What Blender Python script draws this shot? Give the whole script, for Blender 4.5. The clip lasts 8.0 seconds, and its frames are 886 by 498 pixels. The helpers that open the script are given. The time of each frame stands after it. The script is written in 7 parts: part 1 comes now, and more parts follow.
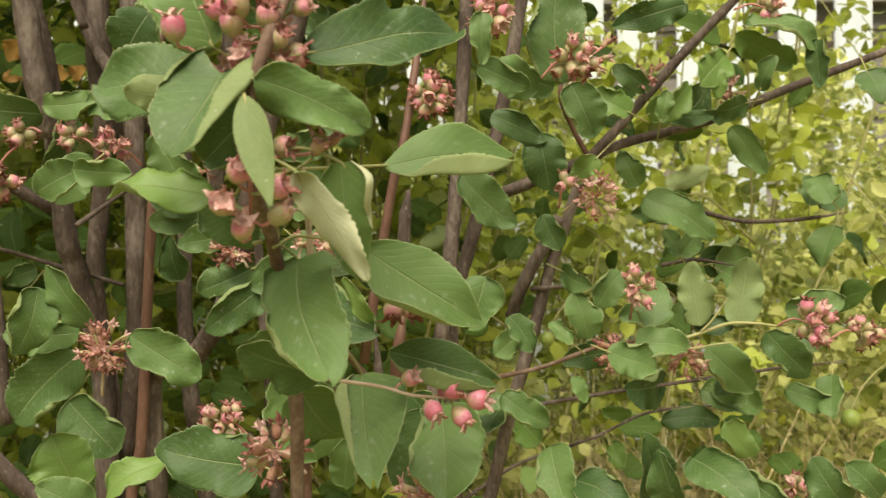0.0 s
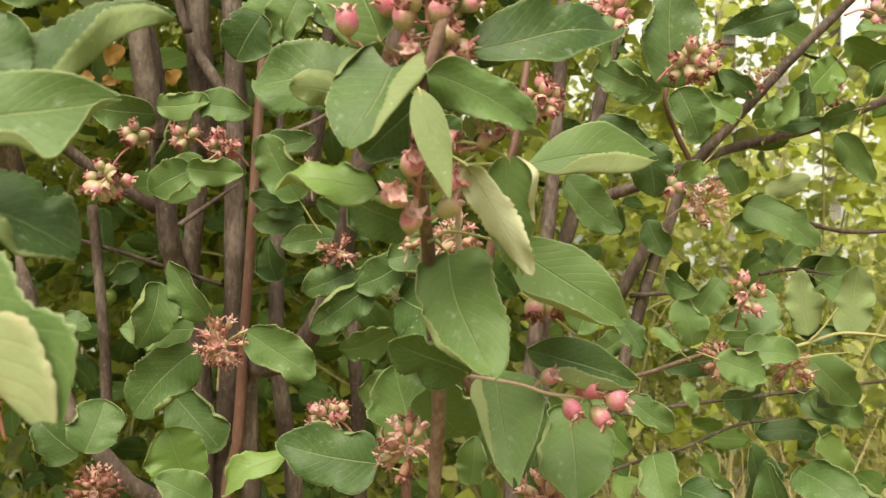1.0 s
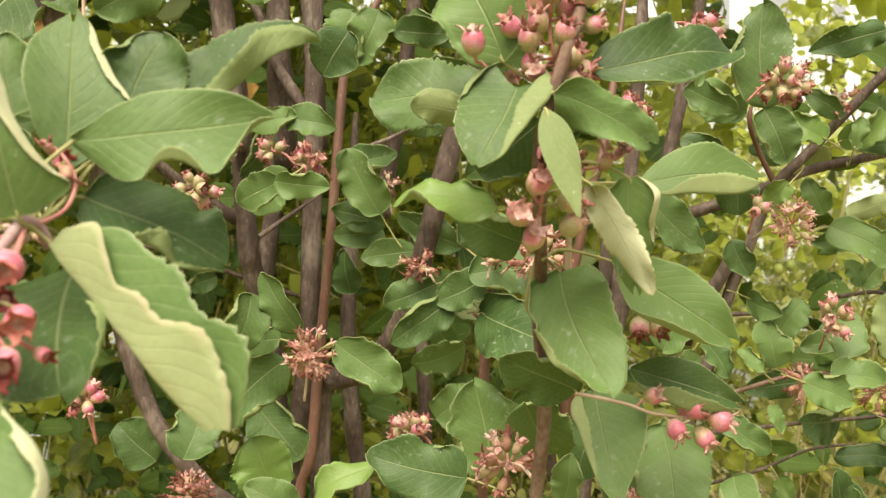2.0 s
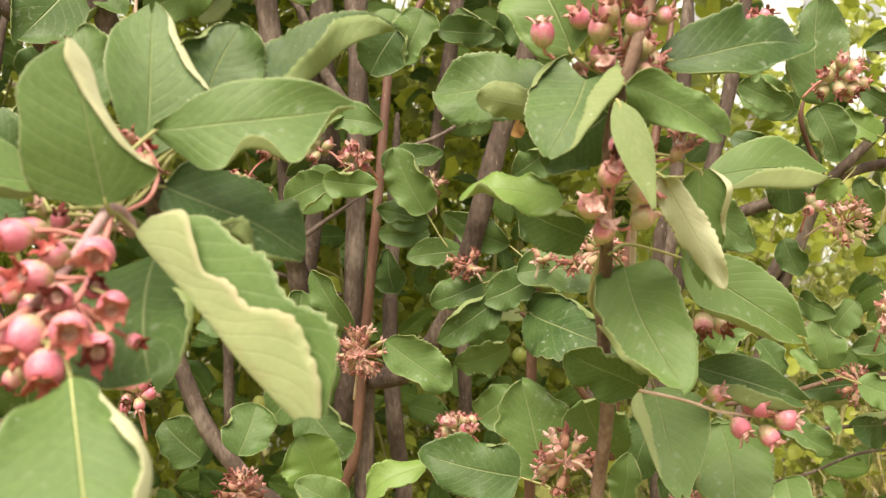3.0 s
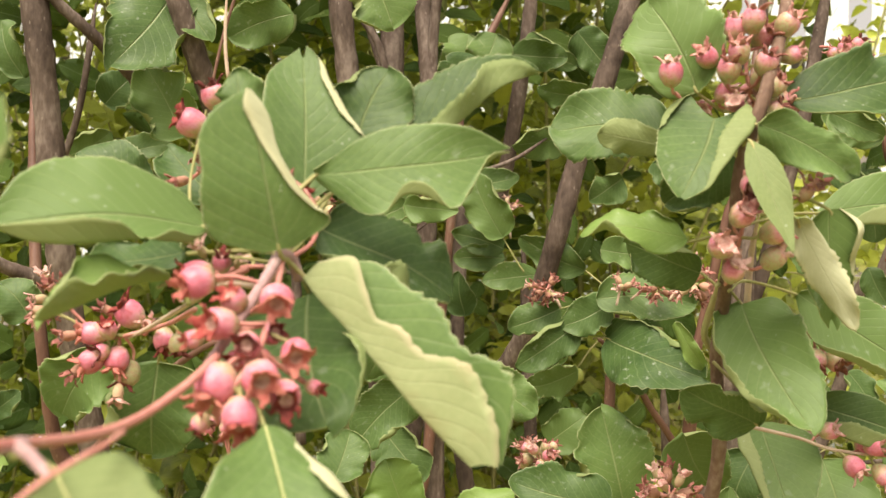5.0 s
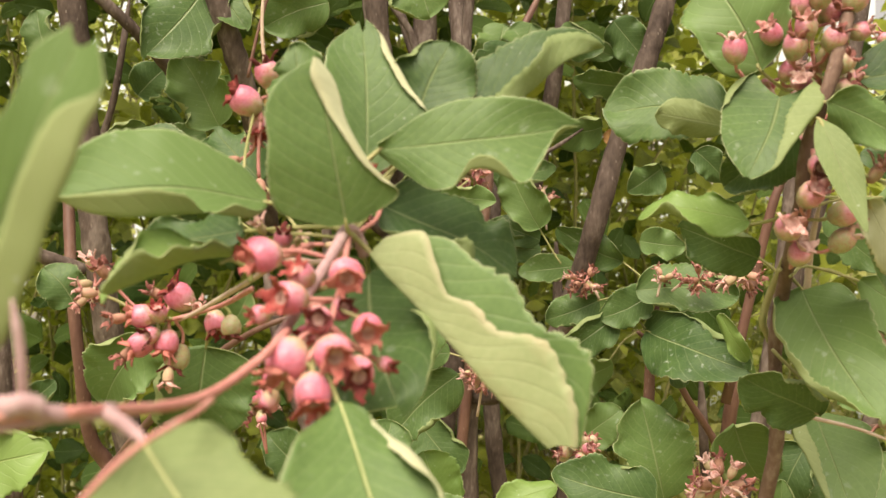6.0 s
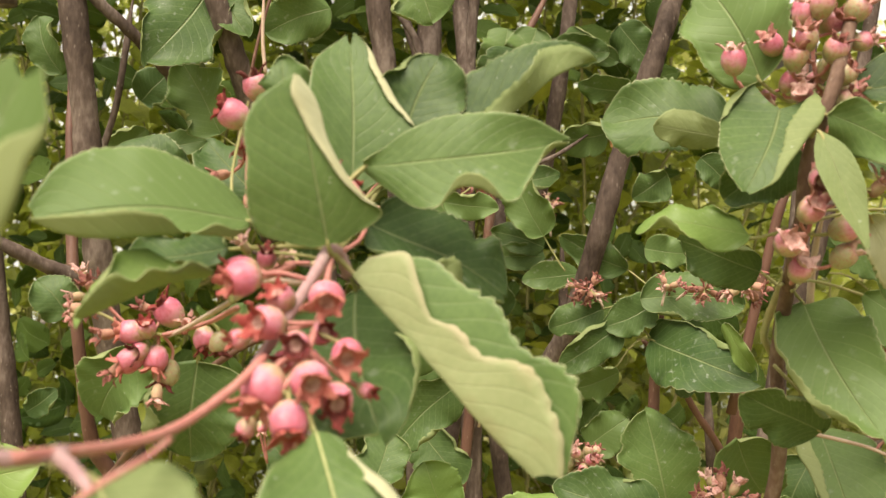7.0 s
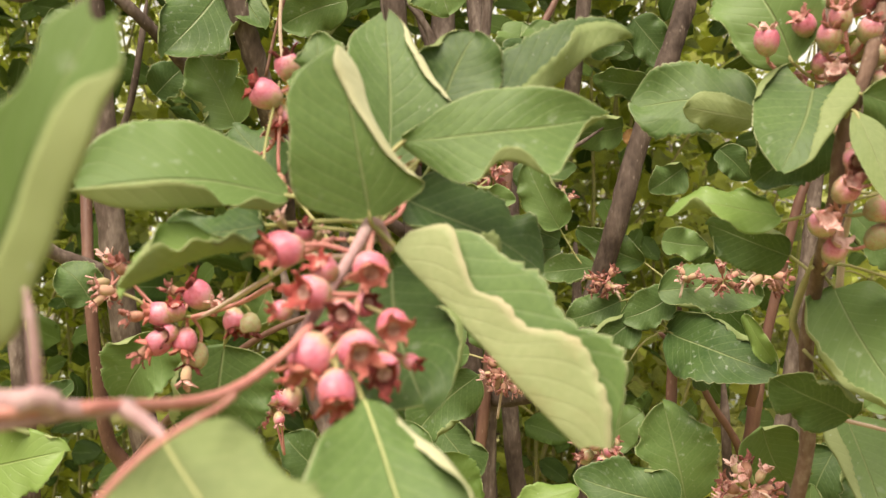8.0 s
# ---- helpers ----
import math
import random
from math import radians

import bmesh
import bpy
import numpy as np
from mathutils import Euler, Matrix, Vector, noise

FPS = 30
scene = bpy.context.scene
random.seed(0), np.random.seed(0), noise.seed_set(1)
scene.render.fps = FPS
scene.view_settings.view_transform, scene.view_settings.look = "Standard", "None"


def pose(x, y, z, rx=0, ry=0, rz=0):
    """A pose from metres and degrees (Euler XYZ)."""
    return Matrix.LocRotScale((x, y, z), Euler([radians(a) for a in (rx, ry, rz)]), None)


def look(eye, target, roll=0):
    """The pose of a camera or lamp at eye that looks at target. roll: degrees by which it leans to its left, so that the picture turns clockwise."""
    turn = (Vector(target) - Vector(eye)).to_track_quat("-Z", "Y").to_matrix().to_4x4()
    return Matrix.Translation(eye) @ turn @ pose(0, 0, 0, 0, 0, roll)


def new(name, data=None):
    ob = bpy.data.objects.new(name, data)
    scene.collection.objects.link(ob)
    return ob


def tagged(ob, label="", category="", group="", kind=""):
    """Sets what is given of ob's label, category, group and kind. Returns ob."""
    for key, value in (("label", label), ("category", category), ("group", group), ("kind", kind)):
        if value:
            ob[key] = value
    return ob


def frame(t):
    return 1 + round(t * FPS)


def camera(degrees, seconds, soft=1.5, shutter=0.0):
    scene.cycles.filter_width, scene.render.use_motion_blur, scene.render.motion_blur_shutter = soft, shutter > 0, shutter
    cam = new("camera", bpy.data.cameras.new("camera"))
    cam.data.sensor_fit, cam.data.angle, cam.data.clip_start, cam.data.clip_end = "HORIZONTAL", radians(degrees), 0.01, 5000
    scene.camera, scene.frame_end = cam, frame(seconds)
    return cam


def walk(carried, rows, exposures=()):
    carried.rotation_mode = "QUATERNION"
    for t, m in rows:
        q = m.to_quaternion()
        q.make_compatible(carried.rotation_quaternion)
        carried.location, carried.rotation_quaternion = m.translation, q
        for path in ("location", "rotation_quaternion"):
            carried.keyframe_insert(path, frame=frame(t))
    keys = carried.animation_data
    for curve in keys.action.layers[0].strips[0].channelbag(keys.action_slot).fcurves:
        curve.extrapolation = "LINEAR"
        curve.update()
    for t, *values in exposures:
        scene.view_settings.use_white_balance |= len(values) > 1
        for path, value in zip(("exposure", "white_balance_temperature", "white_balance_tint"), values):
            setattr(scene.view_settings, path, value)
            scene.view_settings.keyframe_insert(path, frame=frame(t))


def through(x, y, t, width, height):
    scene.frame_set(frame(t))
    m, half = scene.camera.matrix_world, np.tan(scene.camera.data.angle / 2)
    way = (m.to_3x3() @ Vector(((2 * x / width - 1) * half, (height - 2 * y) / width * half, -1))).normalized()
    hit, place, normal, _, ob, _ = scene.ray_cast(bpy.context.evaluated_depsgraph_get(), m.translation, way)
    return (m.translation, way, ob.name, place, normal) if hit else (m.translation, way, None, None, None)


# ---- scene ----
cam = camera(52.0, 8.0, soft=1.4, shutter=0.2)
cam.data.dof.use_dof = True
cam.data.dof.focus_distance = 0.4
cam.data.dof.aperture_fstop = 31.0
PATH = [
    (0, (0.13293, 0.20058, 1.19972), (0.1976, 2.1986, 1.1377), -1.00),
    (0.5, (0.11407, 0.20002, 1.19744), (0.1122, 2.1994, 1.1460), -0.46),
    (1, (0.10105, 0.19998, 1.19555), (0.0651, 2.1993, 1.1594), -0.14),
    (1.5, (0.08894, 0.19869, 1.19736), (0.0160, 2.1973, 1.1811), 0.29),
    (1.7, (0.08480, 0.19723, 1.19755), (-0.0166, 2.1946, 1.1841), 0.53),
    (2.8, (0.07071, 0.19531, 1.19130), (-0.0987, 2.1881, 1.2030), 1.10),
    (3, (0.06865, 0.19677, 1.19316), (-0.1200, 2.1878, 1.1955), 0.95),
    (3.5, (0.06677, 0.19492, 1.19059), (-0.1479, 2.1833, 1.1978), 1.12),
    (4, (0.06160, 0.19056, 1.19307), (-0.1558, 2.1786, 1.2138), 1.19),
    (4.5, (0.05731, 0.19461, 1.19953), (-0.1836, 2.1799, 1.2252), 1.19),
    (5, (0.04353, 0.19217, 1.19914), (-0.2179, 2.1748, 1.2285), 1.46),
    (5.2, (0.03967, 0.19255, 1.19553), (-0.2284, 2.1743, 1.2266), 1.43),
    (6.5, (0.03283, 0.19955, 1.19443), (-0.2876, 2.1736, 1.2173), 1.71),
    (7, (0.03731, 0.20146, 1.19836), (-0.2904, 2.1742, 1.2255), 1.62),
    (7.5, (0.03339, 0.19982, 1.19730), (-0.2946, 2.1726, 1.2216), 1.48),
    (8, (0.03043, 0.20148, 1.19290), (-0.3057, 2.1728, 1.2240), 1.64),
]
walk(cam, [(t, look(eye, target, roll)) for t, eye, target, roll in PATH], exposures=[(0, -0.16, 7450, 4), (0.8, 0.0, 7450, 5), (1.7, 0.2, 7450, 7), (3, 0.32, 7450, 11), (5, 0.28, 7450, 12), (7, 0.07, 7500, 13), (8, 0.14, 7500, 13)])

# ---- world and light: bright overcast day ----
SUN_ELEVATION, SUN_TURN = radians(60), radians(192)
world = bpy.data.worlds.new("overcast_sky")
scene.world = world
world.use_nodes = True
wn, wl = world.node_tree.nodes, world.node_tree.links
sky = wn.new("ShaderNodeTexSky")
sky.sky_type = "NISHITA"
sky.sun_disc = False
sky.sun_elevation, sky.sun_rotation = SUN_ELEVATION, SUN_TURN
sky.air_density, sky.dust_density = 1.0, 6.0
haze = wn.new("ShaderNodeHueSaturation")
haze.inputs["Saturation"].default_value = 0.22
wl.new(sky.outputs["Color"], haze.inputs["Color"])
cloud = wn.new("ShaderNodeMix")
cloud.data_type = "RGBA"
cloud.inputs[0].default_value = 0.8
cloud.inputs[7].default_value = (6.8, 6.85, 6.95, 1)
wl.new(haze.outputs["Color"], cloud.inputs[6])
wl.new(cloud.outputs[2], wn["Background"].inputs["Color"])
wn["Background"].inputs["Strength"].default_value = 0.096
lamp = bpy.data.lights.new("sun", "SUN")
lamp.energy, lamp.angle, lamp.color = 6.9, radians(50), (1.0, 0.96, 0.9)
sun = new("sun", lamp)
SUN_PLACE = Vector((math.sin(SUN_TURN) * math.cos(SUN_ELEVATION), math.cos(SUN_TURN) * math.cos(SUN_ELEVATION), math.sin(SUN_ELEVATION))) * 8
sun.matrix_world = look(SUN_PLACE, (0, 0, 0))


# ---- materials ----
def material(name):
    m = bpy.data.materials.new(name)
    m.use_nodes = True
    m.node_tree.nodes.clear()
    return m, m.node_tree.nodes, m.node_tree.links


def node(nodes, kind, **values):
    n = nodes.new(kind)
    for key, value in values.items():
        n.inputs[key.replace("_", " ")].default_value = value
    return n


def ramp(nodes, links, source, stops, interpolation="LINEAR"):
    r = nodes.new("ShaderNodeValToRGB")
    r.color_ramp.interpolation = interpolation
    while len(r.color_ramp.elements) < len(stops):
        r.color_ramp.elements.new(0.5)
    for e, (at, c) in zip(r.color_ramp.elements, stops):
        e.position, e.color = at, (*c, 1)
    links.new(source, r.inputs["Fac"])
    return r.outputs["Color"]


def blend(nodes, links, fac, a, b, how="MIX"):
    mix = nodes.new("ShaderNodeMix")
    mix.data_type, mix.blend_type = "RGBA", how
    for socket, value in (("Factor", fac), ("A", a), ("B", b)):
        s = [i for i in mix.inputs if i.name == socket and i.enabled and (i.type == "RGBA") == (socket != "Factor")][0]
        if isinstance(value, bpy.types.NodeSocket):
            links.new(value, s)
        else:
            s.default_value = (*value, 1) if isinstance(value, tuple) else value
    return [o for o in mix.outputs if o.type == "RGBA"][0]


def maths(nodes, links, how, a, b=0.0, clamp=False):
    n = nodes.new("ShaderNodeMath")
    n.operation, n.use_clamp = how, clamp
    for i, v in enumerate((a, b)):
        if isinstance(v, bpy.types.NodeSocket):
            links.new(v, n.inputs[i])
        else:
            n.inputs[i].default_value = v
    return n.outputs[0]


def noise_value(nodes, links, scale, detail=3.0, coords=None):
    n = node(nodes, "ShaderNodeTexNoise", Scale=scale, Detail=detail)
    if coords:
        links.new(coords, n.inputs["Vector"])
    return n.outputs["Fac"]


def leaf_material(name, dark, light, vein, through, gloss, pores, rest=0.25, joined=False, burnt=(0.71, 0.76, 0.4), edge=None, shine=0.4, dust=0.0):
    """A leaf's skin: UV x runs across (0.5 is the midrib), UV y from the base to the tip."""
    m, nodes, links = material(name)
    uv = nodes.new("ShaderNodeUVMap").outputs["UV"]
    xyz = nodes.new("ShaderNodeSeparateXYZ")
    links.new(uv, xyz.inputs[0])
    tex = nodes.new("ShaderNodeTexCoord")
    obj = tex.outputs["Object"]
    if joined:
        chance = nodes.new("ShaderNodeNewGeometry").outputs["Random Per Island"]
    else:
        chance = nodes.new("ShaderNodeObjectInfo").outputs["Random"]
    side = maths(nodes, links, "ABSOLUTE", maths(nodes, links, "SUBTRACT", xyz.outputs["X"], 0.5))
    rib = maths(nodes, links, "SUBTRACT", 1.0, maths(nodes, links, "MULTIPLY", side, 58.0), True)
    # side veins climb towards the edge, eleven to a side
    wob = maths(nodes, links, "MULTIPLY", noise_value(nodes, links, 40.0, 1.0, obj), 0.05)
    climb = maths(nodes, links, "SUBTRACT", xyz.outputs["Y"], maths(nodes, links, "MULTIPLY", side, 0.62))
    climb = maths(nodes, links, "ADD", climb, wob)
    saw = maths(nodes, links, "FRACT", maths(nodes, links, "MULTIPLY", climb, 10.0))
    saw = maths(nodes, links, "ABSOLUTE", maths(nodes, links, "SUBTRACT", saw, 0.5))
    lateral = maths(nodes, links, "SUBTRACT", 1.0, maths(nodes, links, "MULTIPLY", saw, 13.0), True)
    veins = maths(nodes, links, "MAXIMUM", rib, maths(nodes, links, "MULTIPLY", lateral, 0.03))
    mottle = noise_value(nodes, links, 55.0, 4.0, obj)
    fine = noise_value(nodes, links, 900.0, 3.0, obj)
    tone = maths(nodes, links, "ADD", maths(nodes, links, "MULTIPLY", mottle, 0.65), maths(nodes, links, "MULTIPLY", chance, 0.72))
    tone = maths(nodes, links, "ADD", tone, maths(nodes, links, "MULTIPLY", maths(nodes, links, "SUBTRACT", fine, 0.5), 0.55))
    base = ramp(nodes, links, tone, [(0.2, dark), (0.95, light)])
    base = blend(nodes, links, maths(nodes, links, "MULTIPLY", veins, 0.55), base, vein)
    # the side veins are a little paler
    base = blend(nodes, links, maths(nodes, links, "MULTIPLY", lateral, 0.13), base, vein)
    # pale flecks and dust
    spots = node(nodes, "ShaderNodeTexVoronoi", Scale=pores)
    links.new(obj, spots.inputs["Vector"])
    keep = maths(nodes, links, "GREATER_THAN", noise_value(nodes, links, 70.0, 2.0, obj), 0.57)
    fleck = maths(nodes, links, "MULTIPLY", maths(nodes, links, "LESS_THAN", spots.outputs["Distance"], 0.1), keep)
    base = blend(nodes, links, maths(nodes, links, "MULTIPLY", fleck, 0.5), base, (0.5, 0.55, 0.42))
    if dust:
        # dried water marks and dust
        marks = ramp(nodes, links, noise_value(nodes, links, 330.0, 4.0, obj), [(0.6, (0, 0, 0)), (0.72, (1, 1, 1))])
        patch = ramp(nodes, links, noise_value(nodes, links, 28.0, 2.0, obj), [(0.45, (0, 0, 0)), (0.65, (1, 1, 1))])
        marks = maths(nodes, links, "MULTIPLY", marks, patch)
        base = blend(nodes, links, maths(nodes, links, "MULTIPLY", marks, dust), base, (0.55, 0.6, 0.5))
    # a few browned blotches
    burn = ramp(nodes, links, noise_value(nodes, links, 38.0, 5.0, obj), [(burnt[0], (0, 0, 0)), (burnt[1], (1, 1, 1))])
    base = blend(nodes, links, maths(nodes, links, "MULTIPLY", burn, burnt[2]), base, (0.42, 0.27, 0.15))
    if edge:
        # the downy margin, with an uneven inner border
        away = maths(nodes, links, "ADD", side, maths(nodes, links, "MULTIPLY", maths(nodes, links, "SUBTRACT", mottle, 0.5), edge[2]))
        margin = ramp(nodes, links, away, [(edge[0], (0, 0, 0)), (edge[1], (1, 1, 1))])
        base = blend(nodes, links, maths(nodes, links, "MULTIPLY", margin, 0.65), base, edge[3] if len(edge) > 3 else (0.6, 0.59, 0.37))
    shader = node(nodes, "ShaderNodeBsdfPrincipled", Roughness=gloss)
    shader.inputs["Specular IOR Level"].default_value = shine
    links.new(base, shader.inputs["Base Color"])
    rough = maths(nodes, links, "ADD", gloss - 0.1, maths(nodes, links, "MULTIPLY", mottle, 0.25))
    links.new(rough, shader.inputs["Roughness"])
    bump = node(nodes, "ShaderNodeBump", Strength=0.45, Distance=0.0009)
    relief = maths(nodes, links, "SUBTRACT", maths(nodes, links, "ADD", maths(nodes, links, "MULTIPLY", mottle, 1.2), maths(nodes, links, "MULTIPLY", saw, 0.07)), maths(nodes, links, "ADD", maths(nodes, links, "MULTIPLY", veins, 2.2), maths(nodes, links, "MULTIPLY", lateral, 0.07)))
    links.new(relief, bump.inputs["Height"])
    links.new(bump.outputs["Normal"], shader.inputs["Normal"])
    glow = nodes.new("ShaderNodeBsdfTranslucent")
    links.new(blend(nodes, links, 0.6, base, through), glow.inputs["Color"])
    both = node(nodes, "ShaderNodeMixShader", Fac=rest)
    links.new(shader.outputs[0], both.inputs[1])
    links.new(glow.outputs[0], both.inputs[2])
    links.new(both.outputs[0], nodes.new("ShaderNodeOutputMaterial").inputs["Surface"])
    return m


def plain(name, stops, scale, rough=0.7, bump=0.3, depth=0.001, stretch=(1, 1, 1), spec=0.3, spot=None, chance=0.0):
    """A rough natural surface: two scales of noise through a ramp, with relief."""
    m, nodes, links = material(name)
    tex = nodes.new("ShaderNodeTexCoord").outputs["Object"]
    mapping = node(nodes, "ShaderNodeMapping", Scale=stretch)
    links.new(tex, mapping.inputs["Vector"])
    v = mapping.outputs["Vector"]
    a, b = noise_value(nodes, links, scale, 5.0, v), noise_value(nodes, links, scale * 7, 4.0, v)
    t = maths(nodes, links, "ADD", maths(nodes, links, "MULTIPLY", a, 0.65), maths(nodes, links, "MULTIPLY", b, 0.35))
    if chance:
        r = nodes.new("ShaderNodeObjectInfo").outputs["Random"]
        t = maths(nodes, links, "ADD", t, maths(nodes, links, "MULTIPLY", maths(nodes, links, "SUBTRACT", r, 0.5), chance))
    c = ramp(nodes, links, t, stops)
    if spot:
        vor = node(nodes, "ShaderNodeTexVoronoi", Scale=spot[0])
        links.new(v, vor.inputs["Vector"])
        near = maths(nodes, links, "LESS_THAN", vor.outputs["Distance"], 0.13)
        c = blend(nodes, links, maths(nodes, links, "MULTIPLY", near, 0.28), c, spot[1])
    shader = node(nodes, "ShaderNodeBsdfPrincipled", Roughness=rough)
    shader.inputs["Specular IOR Level"].default_value = spec
    links.new(c, shader.inputs["Base Color"])
    bm = node(nodes, "ShaderNodeBump", Strength=bump, Distance=depth)
    links.new(t, bm.inputs["Height"])
    links.new(bm.outputs["Normal"], shader.inputs["Normal"])
    links.new(shader.outputs[0], nodes.new("ShaderNodeOutputMaterial").inputs["Surface"])
    return m


def berry_material():
    """Young berry skin: pink where it has coloured, green towards the stalk, with a faint bloom."""
    m, nodes, links = material("berry_skin")
    obj = nodes.new("ShaderNodeTexCoord").outputs["Object"]
    chance = nodes.new("ShaderNodeObjectInfo").outputs["Random"]
    tint = nodes.new("ShaderNodeObjectInfo").outputs["Color"]
    sep = nodes.new("ShaderNodeSeparateXYZ")
    links.new(obj, sep.inputs[0])
    t = maths(nodes, links, "MULTIPLY", sep.outputs["X"], 70.0)
    t = maths(nodes, links, "ADD", t, maths(nodes, links, "MULTIPLY", sep.outputs["Z"], 175.0))
    t = maths(nodes, links, "ADD", t, maths(nodes, links, "MULTIPLY", noise_value(nodes, links, 320.0, 4.0, obj), 1.1))
    split = nodes.new("ShaderNodeSeparateColor")
    links.new(tint, split.inputs[0])
    t = maths(nodes, links, "ADD", t, maths(nodes, links, "MULTIPLY", split.outputs[0], 0.8))
    t = maths(nodes, links, "ADD", t, maths(nodes, links, "MULTIPLY", chance, 0.3))
    t = maths(nodes, links, "SUBTRACT", t, 0.8)
    c = ramp(nodes, links, t, [(0.0, (0.25, 0.31, 0.09)), (0.35, (0.44, 0.33, 0.16)), (0.6, (0.6, 0.25, 0.28)), (0.85, (0.58, 0.15, 0.23)), (1.0, (0.5, 0.08, 0.145))])
    bloom = noise_value(nodes, links, 600.0, 4.0, obj)
    c = blend(nodes, links, maths(nodes, links, "MULTIPLY", bloom, 0.46), c, (0.71, 0.41, 0.47))
    shader = node(nodes, "ShaderNodeBsdfPrincipled", Roughness=0.42)
    fleck = noise_value(nodes, links, 1500.0, 3.0, obj)
    c = blend(nodes, links, ramp(nodes, links, fleck, [(0.5, (0, 0, 0)), (0.68, (0.5, 0.5, 0.5))]), c, (0.42, 0.07, 0.08))
    bump = node(nodes, "ShaderNodeBump", Strength=0.25, Distance=0.0005)
    links.new(noise_value(nodes, links, 700.0, 4.0, obj), bump.inputs["Height"])
    links.new(bump.outputs["Normal"], shader.inputs["Normal"])
    shader.inputs["Subsurface Weight"].default_value = 0.2
    shader.inputs["Subsurface Radius"].default_value = (0.002, 0.001, 0.0006)
    links.new(c, shader.inputs["Base Color"])
    links.new(shader.outputs[0], nodes.new("ShaderNodeOutputMaterial").inputs["Surface"])
    return m


TOP_DARK, TOP_LIGHT = (0.04, 0.083, 0.024), (0.142, 0.228, 0.069)
leaf_top = leaf_material("leaf_upper_side", TOP_DARK, TOP_LIGHT, (0.42, 0.48, 0.24), (0.24, 0.42, 0.08), 0.46, 420.0, edge=(0.49, 0.5, 0.01), shine=0.3, dust=0.5)
leaf_under = leaf_material("leaf_under_side", (0.175, 0.235, 0.085), (0.29, 0.345, 0.145), (0.44, 0.46, 0.26), (0.4, 0.5, 0.1), 0.65, 300.0)
cream_under = leaf_material("downy_under_side", (0.35, 0.375, 0.22), (0.47, 0.48, 0.31), (0.52, 0.57, 0.34), (0.4, 0.5, 0.1), 0.7, 300.0, edge=(0.36, 0.46, 0.15))
burnt_under = leaf_material("browned_under_side", (0.22, 0.295, 0.12), (0.38, 0.425, 0.215), (0.46, 0.48, 0.27), (0.4, 0.5, 0.1), 0.65, 300.0, 0.25, False, (0.54, 0.66, 0.4), (0.4, 0.52, 0.4, (0.52, 0.42, 0.29)))
dry_top = leaf_material("dry_leaf_skin", (0.17, 0.08, 0.03), (0.5, 0.28, 0.08), (0.5, 0.4, 0.2), (0.6, 0.4, 0.1), 0.7, 300.0)
rib_mat = plain("leaf_midrib", [(0.3, (0.36, 0.4, 0.16)), (0.7, (0.55, 0.55, 0.27))], 200.0, 0.7, 0.1)
leaf_rim = plain("leaf_pale_edge", [(0.3, (0.22, 0.28, 0.11)), (0.7, (0.42, 0.44, 0.23))], 300.0, 0.8, 0.1)
young_top = leaf_material("young_leaf_upper_side", (0.13, 0.23, 0.05), (0.22, 0.33, 0.09), (0.38, 0.45, 0.18), (0.4, 0.55, 0.06), 0.42, 420.0, 0.3)
# darkened copies of leaf_top: shade inside the shrub is put into their colour
fill_shaded = leaf_material("inner_leaf_painted_shade", (0.02, 0.044, 0.009), (0.086, 0.142, 0.03), (0.28, 0.36, 0.15), (0.32, 0.47, 0.05), 0.5, 300.0, 0.2, shine=0.12)
joined_shaded = leaf_material("far_leaf_painted_shade", (0.02, 0.044, 0.009), (0.086, 0.142, 0.03), (0.28, 0.36, 0.15), (0.32, 0.47, 0.05), 0.5, 300.0, 0.2, True, shine=0.1)
hedge_leaf = leaf_material("hedge_leaf", (0.07, 0.11, 0.025), (0.62, 0.61, 0.22), (0.35, 0.42, 0.13), (0.6, 0.7, 0.16), 0.5, 60.0, 0.35, True)
# hedge_leaf with deeper darks: shade between the stems is painted into the colour
shade_leaf = leaf_material("bush_leaf_painted_shade", (0.014, 0.03, 0.006), (0.5, 0.56, 0.1), (0.35, 0.42, 0.13), (0.6, 0.7, 0.08), 0.5, 60.0, 0.3, True)
bark = plain("stem_bark", [(0.3, (0.032, 0.022, 0.017)), (0.5, (0.1, 0.073, 0.059)), (0.72, (0.255, 0.205, 0.172))], 60.0, 0.75, 0.9, 0.002, (1, 1, 0.4), 0.15, (300.0, (0.38, 0.32, 0.27)))
shoot_bark = plain("brown_shoot_bark", [(0.28, (0.07, 0.038, 0.027)), (0.5, (0.17, 0.105, 0.077)), (0.74, (0.33, 0.25, 0.2))], 110.0, 0.7, 0.8, 0.0012, (1, 1, 0.5), 0.2, (420.0, (0.4, 0.33, 0.26)))
red_bark = plain("young_red_bark", [(0.25, (0.08, 0.035, 0.025)), (0.6, (0.17, 0.085, 0.06)), (0.8, (0.26, 0.18, 0.135))], 80.0, 0.55, 0.4, 0.001, (1, 1, 0.3), 0.4, (300.0, (0.4, 0.3, 0.22)))
twig_pink = plain("pink_stalk", [(0.25, (0.36, 0.12, 0.1)), (0.55, (0.52, 0.23, 0.2)), (0.8, (0.57, 0.42, 0.34))], 220.0, 0.6, 0.3, 0.0006)
twig_pale = plain("downy_pale_stalk", [(0.25, (0.4, 0.26, 0.2)), (0.55, (0.55, 0.42, 0.33)), (0.8, (0.55, 0.53, 0.35))], 160.0, 0.85, 0.4, 0.0008)
node_bark = plain("downy_node_bark", [(0.25, (0.25, 0.14, 0.145)), (0.55, (0.42, 0.27, 0.27)), (0.8, (0.55, 0.43, 0.41))], 160.0, 0.85, 0.4, 0.0008)
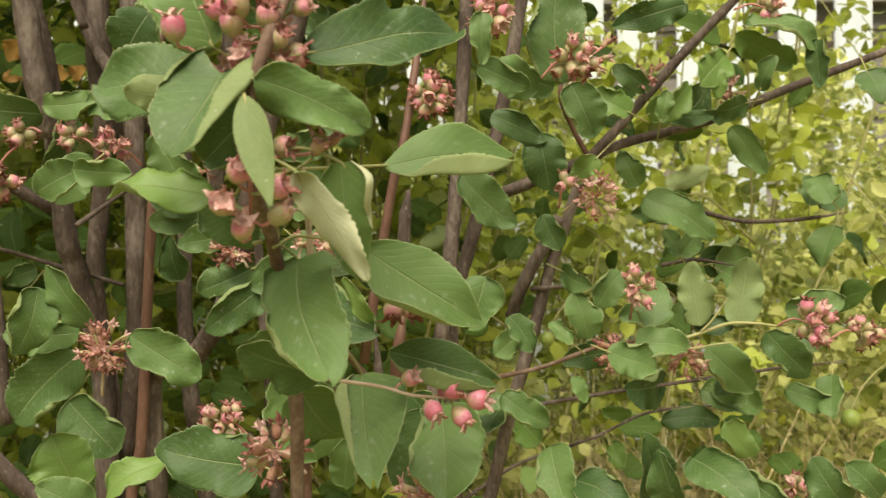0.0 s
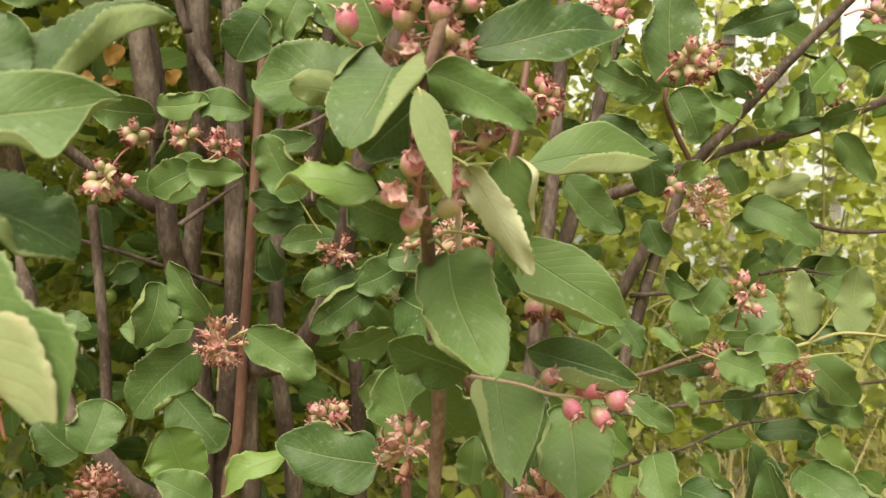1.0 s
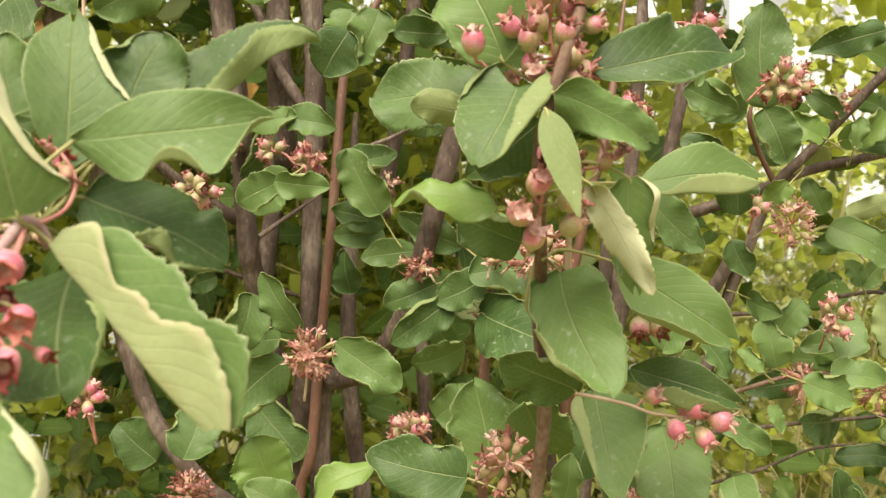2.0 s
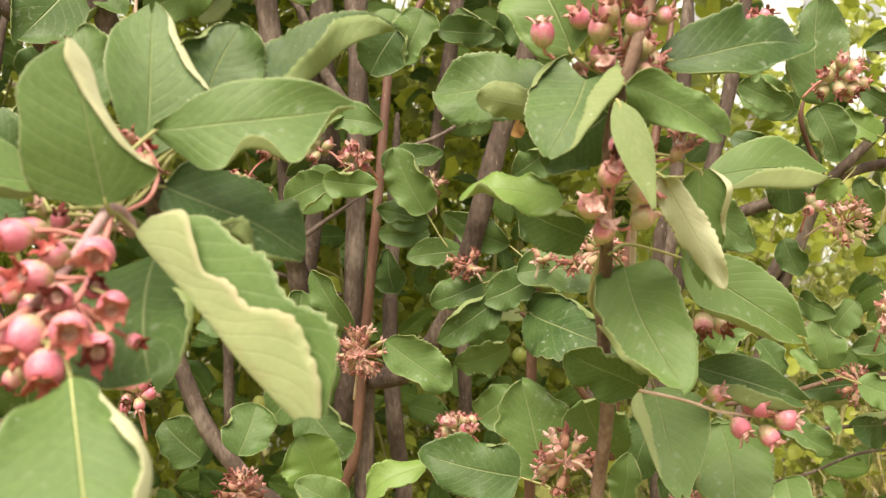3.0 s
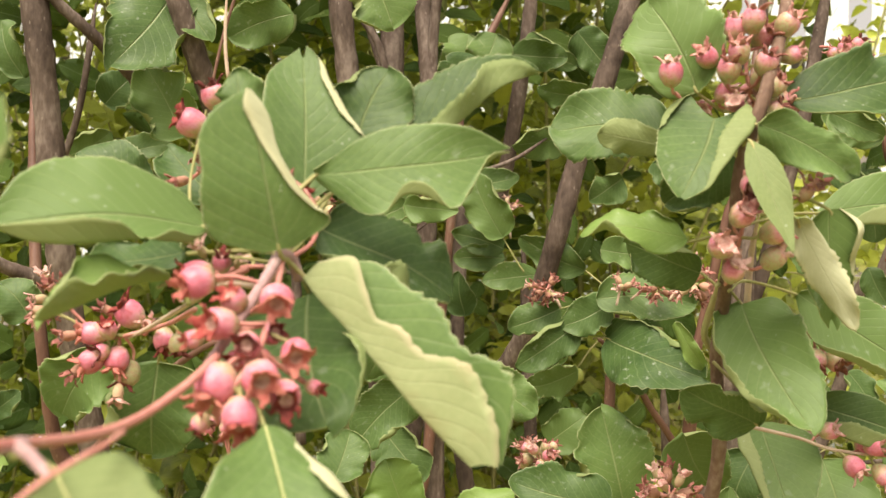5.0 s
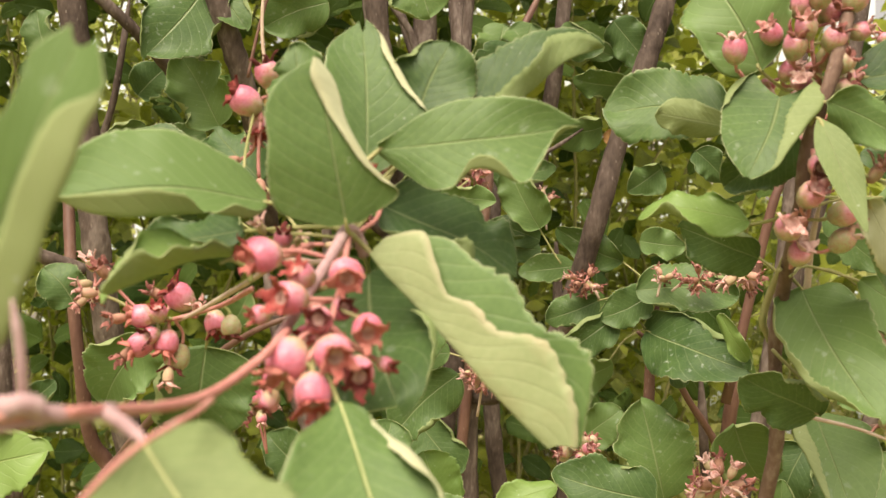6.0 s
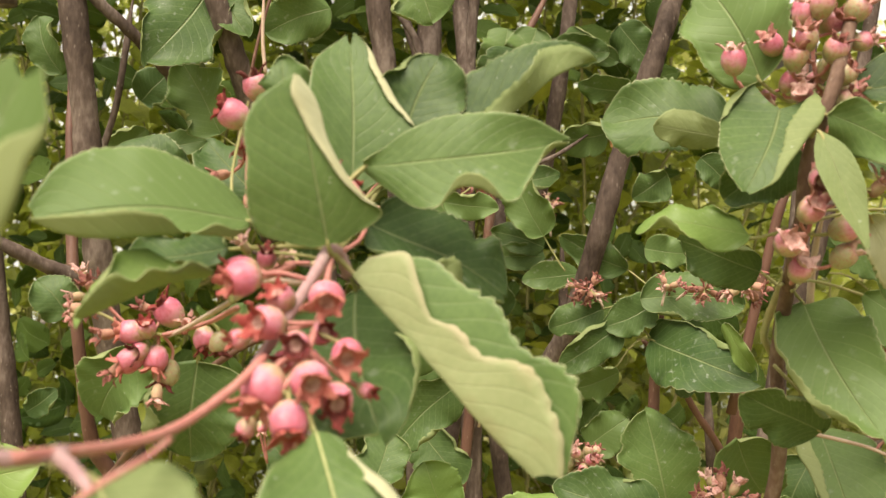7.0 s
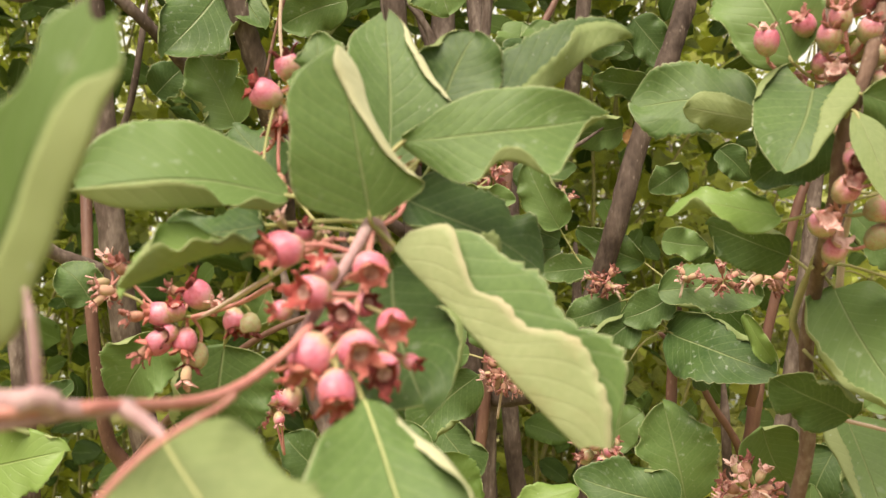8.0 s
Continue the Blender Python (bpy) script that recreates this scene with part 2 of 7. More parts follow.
stalk_green = plain("leaf_stalk", [(0.3, (0.24, 0.27, 0.09)), (0.7, (0.4, 0.34, 0.17))], 120.0, 0.65, 0.2)
sepal_mat = plain("dry_sepal", [(0.28, (0.1, 0.022, 0.018)), (0.5, (0.33, 0.055, 0.048)), (0.75, (0.5, 0.19, 0.15))], 400.0, 0.8, 0.4, 0.0006, chance=0.5)
heart_mat = plain("berry_heart", [(0.3, (0.25, 0.1, 0.08)), (0.7, (0.75, 0.52, 0.46))], 500.0, 0.85, 0.4)
berry_skin = berry_material()


# ---- building helpers ----
WORLD_OF = {}


def attach(ob, parent):
    ob.parent = parent
    ob.matrix_parent_inverse = WORLD_OF.get(parent.name, Matrix()).inverted()
    return ob


def mesh_of(name, verts, faces, mats, slots=None, uvs=None, smooth=True):
    me = bpy.data.meshes.new(name)
    me.from_pydata([tuple(v) for v in verts], [], faces)
    for m in mats:
        me.materials.append(m)
    if slots is not None:
        me.polygons.foreach_set("material_index", slots)
    if uvs is not None:
        layer = me.uv_layers.new(name="UVMap")
        loops = np.empty(len(me.loops), dtype=np.int32)
        me.loops.foreach_get("vertex_index", loops)
        layer.data.foreach_set("uv", np.asarray(uvs, dtype=np.float32)[loops].ravel())
    me.polygons.foreach_set("use_smooth", [smooth] * len(me.polygons))
    me.update()
    return me


def thing(name, at, label, category, group="", kind=""):
    ob = new(name)
    ob.location = at
    ob.empty_display_size = 0.05
    WORLD_OF[ob.name] = Matrix.Translation(at)
    return tagged(ob, label, category, group, kind)


def part(name, me, parent, label="", m=None):
    ob = new(name, me)
    attach(ob, parent)
    if m is not None:
        ob.matrix_basis = m
        WORLD_OF[ob.name] = m.copy()
    return tagged(ob, label)


def smooth_line(points, steps=6):
    """Catmull-Rom through the points."""
    p = [Vector(q) for q in points]
    p = [2 * p[0] - p[1], *p, 2 * p[-1] - p[-2]]
    out = []
    for i in range(1, len(p) - 2):
        for k in range(steps):
            t = k / steps
            a, b, c, d = p[i - 1 : i + 3]
            out.append(0.5 * (2 * b + (c - a) * t + (2 * a - 5 * b + 4 * c - d) * t * t + (3 * b - a - 3 * c + d) * t**3))
    out.append(p[-2])
    return out


def tube(points, r0, r1, sides=8, steps=6, knots=0.06, seed=0, taper=False):
    """Vertices and faces of a tapered, slightly knotty stem along the points."""
    line = smooth_line(points, steps)
    rng = random.Random(seed)
    verts, faces, n = [], [], len(line)
    side = None
    for i, c in enumerate(line):
        way = (line[min(i + 1, n - 1)] - line[max(i - 1, 0)]).normalized()
        if side is None:
            side = way.orthogonal().normalized()
        side = (side - way * side.dot(way)).normalized()
        up = way.cross(side)
        r = (r0 + (r1 - r0) * i / (n - 1)) * (1 + rng.uniform(-knots, knots))
        if taper and i >= n - 5:
            r *= 0.3 + 0.7 * (n - 1 - i) / 5
        for k in range(sides):
            a = 2 * math.pi * k / sides
            verts.append(c + (side * math.cos(a) + up * math.sin(a)) * r)
    for i in range(n - 1):
        for k in range(sides):
            a, b = i * sides + k, i * sides + (k + 1) % sides
            faces.append((a, b, b + sides, a + sides))
    faces.append(tuple(range(sides))[::-1])
    faces.append(tuple((n - 1) * sides + k for k in range(sides)))
    return verts, faces


def stem(parent, points, r0, r1, mat, name="stem", label="", seed=1, sides=10):
    v, f = tube(points, r0, r1, sides, 7, 0.075, seed, r1 < r0)
    return part(name, mesh_of(name, v, f, [mat]), parent, label)


def along(values, v):
    """A value at v (0 to 1) on a smooth line through evenly spaced values."""
    p = [2 * values[0] - values[1], *values, 2 * values[-1] - values[-2]]
    f = min(max(v, 0.0), 0.9999) * (len(values) - 1)
    i, t = int(f) + 1, f % 1.0
    a, b, c, d = p[i - 1 : i + 3]
    return max(0.0, 0.5 * (2 * b + (c - a) * t + (2 * a - 5 * b + 4 * c - d) * t * t + (3 * b - a - 3 * c + d) * t**3))


def leaf_arrays(length, wide, bend=0.1, fold=15.0, left=0.0, right=0.0, roll_from=0.55, wave=0.03, seed=0, ny=54, nx=8, teeth=0.04, blunt=2.3, skew=0.86, far=False, heart=0.0, straight=False, lop=0.0, full=0.0, slant=0.0, lip=0.0, shape=None):
    """A leaf in its own frame: y from base to tip, x across, z out of its upper side.
    left and right are the angles by which that margin rolls towards the upper side; heart draws the base back into two lobes;
    lop narrows the left half towards the tip, a small full sharpens the base, and slant lets the roll
    widen towards the tip; lip turns up the very edge in places. shape gives, from base to tip, the widths of
    the left and right halves (in leaf lengths) and where each half folds over (in its own width)."""
    rng = random.Random(seed)
    ph = [rng.uniform(0, 6.28) for _ in range(8)]
    blunt *= rng.uniform(0.8, 1.15)
    twist = radians(rng.uniform(-14, 14))
    skew *= rng.uniform(0.88, 1.22)
    tip_cut = rng.uniform(-0.05, 0.04)
    lobes = (rng.uniform(0.03, 0.085), rng.uniform(0.008, 0.03))
    sway = 0.0 if straight else rng.uniform(-0.05, 0.05) * length
    full = full or rng.uniform(1.0, 1.5)
    dents = [(rng.choice((-1, 1)), rng.uniform(0.25, 0.92), rng.uniform(0.02, 0.05), rng.uniform(0.02, 0.11)) for _ in range(5)]
    flops = [(rng.choice((-1, 1)), rng.uniform(0.15, 0.9), rng.uniform(0.06, 0.14), rng.gauss(0, 0.085)) for _ in range(5)]
    if straight:
        lobes, dents, flops, twist = (0.02, 0.012), dents[:1], [], 0.0
    if shape:
        lobes, dents, flops = (0.0, 0.012) if teeth < 0.06 else (0.05, 0.07), [], []
    grid = np.zeros((ny + 1, 2 * nx + 1, 3))
    uv = np.zeros((ny + 1, 2 * nx + 1, 2))
    for i in range(ny + 1):
        v = i / ny
        u = 2 * v**skew - 1
        outline = wide * length / 2 * max(0.0, 1 - abs(u) ** (blunt if u > 0 else blunt * full)) ** (0.62 if u > 0 else 0.55)
        spine_y = length * (v - bend * 0.35 * math.sin(math.pi * v) * (v - 0.5))
        spine_z = bend * length * math.sin(math.pi * v * 0.95) + 0.25 * bend * length * math.sin(2 * math.pi * v + ph[5])
        ends = min(1.0, v / 0.16) * min(1.0, (1 - v) / 0.1 + 0.25)
        ends *= 0.86 + 0.14 * math.sin(11 * v + ph[6])
        if shape:
            ends = 1.0
        for sgn, roll in ((-1, left), (1, right)):
            half = (length * along(shape[0 if sgn < 0 else 1], v) if shape else outline) * (1 + lobes[0] * math.sin(6.5 * v + ph[0] + 2 * sgn) + lobes[1] * math.sin(19 * v + ph[3] * sgn))
            tooth = 0.0
            if 0.12 < v < 0.985:
                tooth = (-1.0, 0.35, 1.0)[i % 3] * teeth * (0.25 + 1.3 * rng.random() ** 2) * min(1.0, (v - 0.12) / 0.25) * (0.5 if shape else 1.0)
            for way, at, reach, deep in dents:
                if way == sgn:
                    half *= 1 - deep * math.exp(-(((v - at) / reach) ** 2))
            lift = sum(deep * math.exp(-(((v - at) / reach) ** 2)) for way, at, reach, deep in flops if way == sgn) * length * (0.4 if roll else 1.0)
            if sgn < 0:
                half *= 1 - lop * min(1.0, 1.5 * v)
            start = roll_from + slant * (1 - v) + (0.3 if straight else 1.0) * (0.06 * math.sin(7 * v + ph[6]) + 0.05 * math.sin(15 * v + ph[7]))
            if shape:
                start = along(shape[2 if sgn < 0 else 3], v) + 0.006 * math.sin(23 * v + ph[7])
            curl = lip * max(0.0, math.sin(5.5 * v + ph[2] + 1.7 * sgn) + 0.35 * math.sin(13 * v + ph[4])) * min(1.0, v / 0.2)
            # columns: flat part, crease (three steps), flap
            cols = [j / nx for j in range(nx + 1)]
            if roll and nx > 5:
                s0 = min(max(start, 0.03), 0.95)
                s1 = s0 + (0.3 * (1 - s0) if s0 > 0.72 else 0.085)
                inner, rest = nx // 2 - 1, nx - nx // 2 - 2
                cols = [s0 * j / inner for j in range(inner + 1)] + [s0 + (s1 - s0) * j / 3 for j in (1, 2, 3)] + [s1 + (1 - s1) * j / rest for j in range(1, rest + 1)]
                ease = max(0.0, min(1.0, (1.0 - start) / 0.1))
            x = z = 0.0
            for j in range(nx + 1):
                s = cols[j]
                if j:
                    sm = (s + cols[j - 1]) / 2
                    a = radians(fold) * (0.4 + 0.6 * sm)
                    if roll and nx > 5:
                        a += radians(roll) * ends * ease * max(0.0, min(1.0, (j - inner) / 3.5))
                    elif roll and sm > start:
                        a += radians(roll) * ends * min(1.0, (sm - start) / 0.16)
                    if lip and sm > 0.84:
                        a += radians(curl)
                    step = half * (s - cols[j - 1]) + (tooth * half if j == nx else 0.0)
                    x += math.cos(a) * step
                    z += math.sin(a) * step
                ripple = wave * length * s * s * (math.sin(7 * v + ph[1] + sgn) + 0.32 * math.sin(16 * v + ph[2] * sgn) + 0.1 * math.sin(31 * v + ph[4] * sgn))
                t = twist * (v - 0.4)
                px, pz = sgn * x, z + ripple + lift * s**3
                grid[i, nx + sgn * j] = (
                    px * math.cos(t) - pz * math.sin(t) + sway * math.sin(math.pi * v),
                    spine_y + (0.06 + tip_cut * v) * length * s * s * v - heart * length * s**1.4 * (1 - v) ** 1.6,
                    spine_z + px * math.sin(t) + pz * math.cos(t),
                )
                uv[i, nx + sgn * j] = (0.5 + sgn * s * 0.5, v)
    du, dv = np.gradient(grid, axis=1), np.gradient(grid, axis=0)
    nrm = np.cross(du, dv)
    nrm = nrm / np.maximum(np.linalg.norm(nrm, axis=2, keepdims=True), 1e-9)
    if far:
        w = 2 * nx + 1
        quads = [(i * w + j, i * w + j + 1, i * w + j + w + 1, i * w + j + w) for i in range(ny) for j in range(w - 1)]
        return grid.reshape(-1, 3), quads, [0] * len(quads), uv.reshape(-1, 2)
    under = grid - nrm * 0.00016 * (length / 0.04 if length > 0.5 else 1.0)
    verts = np.concatenate([grid.reshape(-1, 3), under.reshape(-1, 3)])
    uvs = np.concatenate([uv.reshape(-1, 2)] * 2)
    w, n1 = 2 * nx + 1, (ny + 1) * (2 * nx + 1)
    faces, slots = [], []
    for i in range(ny):
        for j in range(w - 1):
            a = i * w + j
            q = (a, a + 1, a + w + 1, a + w)
            faces.append(q)
            slots.append(0)
            faces.append(tuple(n1 + k for k in q[::-1]))
            slots.append(1)
        for a, b in ((i * w, (i + 1) * w), ((i + 1) * w + w - 1, i * w + w - 1)):
            faces.append((a, b, n1 + b, n1 + a))
            slots.append(2)
    return verts, faces, slots, uvs


def leaf_pose(base, tip, face):
    y = (Vector(tip) - Vector(base)).normalized()
    z = Vector(face)
    z = (z - y * z.dot(y)).normalized()
    x = y.cross(z)
    m = Matrix((x, y, z)).transposed().to_4x4()
    m.translation = Vector(base)
    return m


LEAF_NO = [0]


def leaf(parent, base, tip, face, wide=0.7, bend=0.08, fold=14.0, left=0.0, right=0.0, roll_from=0.55, wave=0.06, stalk=None, young=False, blunt=2.3, skew=0.86, label="", dry=False, burnt=False, cream=False, teeth=0.04, heart=0.0, straight=False, lop=0.0, full=0.0, slant=0.0, rib=0.0, shape=None):
    """One leaf with its stalk. base, tip and face (the way its upper side looks) are in the world."""
    LEAF_NO[0] += 1
    m = leaf_pose(base, tip, face)
    length = (Vector(tip) - Vector(base)).length
    if not (shape or left or right or dry or young or straight) and LEAF_NO[0] % 5 in (1, 3):
        # a margin that has rolled up
        left, right, roll_from = (0.0, 150.0, 0.8) if LEAF_NO[0] % 5 == 1 else (140.0, -15.0, 0.83)
    nx = 14 if shape else 10
    lip = 0.0 if shape or left or right or dry else (60.0, 125.0, 90.0, 150.0)[LEAF_NO[0] % 4]
    verts, faces, slots, uvs = leaf_arrays(length, wide, bend, fold, left, right, roll_from, wave, LEAF_NO[0], 54, nx, lip=lip, shape=shape, blunt=blunt, skew=skew, teeth=teeth, heart=heart, straight=straight, lop=lop, full=full, slant=slant)
    me = mesh_of("leaf", verts, faces, [dry_top if dry else young_top if young else leaf_top, dry_top if dry else burnt_under if burnt else cream_under if cream else leaf_under, leaf_rim], slots, uvs)
    ob = part("leaf", me, parent, label, m)
    if rib:
        # the raised pale midrib, thinning towards the tip; below zero it stands on the underside
        spine = [m @ (Vector(verts[i * (2 * nx + 1) + nx]) + Vector((0, 0, math.copysign(0.0001, rib)))) for i in range(1, 50, 6)]
        v, f = tube(spine, abs(rib), abs(rib) * 0.4, 7, 3, 0.04)
        part("midrib", mesh_of("midrib", v, f, [rib_mat]), ob, "pale yellow-green midrib")
    if stalk is not None:
        near, far = m @ Vector((0, length * (0.02 if heart else 0.1), -0.0005)), Vector(stalk)
        hub = m @ Vector((0, 0, -0.0004))
        mid = hub.lerp(far, 0.5) + (hub - near).normalized() * (far - hub).length * 0.2
        v, f = tube([far, mid, hub, near], 0.00055, 0.0004, 6, 4)
        part("leaf_stalk", mesh_of("leaf_stalk", v, f, [stalk_green]), ob)
    return ob


def berry_mesh(seed, withered, pale=False):
    """A berry with its crown of five dry sepals. z points from the stalk to the crown; radius 1 is half a berry's width."""
    rng = random.Random(seed)
    R = 0.0034
    prof = [(0.0, -1.06), (0.3, -1.0), (0.64, -0.76), (0.9, -0.3), (0.99, 0.12), (0.97, 0.5), (0.86, 0.8), (0.75, 1.0), (0.64, 1.0), (0.42, 0.8), (0.0, 0.76)]
    if withered:
        prof = [(r * (0.56 if i < 7 else 0.68), z * 0.85) for i, (r, z) in enumerate(prof)]
    sides = 14
    verts, faces, slots = [], [], []
    for r, z in prof:
        for k in range(sides):
            a = 2 * math.pi * k / sides
            b = 1 + rng.uniform(-0.025, 0.025) + 0.05 * math.cos(2 * a + seed) + 0.03 * math.cos(5 * a) * max(0.0, z)
            verts.append((r * R * b * math.cos(a), r * R * b * math.sin(a), z * R))
    for i in range(len(prof) - 1):
        for k in range(sides):
            a, b = i * sides + k, i * sides + (k + 1) % sides
            faces.append((a, b, b + sides, a + sides))
            slots.append(2 if i == 9 else 1 if i >= 7 else 0)
    for s in range(5):
        a = 2 * math.pi * (s + rng.uniform(-0.12, 0.12)) / 5
        out, tan = Vector((math.cos(a), math.sin(a), 0)), Vector((-math.sin(a), math.cos(a), 0))
        size = rng.uniform(0.6, 1.15) * (1.5 if withered else 1.3)
        flare = rng.uniform(0.1, 1.0)
        k0 = len(verts)
        rows = 5
        for i in range(rows):
            t = i / (rows - 1)
            w = (0.25 if withered else 0.29) * (1 - t) ** 0.8 * size + 0.02
            reach = 0.7 + (0.12 + flare * 0.62) * t * size
            rise = 0.98 + size * ((0.8 if withered else 0.75) * t - 0.5 * flare * t * t)
            twist = rng.uniform(-0.3, 0.3)
            for j in (-1, 0, 1):
                p = (out * (reach - (0.1 * abs(j))) + tan * (j * w + twist * t)) * R
                p.z = (rise + 0.08 * abs(j)) * R
                verts.append(tuple(p))
        for i in range(rows - 1):
            for j in range(2):
                q = k0 + i * 3 + j
                faces.append((q, q + 1, q + 4, q + 3))
                slots.append(1)
        k1 = len(verts)
        for q in range(k0, k1):
            v = Vector(verts[q])
            verts.append(tuple(v - (out * 0.05 - Vector((0, 0, 0.03))) * R))
        n = k1 - k0
        for i in range(rows - 1):
            for j in range(2):
                q = k1 + i * 3 + j
                faces.append((q + 3, q + 4, q + 1, q))
                slots.append(1)
            for a_, b_ in ((k0 + i * 3, k0 + i * 3 + 3), (k0 + i * 3 + 5, k0 + i * 3 + 2)):
                faces.append((a_, b_, b_ + n, a_ + n))
                slots.append(1)
    # a tuft of dry threads in the crown
    for s in range(14):
        a, r = rng.uniform(0, 6.28), rng.uniform(0.05, 0.35) if s < 6 else rng.uniform(0.5, 0.66)
        x, y = math.cos(a) * r, math.sin(a) * r
        lx, ly, h = rng.uniform(-0.2, 0.2), rng.uniform(-0.2, 0.2), rng.uniform(0.3, 0.55)
        k0 = len(verts)
        for dx, dy in ((0.05, 0), (-0.03, 0.04), (-0.03, -0.04)):
            verts.append(((x + dx) * R, (y + dy) * R, 0.74 * R))
        verts.append(((x + lx) * R, (y + ly) * R, (0.74 + h) * R))
        for q in ((0, 1, 3), (1, 2, 3), (2, 0, 3)):
            faces.append(tuple(k0 + i for i in q))
            slots.append(2 if s < 6 else 1)
    me = mesh_of("berry", verts, faces, [withered_skin, tan_sepal, heart_mat] if withered else [berry_skin, tan_sepal if pale else sepal_mat, heart_mat], slots)
    return me


withered_skin = plain("withered_berry_skin", [(0.25, (0.25, 0.12, 0.075)), (0.5, (0.45, 0.24, 0.175)), (0.75, (0.42, 0.35, 0.2))], 350.0, 0.7, 0.4, 0.0006, chance=0.5)
tan_sepal = plain("tan_dry_sepal", [(0.28, (0.13, 0.04, 0.03)), (0.5, (0.4, 0.16, 0.135)), (0.72, (0.64, 0.43, 0.38))], 650.0, 0.85, 0.4, 0.0006, chance=0.4)
BERRIES = [berry_mesh(s, False) for s in range(5)]
PALE = [berry_mesh(s + 40, False, True) for s in range(4)]
WITHERED = [berry_mesh(s + 20, True) for s in range(4)]


def cluster(parent, stalk, label, mat=None, name="fruit_stalk"):
    """The stalk of a cluster, from the twig outwards; its berries hang on it."""
    v, f = tube(stalk, 0.0007, 0.0005, 7, 5, 0.08, 3)
    ob = part(name, mesh_of(name, v, f, [mat or twig_pink]), parent, label)
    LINES[ob.name] = smooth_line(stalk, 5)
    return ob


LINES = {}
BERRY_NO = [0]


def berry(parent, at, way, size=1.0, pink=0.5, dry=False, pale=False):
    """A berry at a place, its crown looking along way, with a thin stalk of its own to the cluster's stalk."""
    BERRY_NO[0] += 1
    n = BERRY_NO[0]
    at, way = Vector(at), Vector(way).normalized()
    pale = pale or "dry brown" in parent.get("label", "")
    me = (WITHERED if dry else PALE if pale else BERRIES)[n % (4 if dry or pale else 5)]
    m = way.to_track_quat("Z", "Y").to_matrix().to_4x4() @ Matrix.Rotation(n * 2.4, 4, "Z")
    m = Matrix.Translation(at) @ m @ Matrix.Diagonal((size, size, size * (1.0 if not dry else 0.9), 1))
    ob = part("berry", me, parent, "", m)
    ob.color = (pink, 0, 0, 1)
    line = LINES[parent.name]
    foot = min(line, key=lambda q: (q - (at - way * 0.008 * size)).length)
    neck = at - way * 0.0032 * size
    if (foot - neck).length > 0.001:
        mid = neck - way * min((foot - neck).length * 0.4, 0.004)
        v, f = tube([foot, mid * 0.5 + (foot + neck) * 0.25, neck], 0.00042, 0.0005, 6, 4)
        part("berry_stalk", mesh_of("berry_stalk", v, f, [stalk_green if n % 3 == 0 else twig_pink]), parent)
    return ob


def loose_cluster(parent, at, root, count, spread, label, size=1.0, pink=0.4, dry=False, seed=0):
    """A round bunch of berries about a place, on a stalk from root."""
    rng = random.Random(seed + 77)
    at, root = Vector(at), Vector(root)
    ob = cluster(parent, [root, root.lerp(at, 0.5) + Vector((0, 0, 0.003)), at], label, twig_pale if dry else None)
    out = (at - root).normalized()
    made = []
    for k in range(count):
        for _ in range(40):
            d = Vector((rng.gauss(0, 1), rng.gauss(0, 0.9) - 0.25, rng.gauss(0, 1))).normalized()
            p = at + d * spread * rng.uniform(0.5, 0.95)
            if all((p - q).length > 0.0046 * size for q in made):
                break
        made.append(p)
        berry(ob, p, d + out * 0.3, size * rng.uniform(0.85, 1.12), min(1, max(0, rng.gauss(pink, 0.2))), dry, True)
    return ob


# ---- setting ----
def ground_mesh():
    """Uneven soil near by, running out flat to the horizon."""
    xs = [-900, -120, -30, -10] + [-6 + 0.25 * i for i in range(49)] + [10, 30, 120, 900]
    verts, faces = [], []
    for y in xs:
        for x in xs:
            near = 1 if abs(x) < 7 and abs(y) < 7 else 0
            verts.append((x, y, near * 0.035 * noise.noise(Vector((x * 1.3, y * 1.3, 0)))))
    n = len(xs)
    for j in range(n - 1):
        for i in range(n - 1):
            a = j * n + i
            faces.append((a, a + 1, a + n + 1, a + n))
    return verts, faces


soil = plain("grassy_soil", [(0.25, (0.06, 0.07, 0.02)), (0.45, (0.16, 0.17, 0.055)), (0.6, (0.28, 0.24, 0.11)), (0.8, (0.42, 0.36, 0.2))], 6.0, 0.95, 0.8, 0.03)
gv, gf = ground_mesh()
ground = new("ground", mesh_of("ground", gv, gf, [soil]))
tagged(ground, "grassy soil with dry straw among the shrubs", "ground", kind="structure")

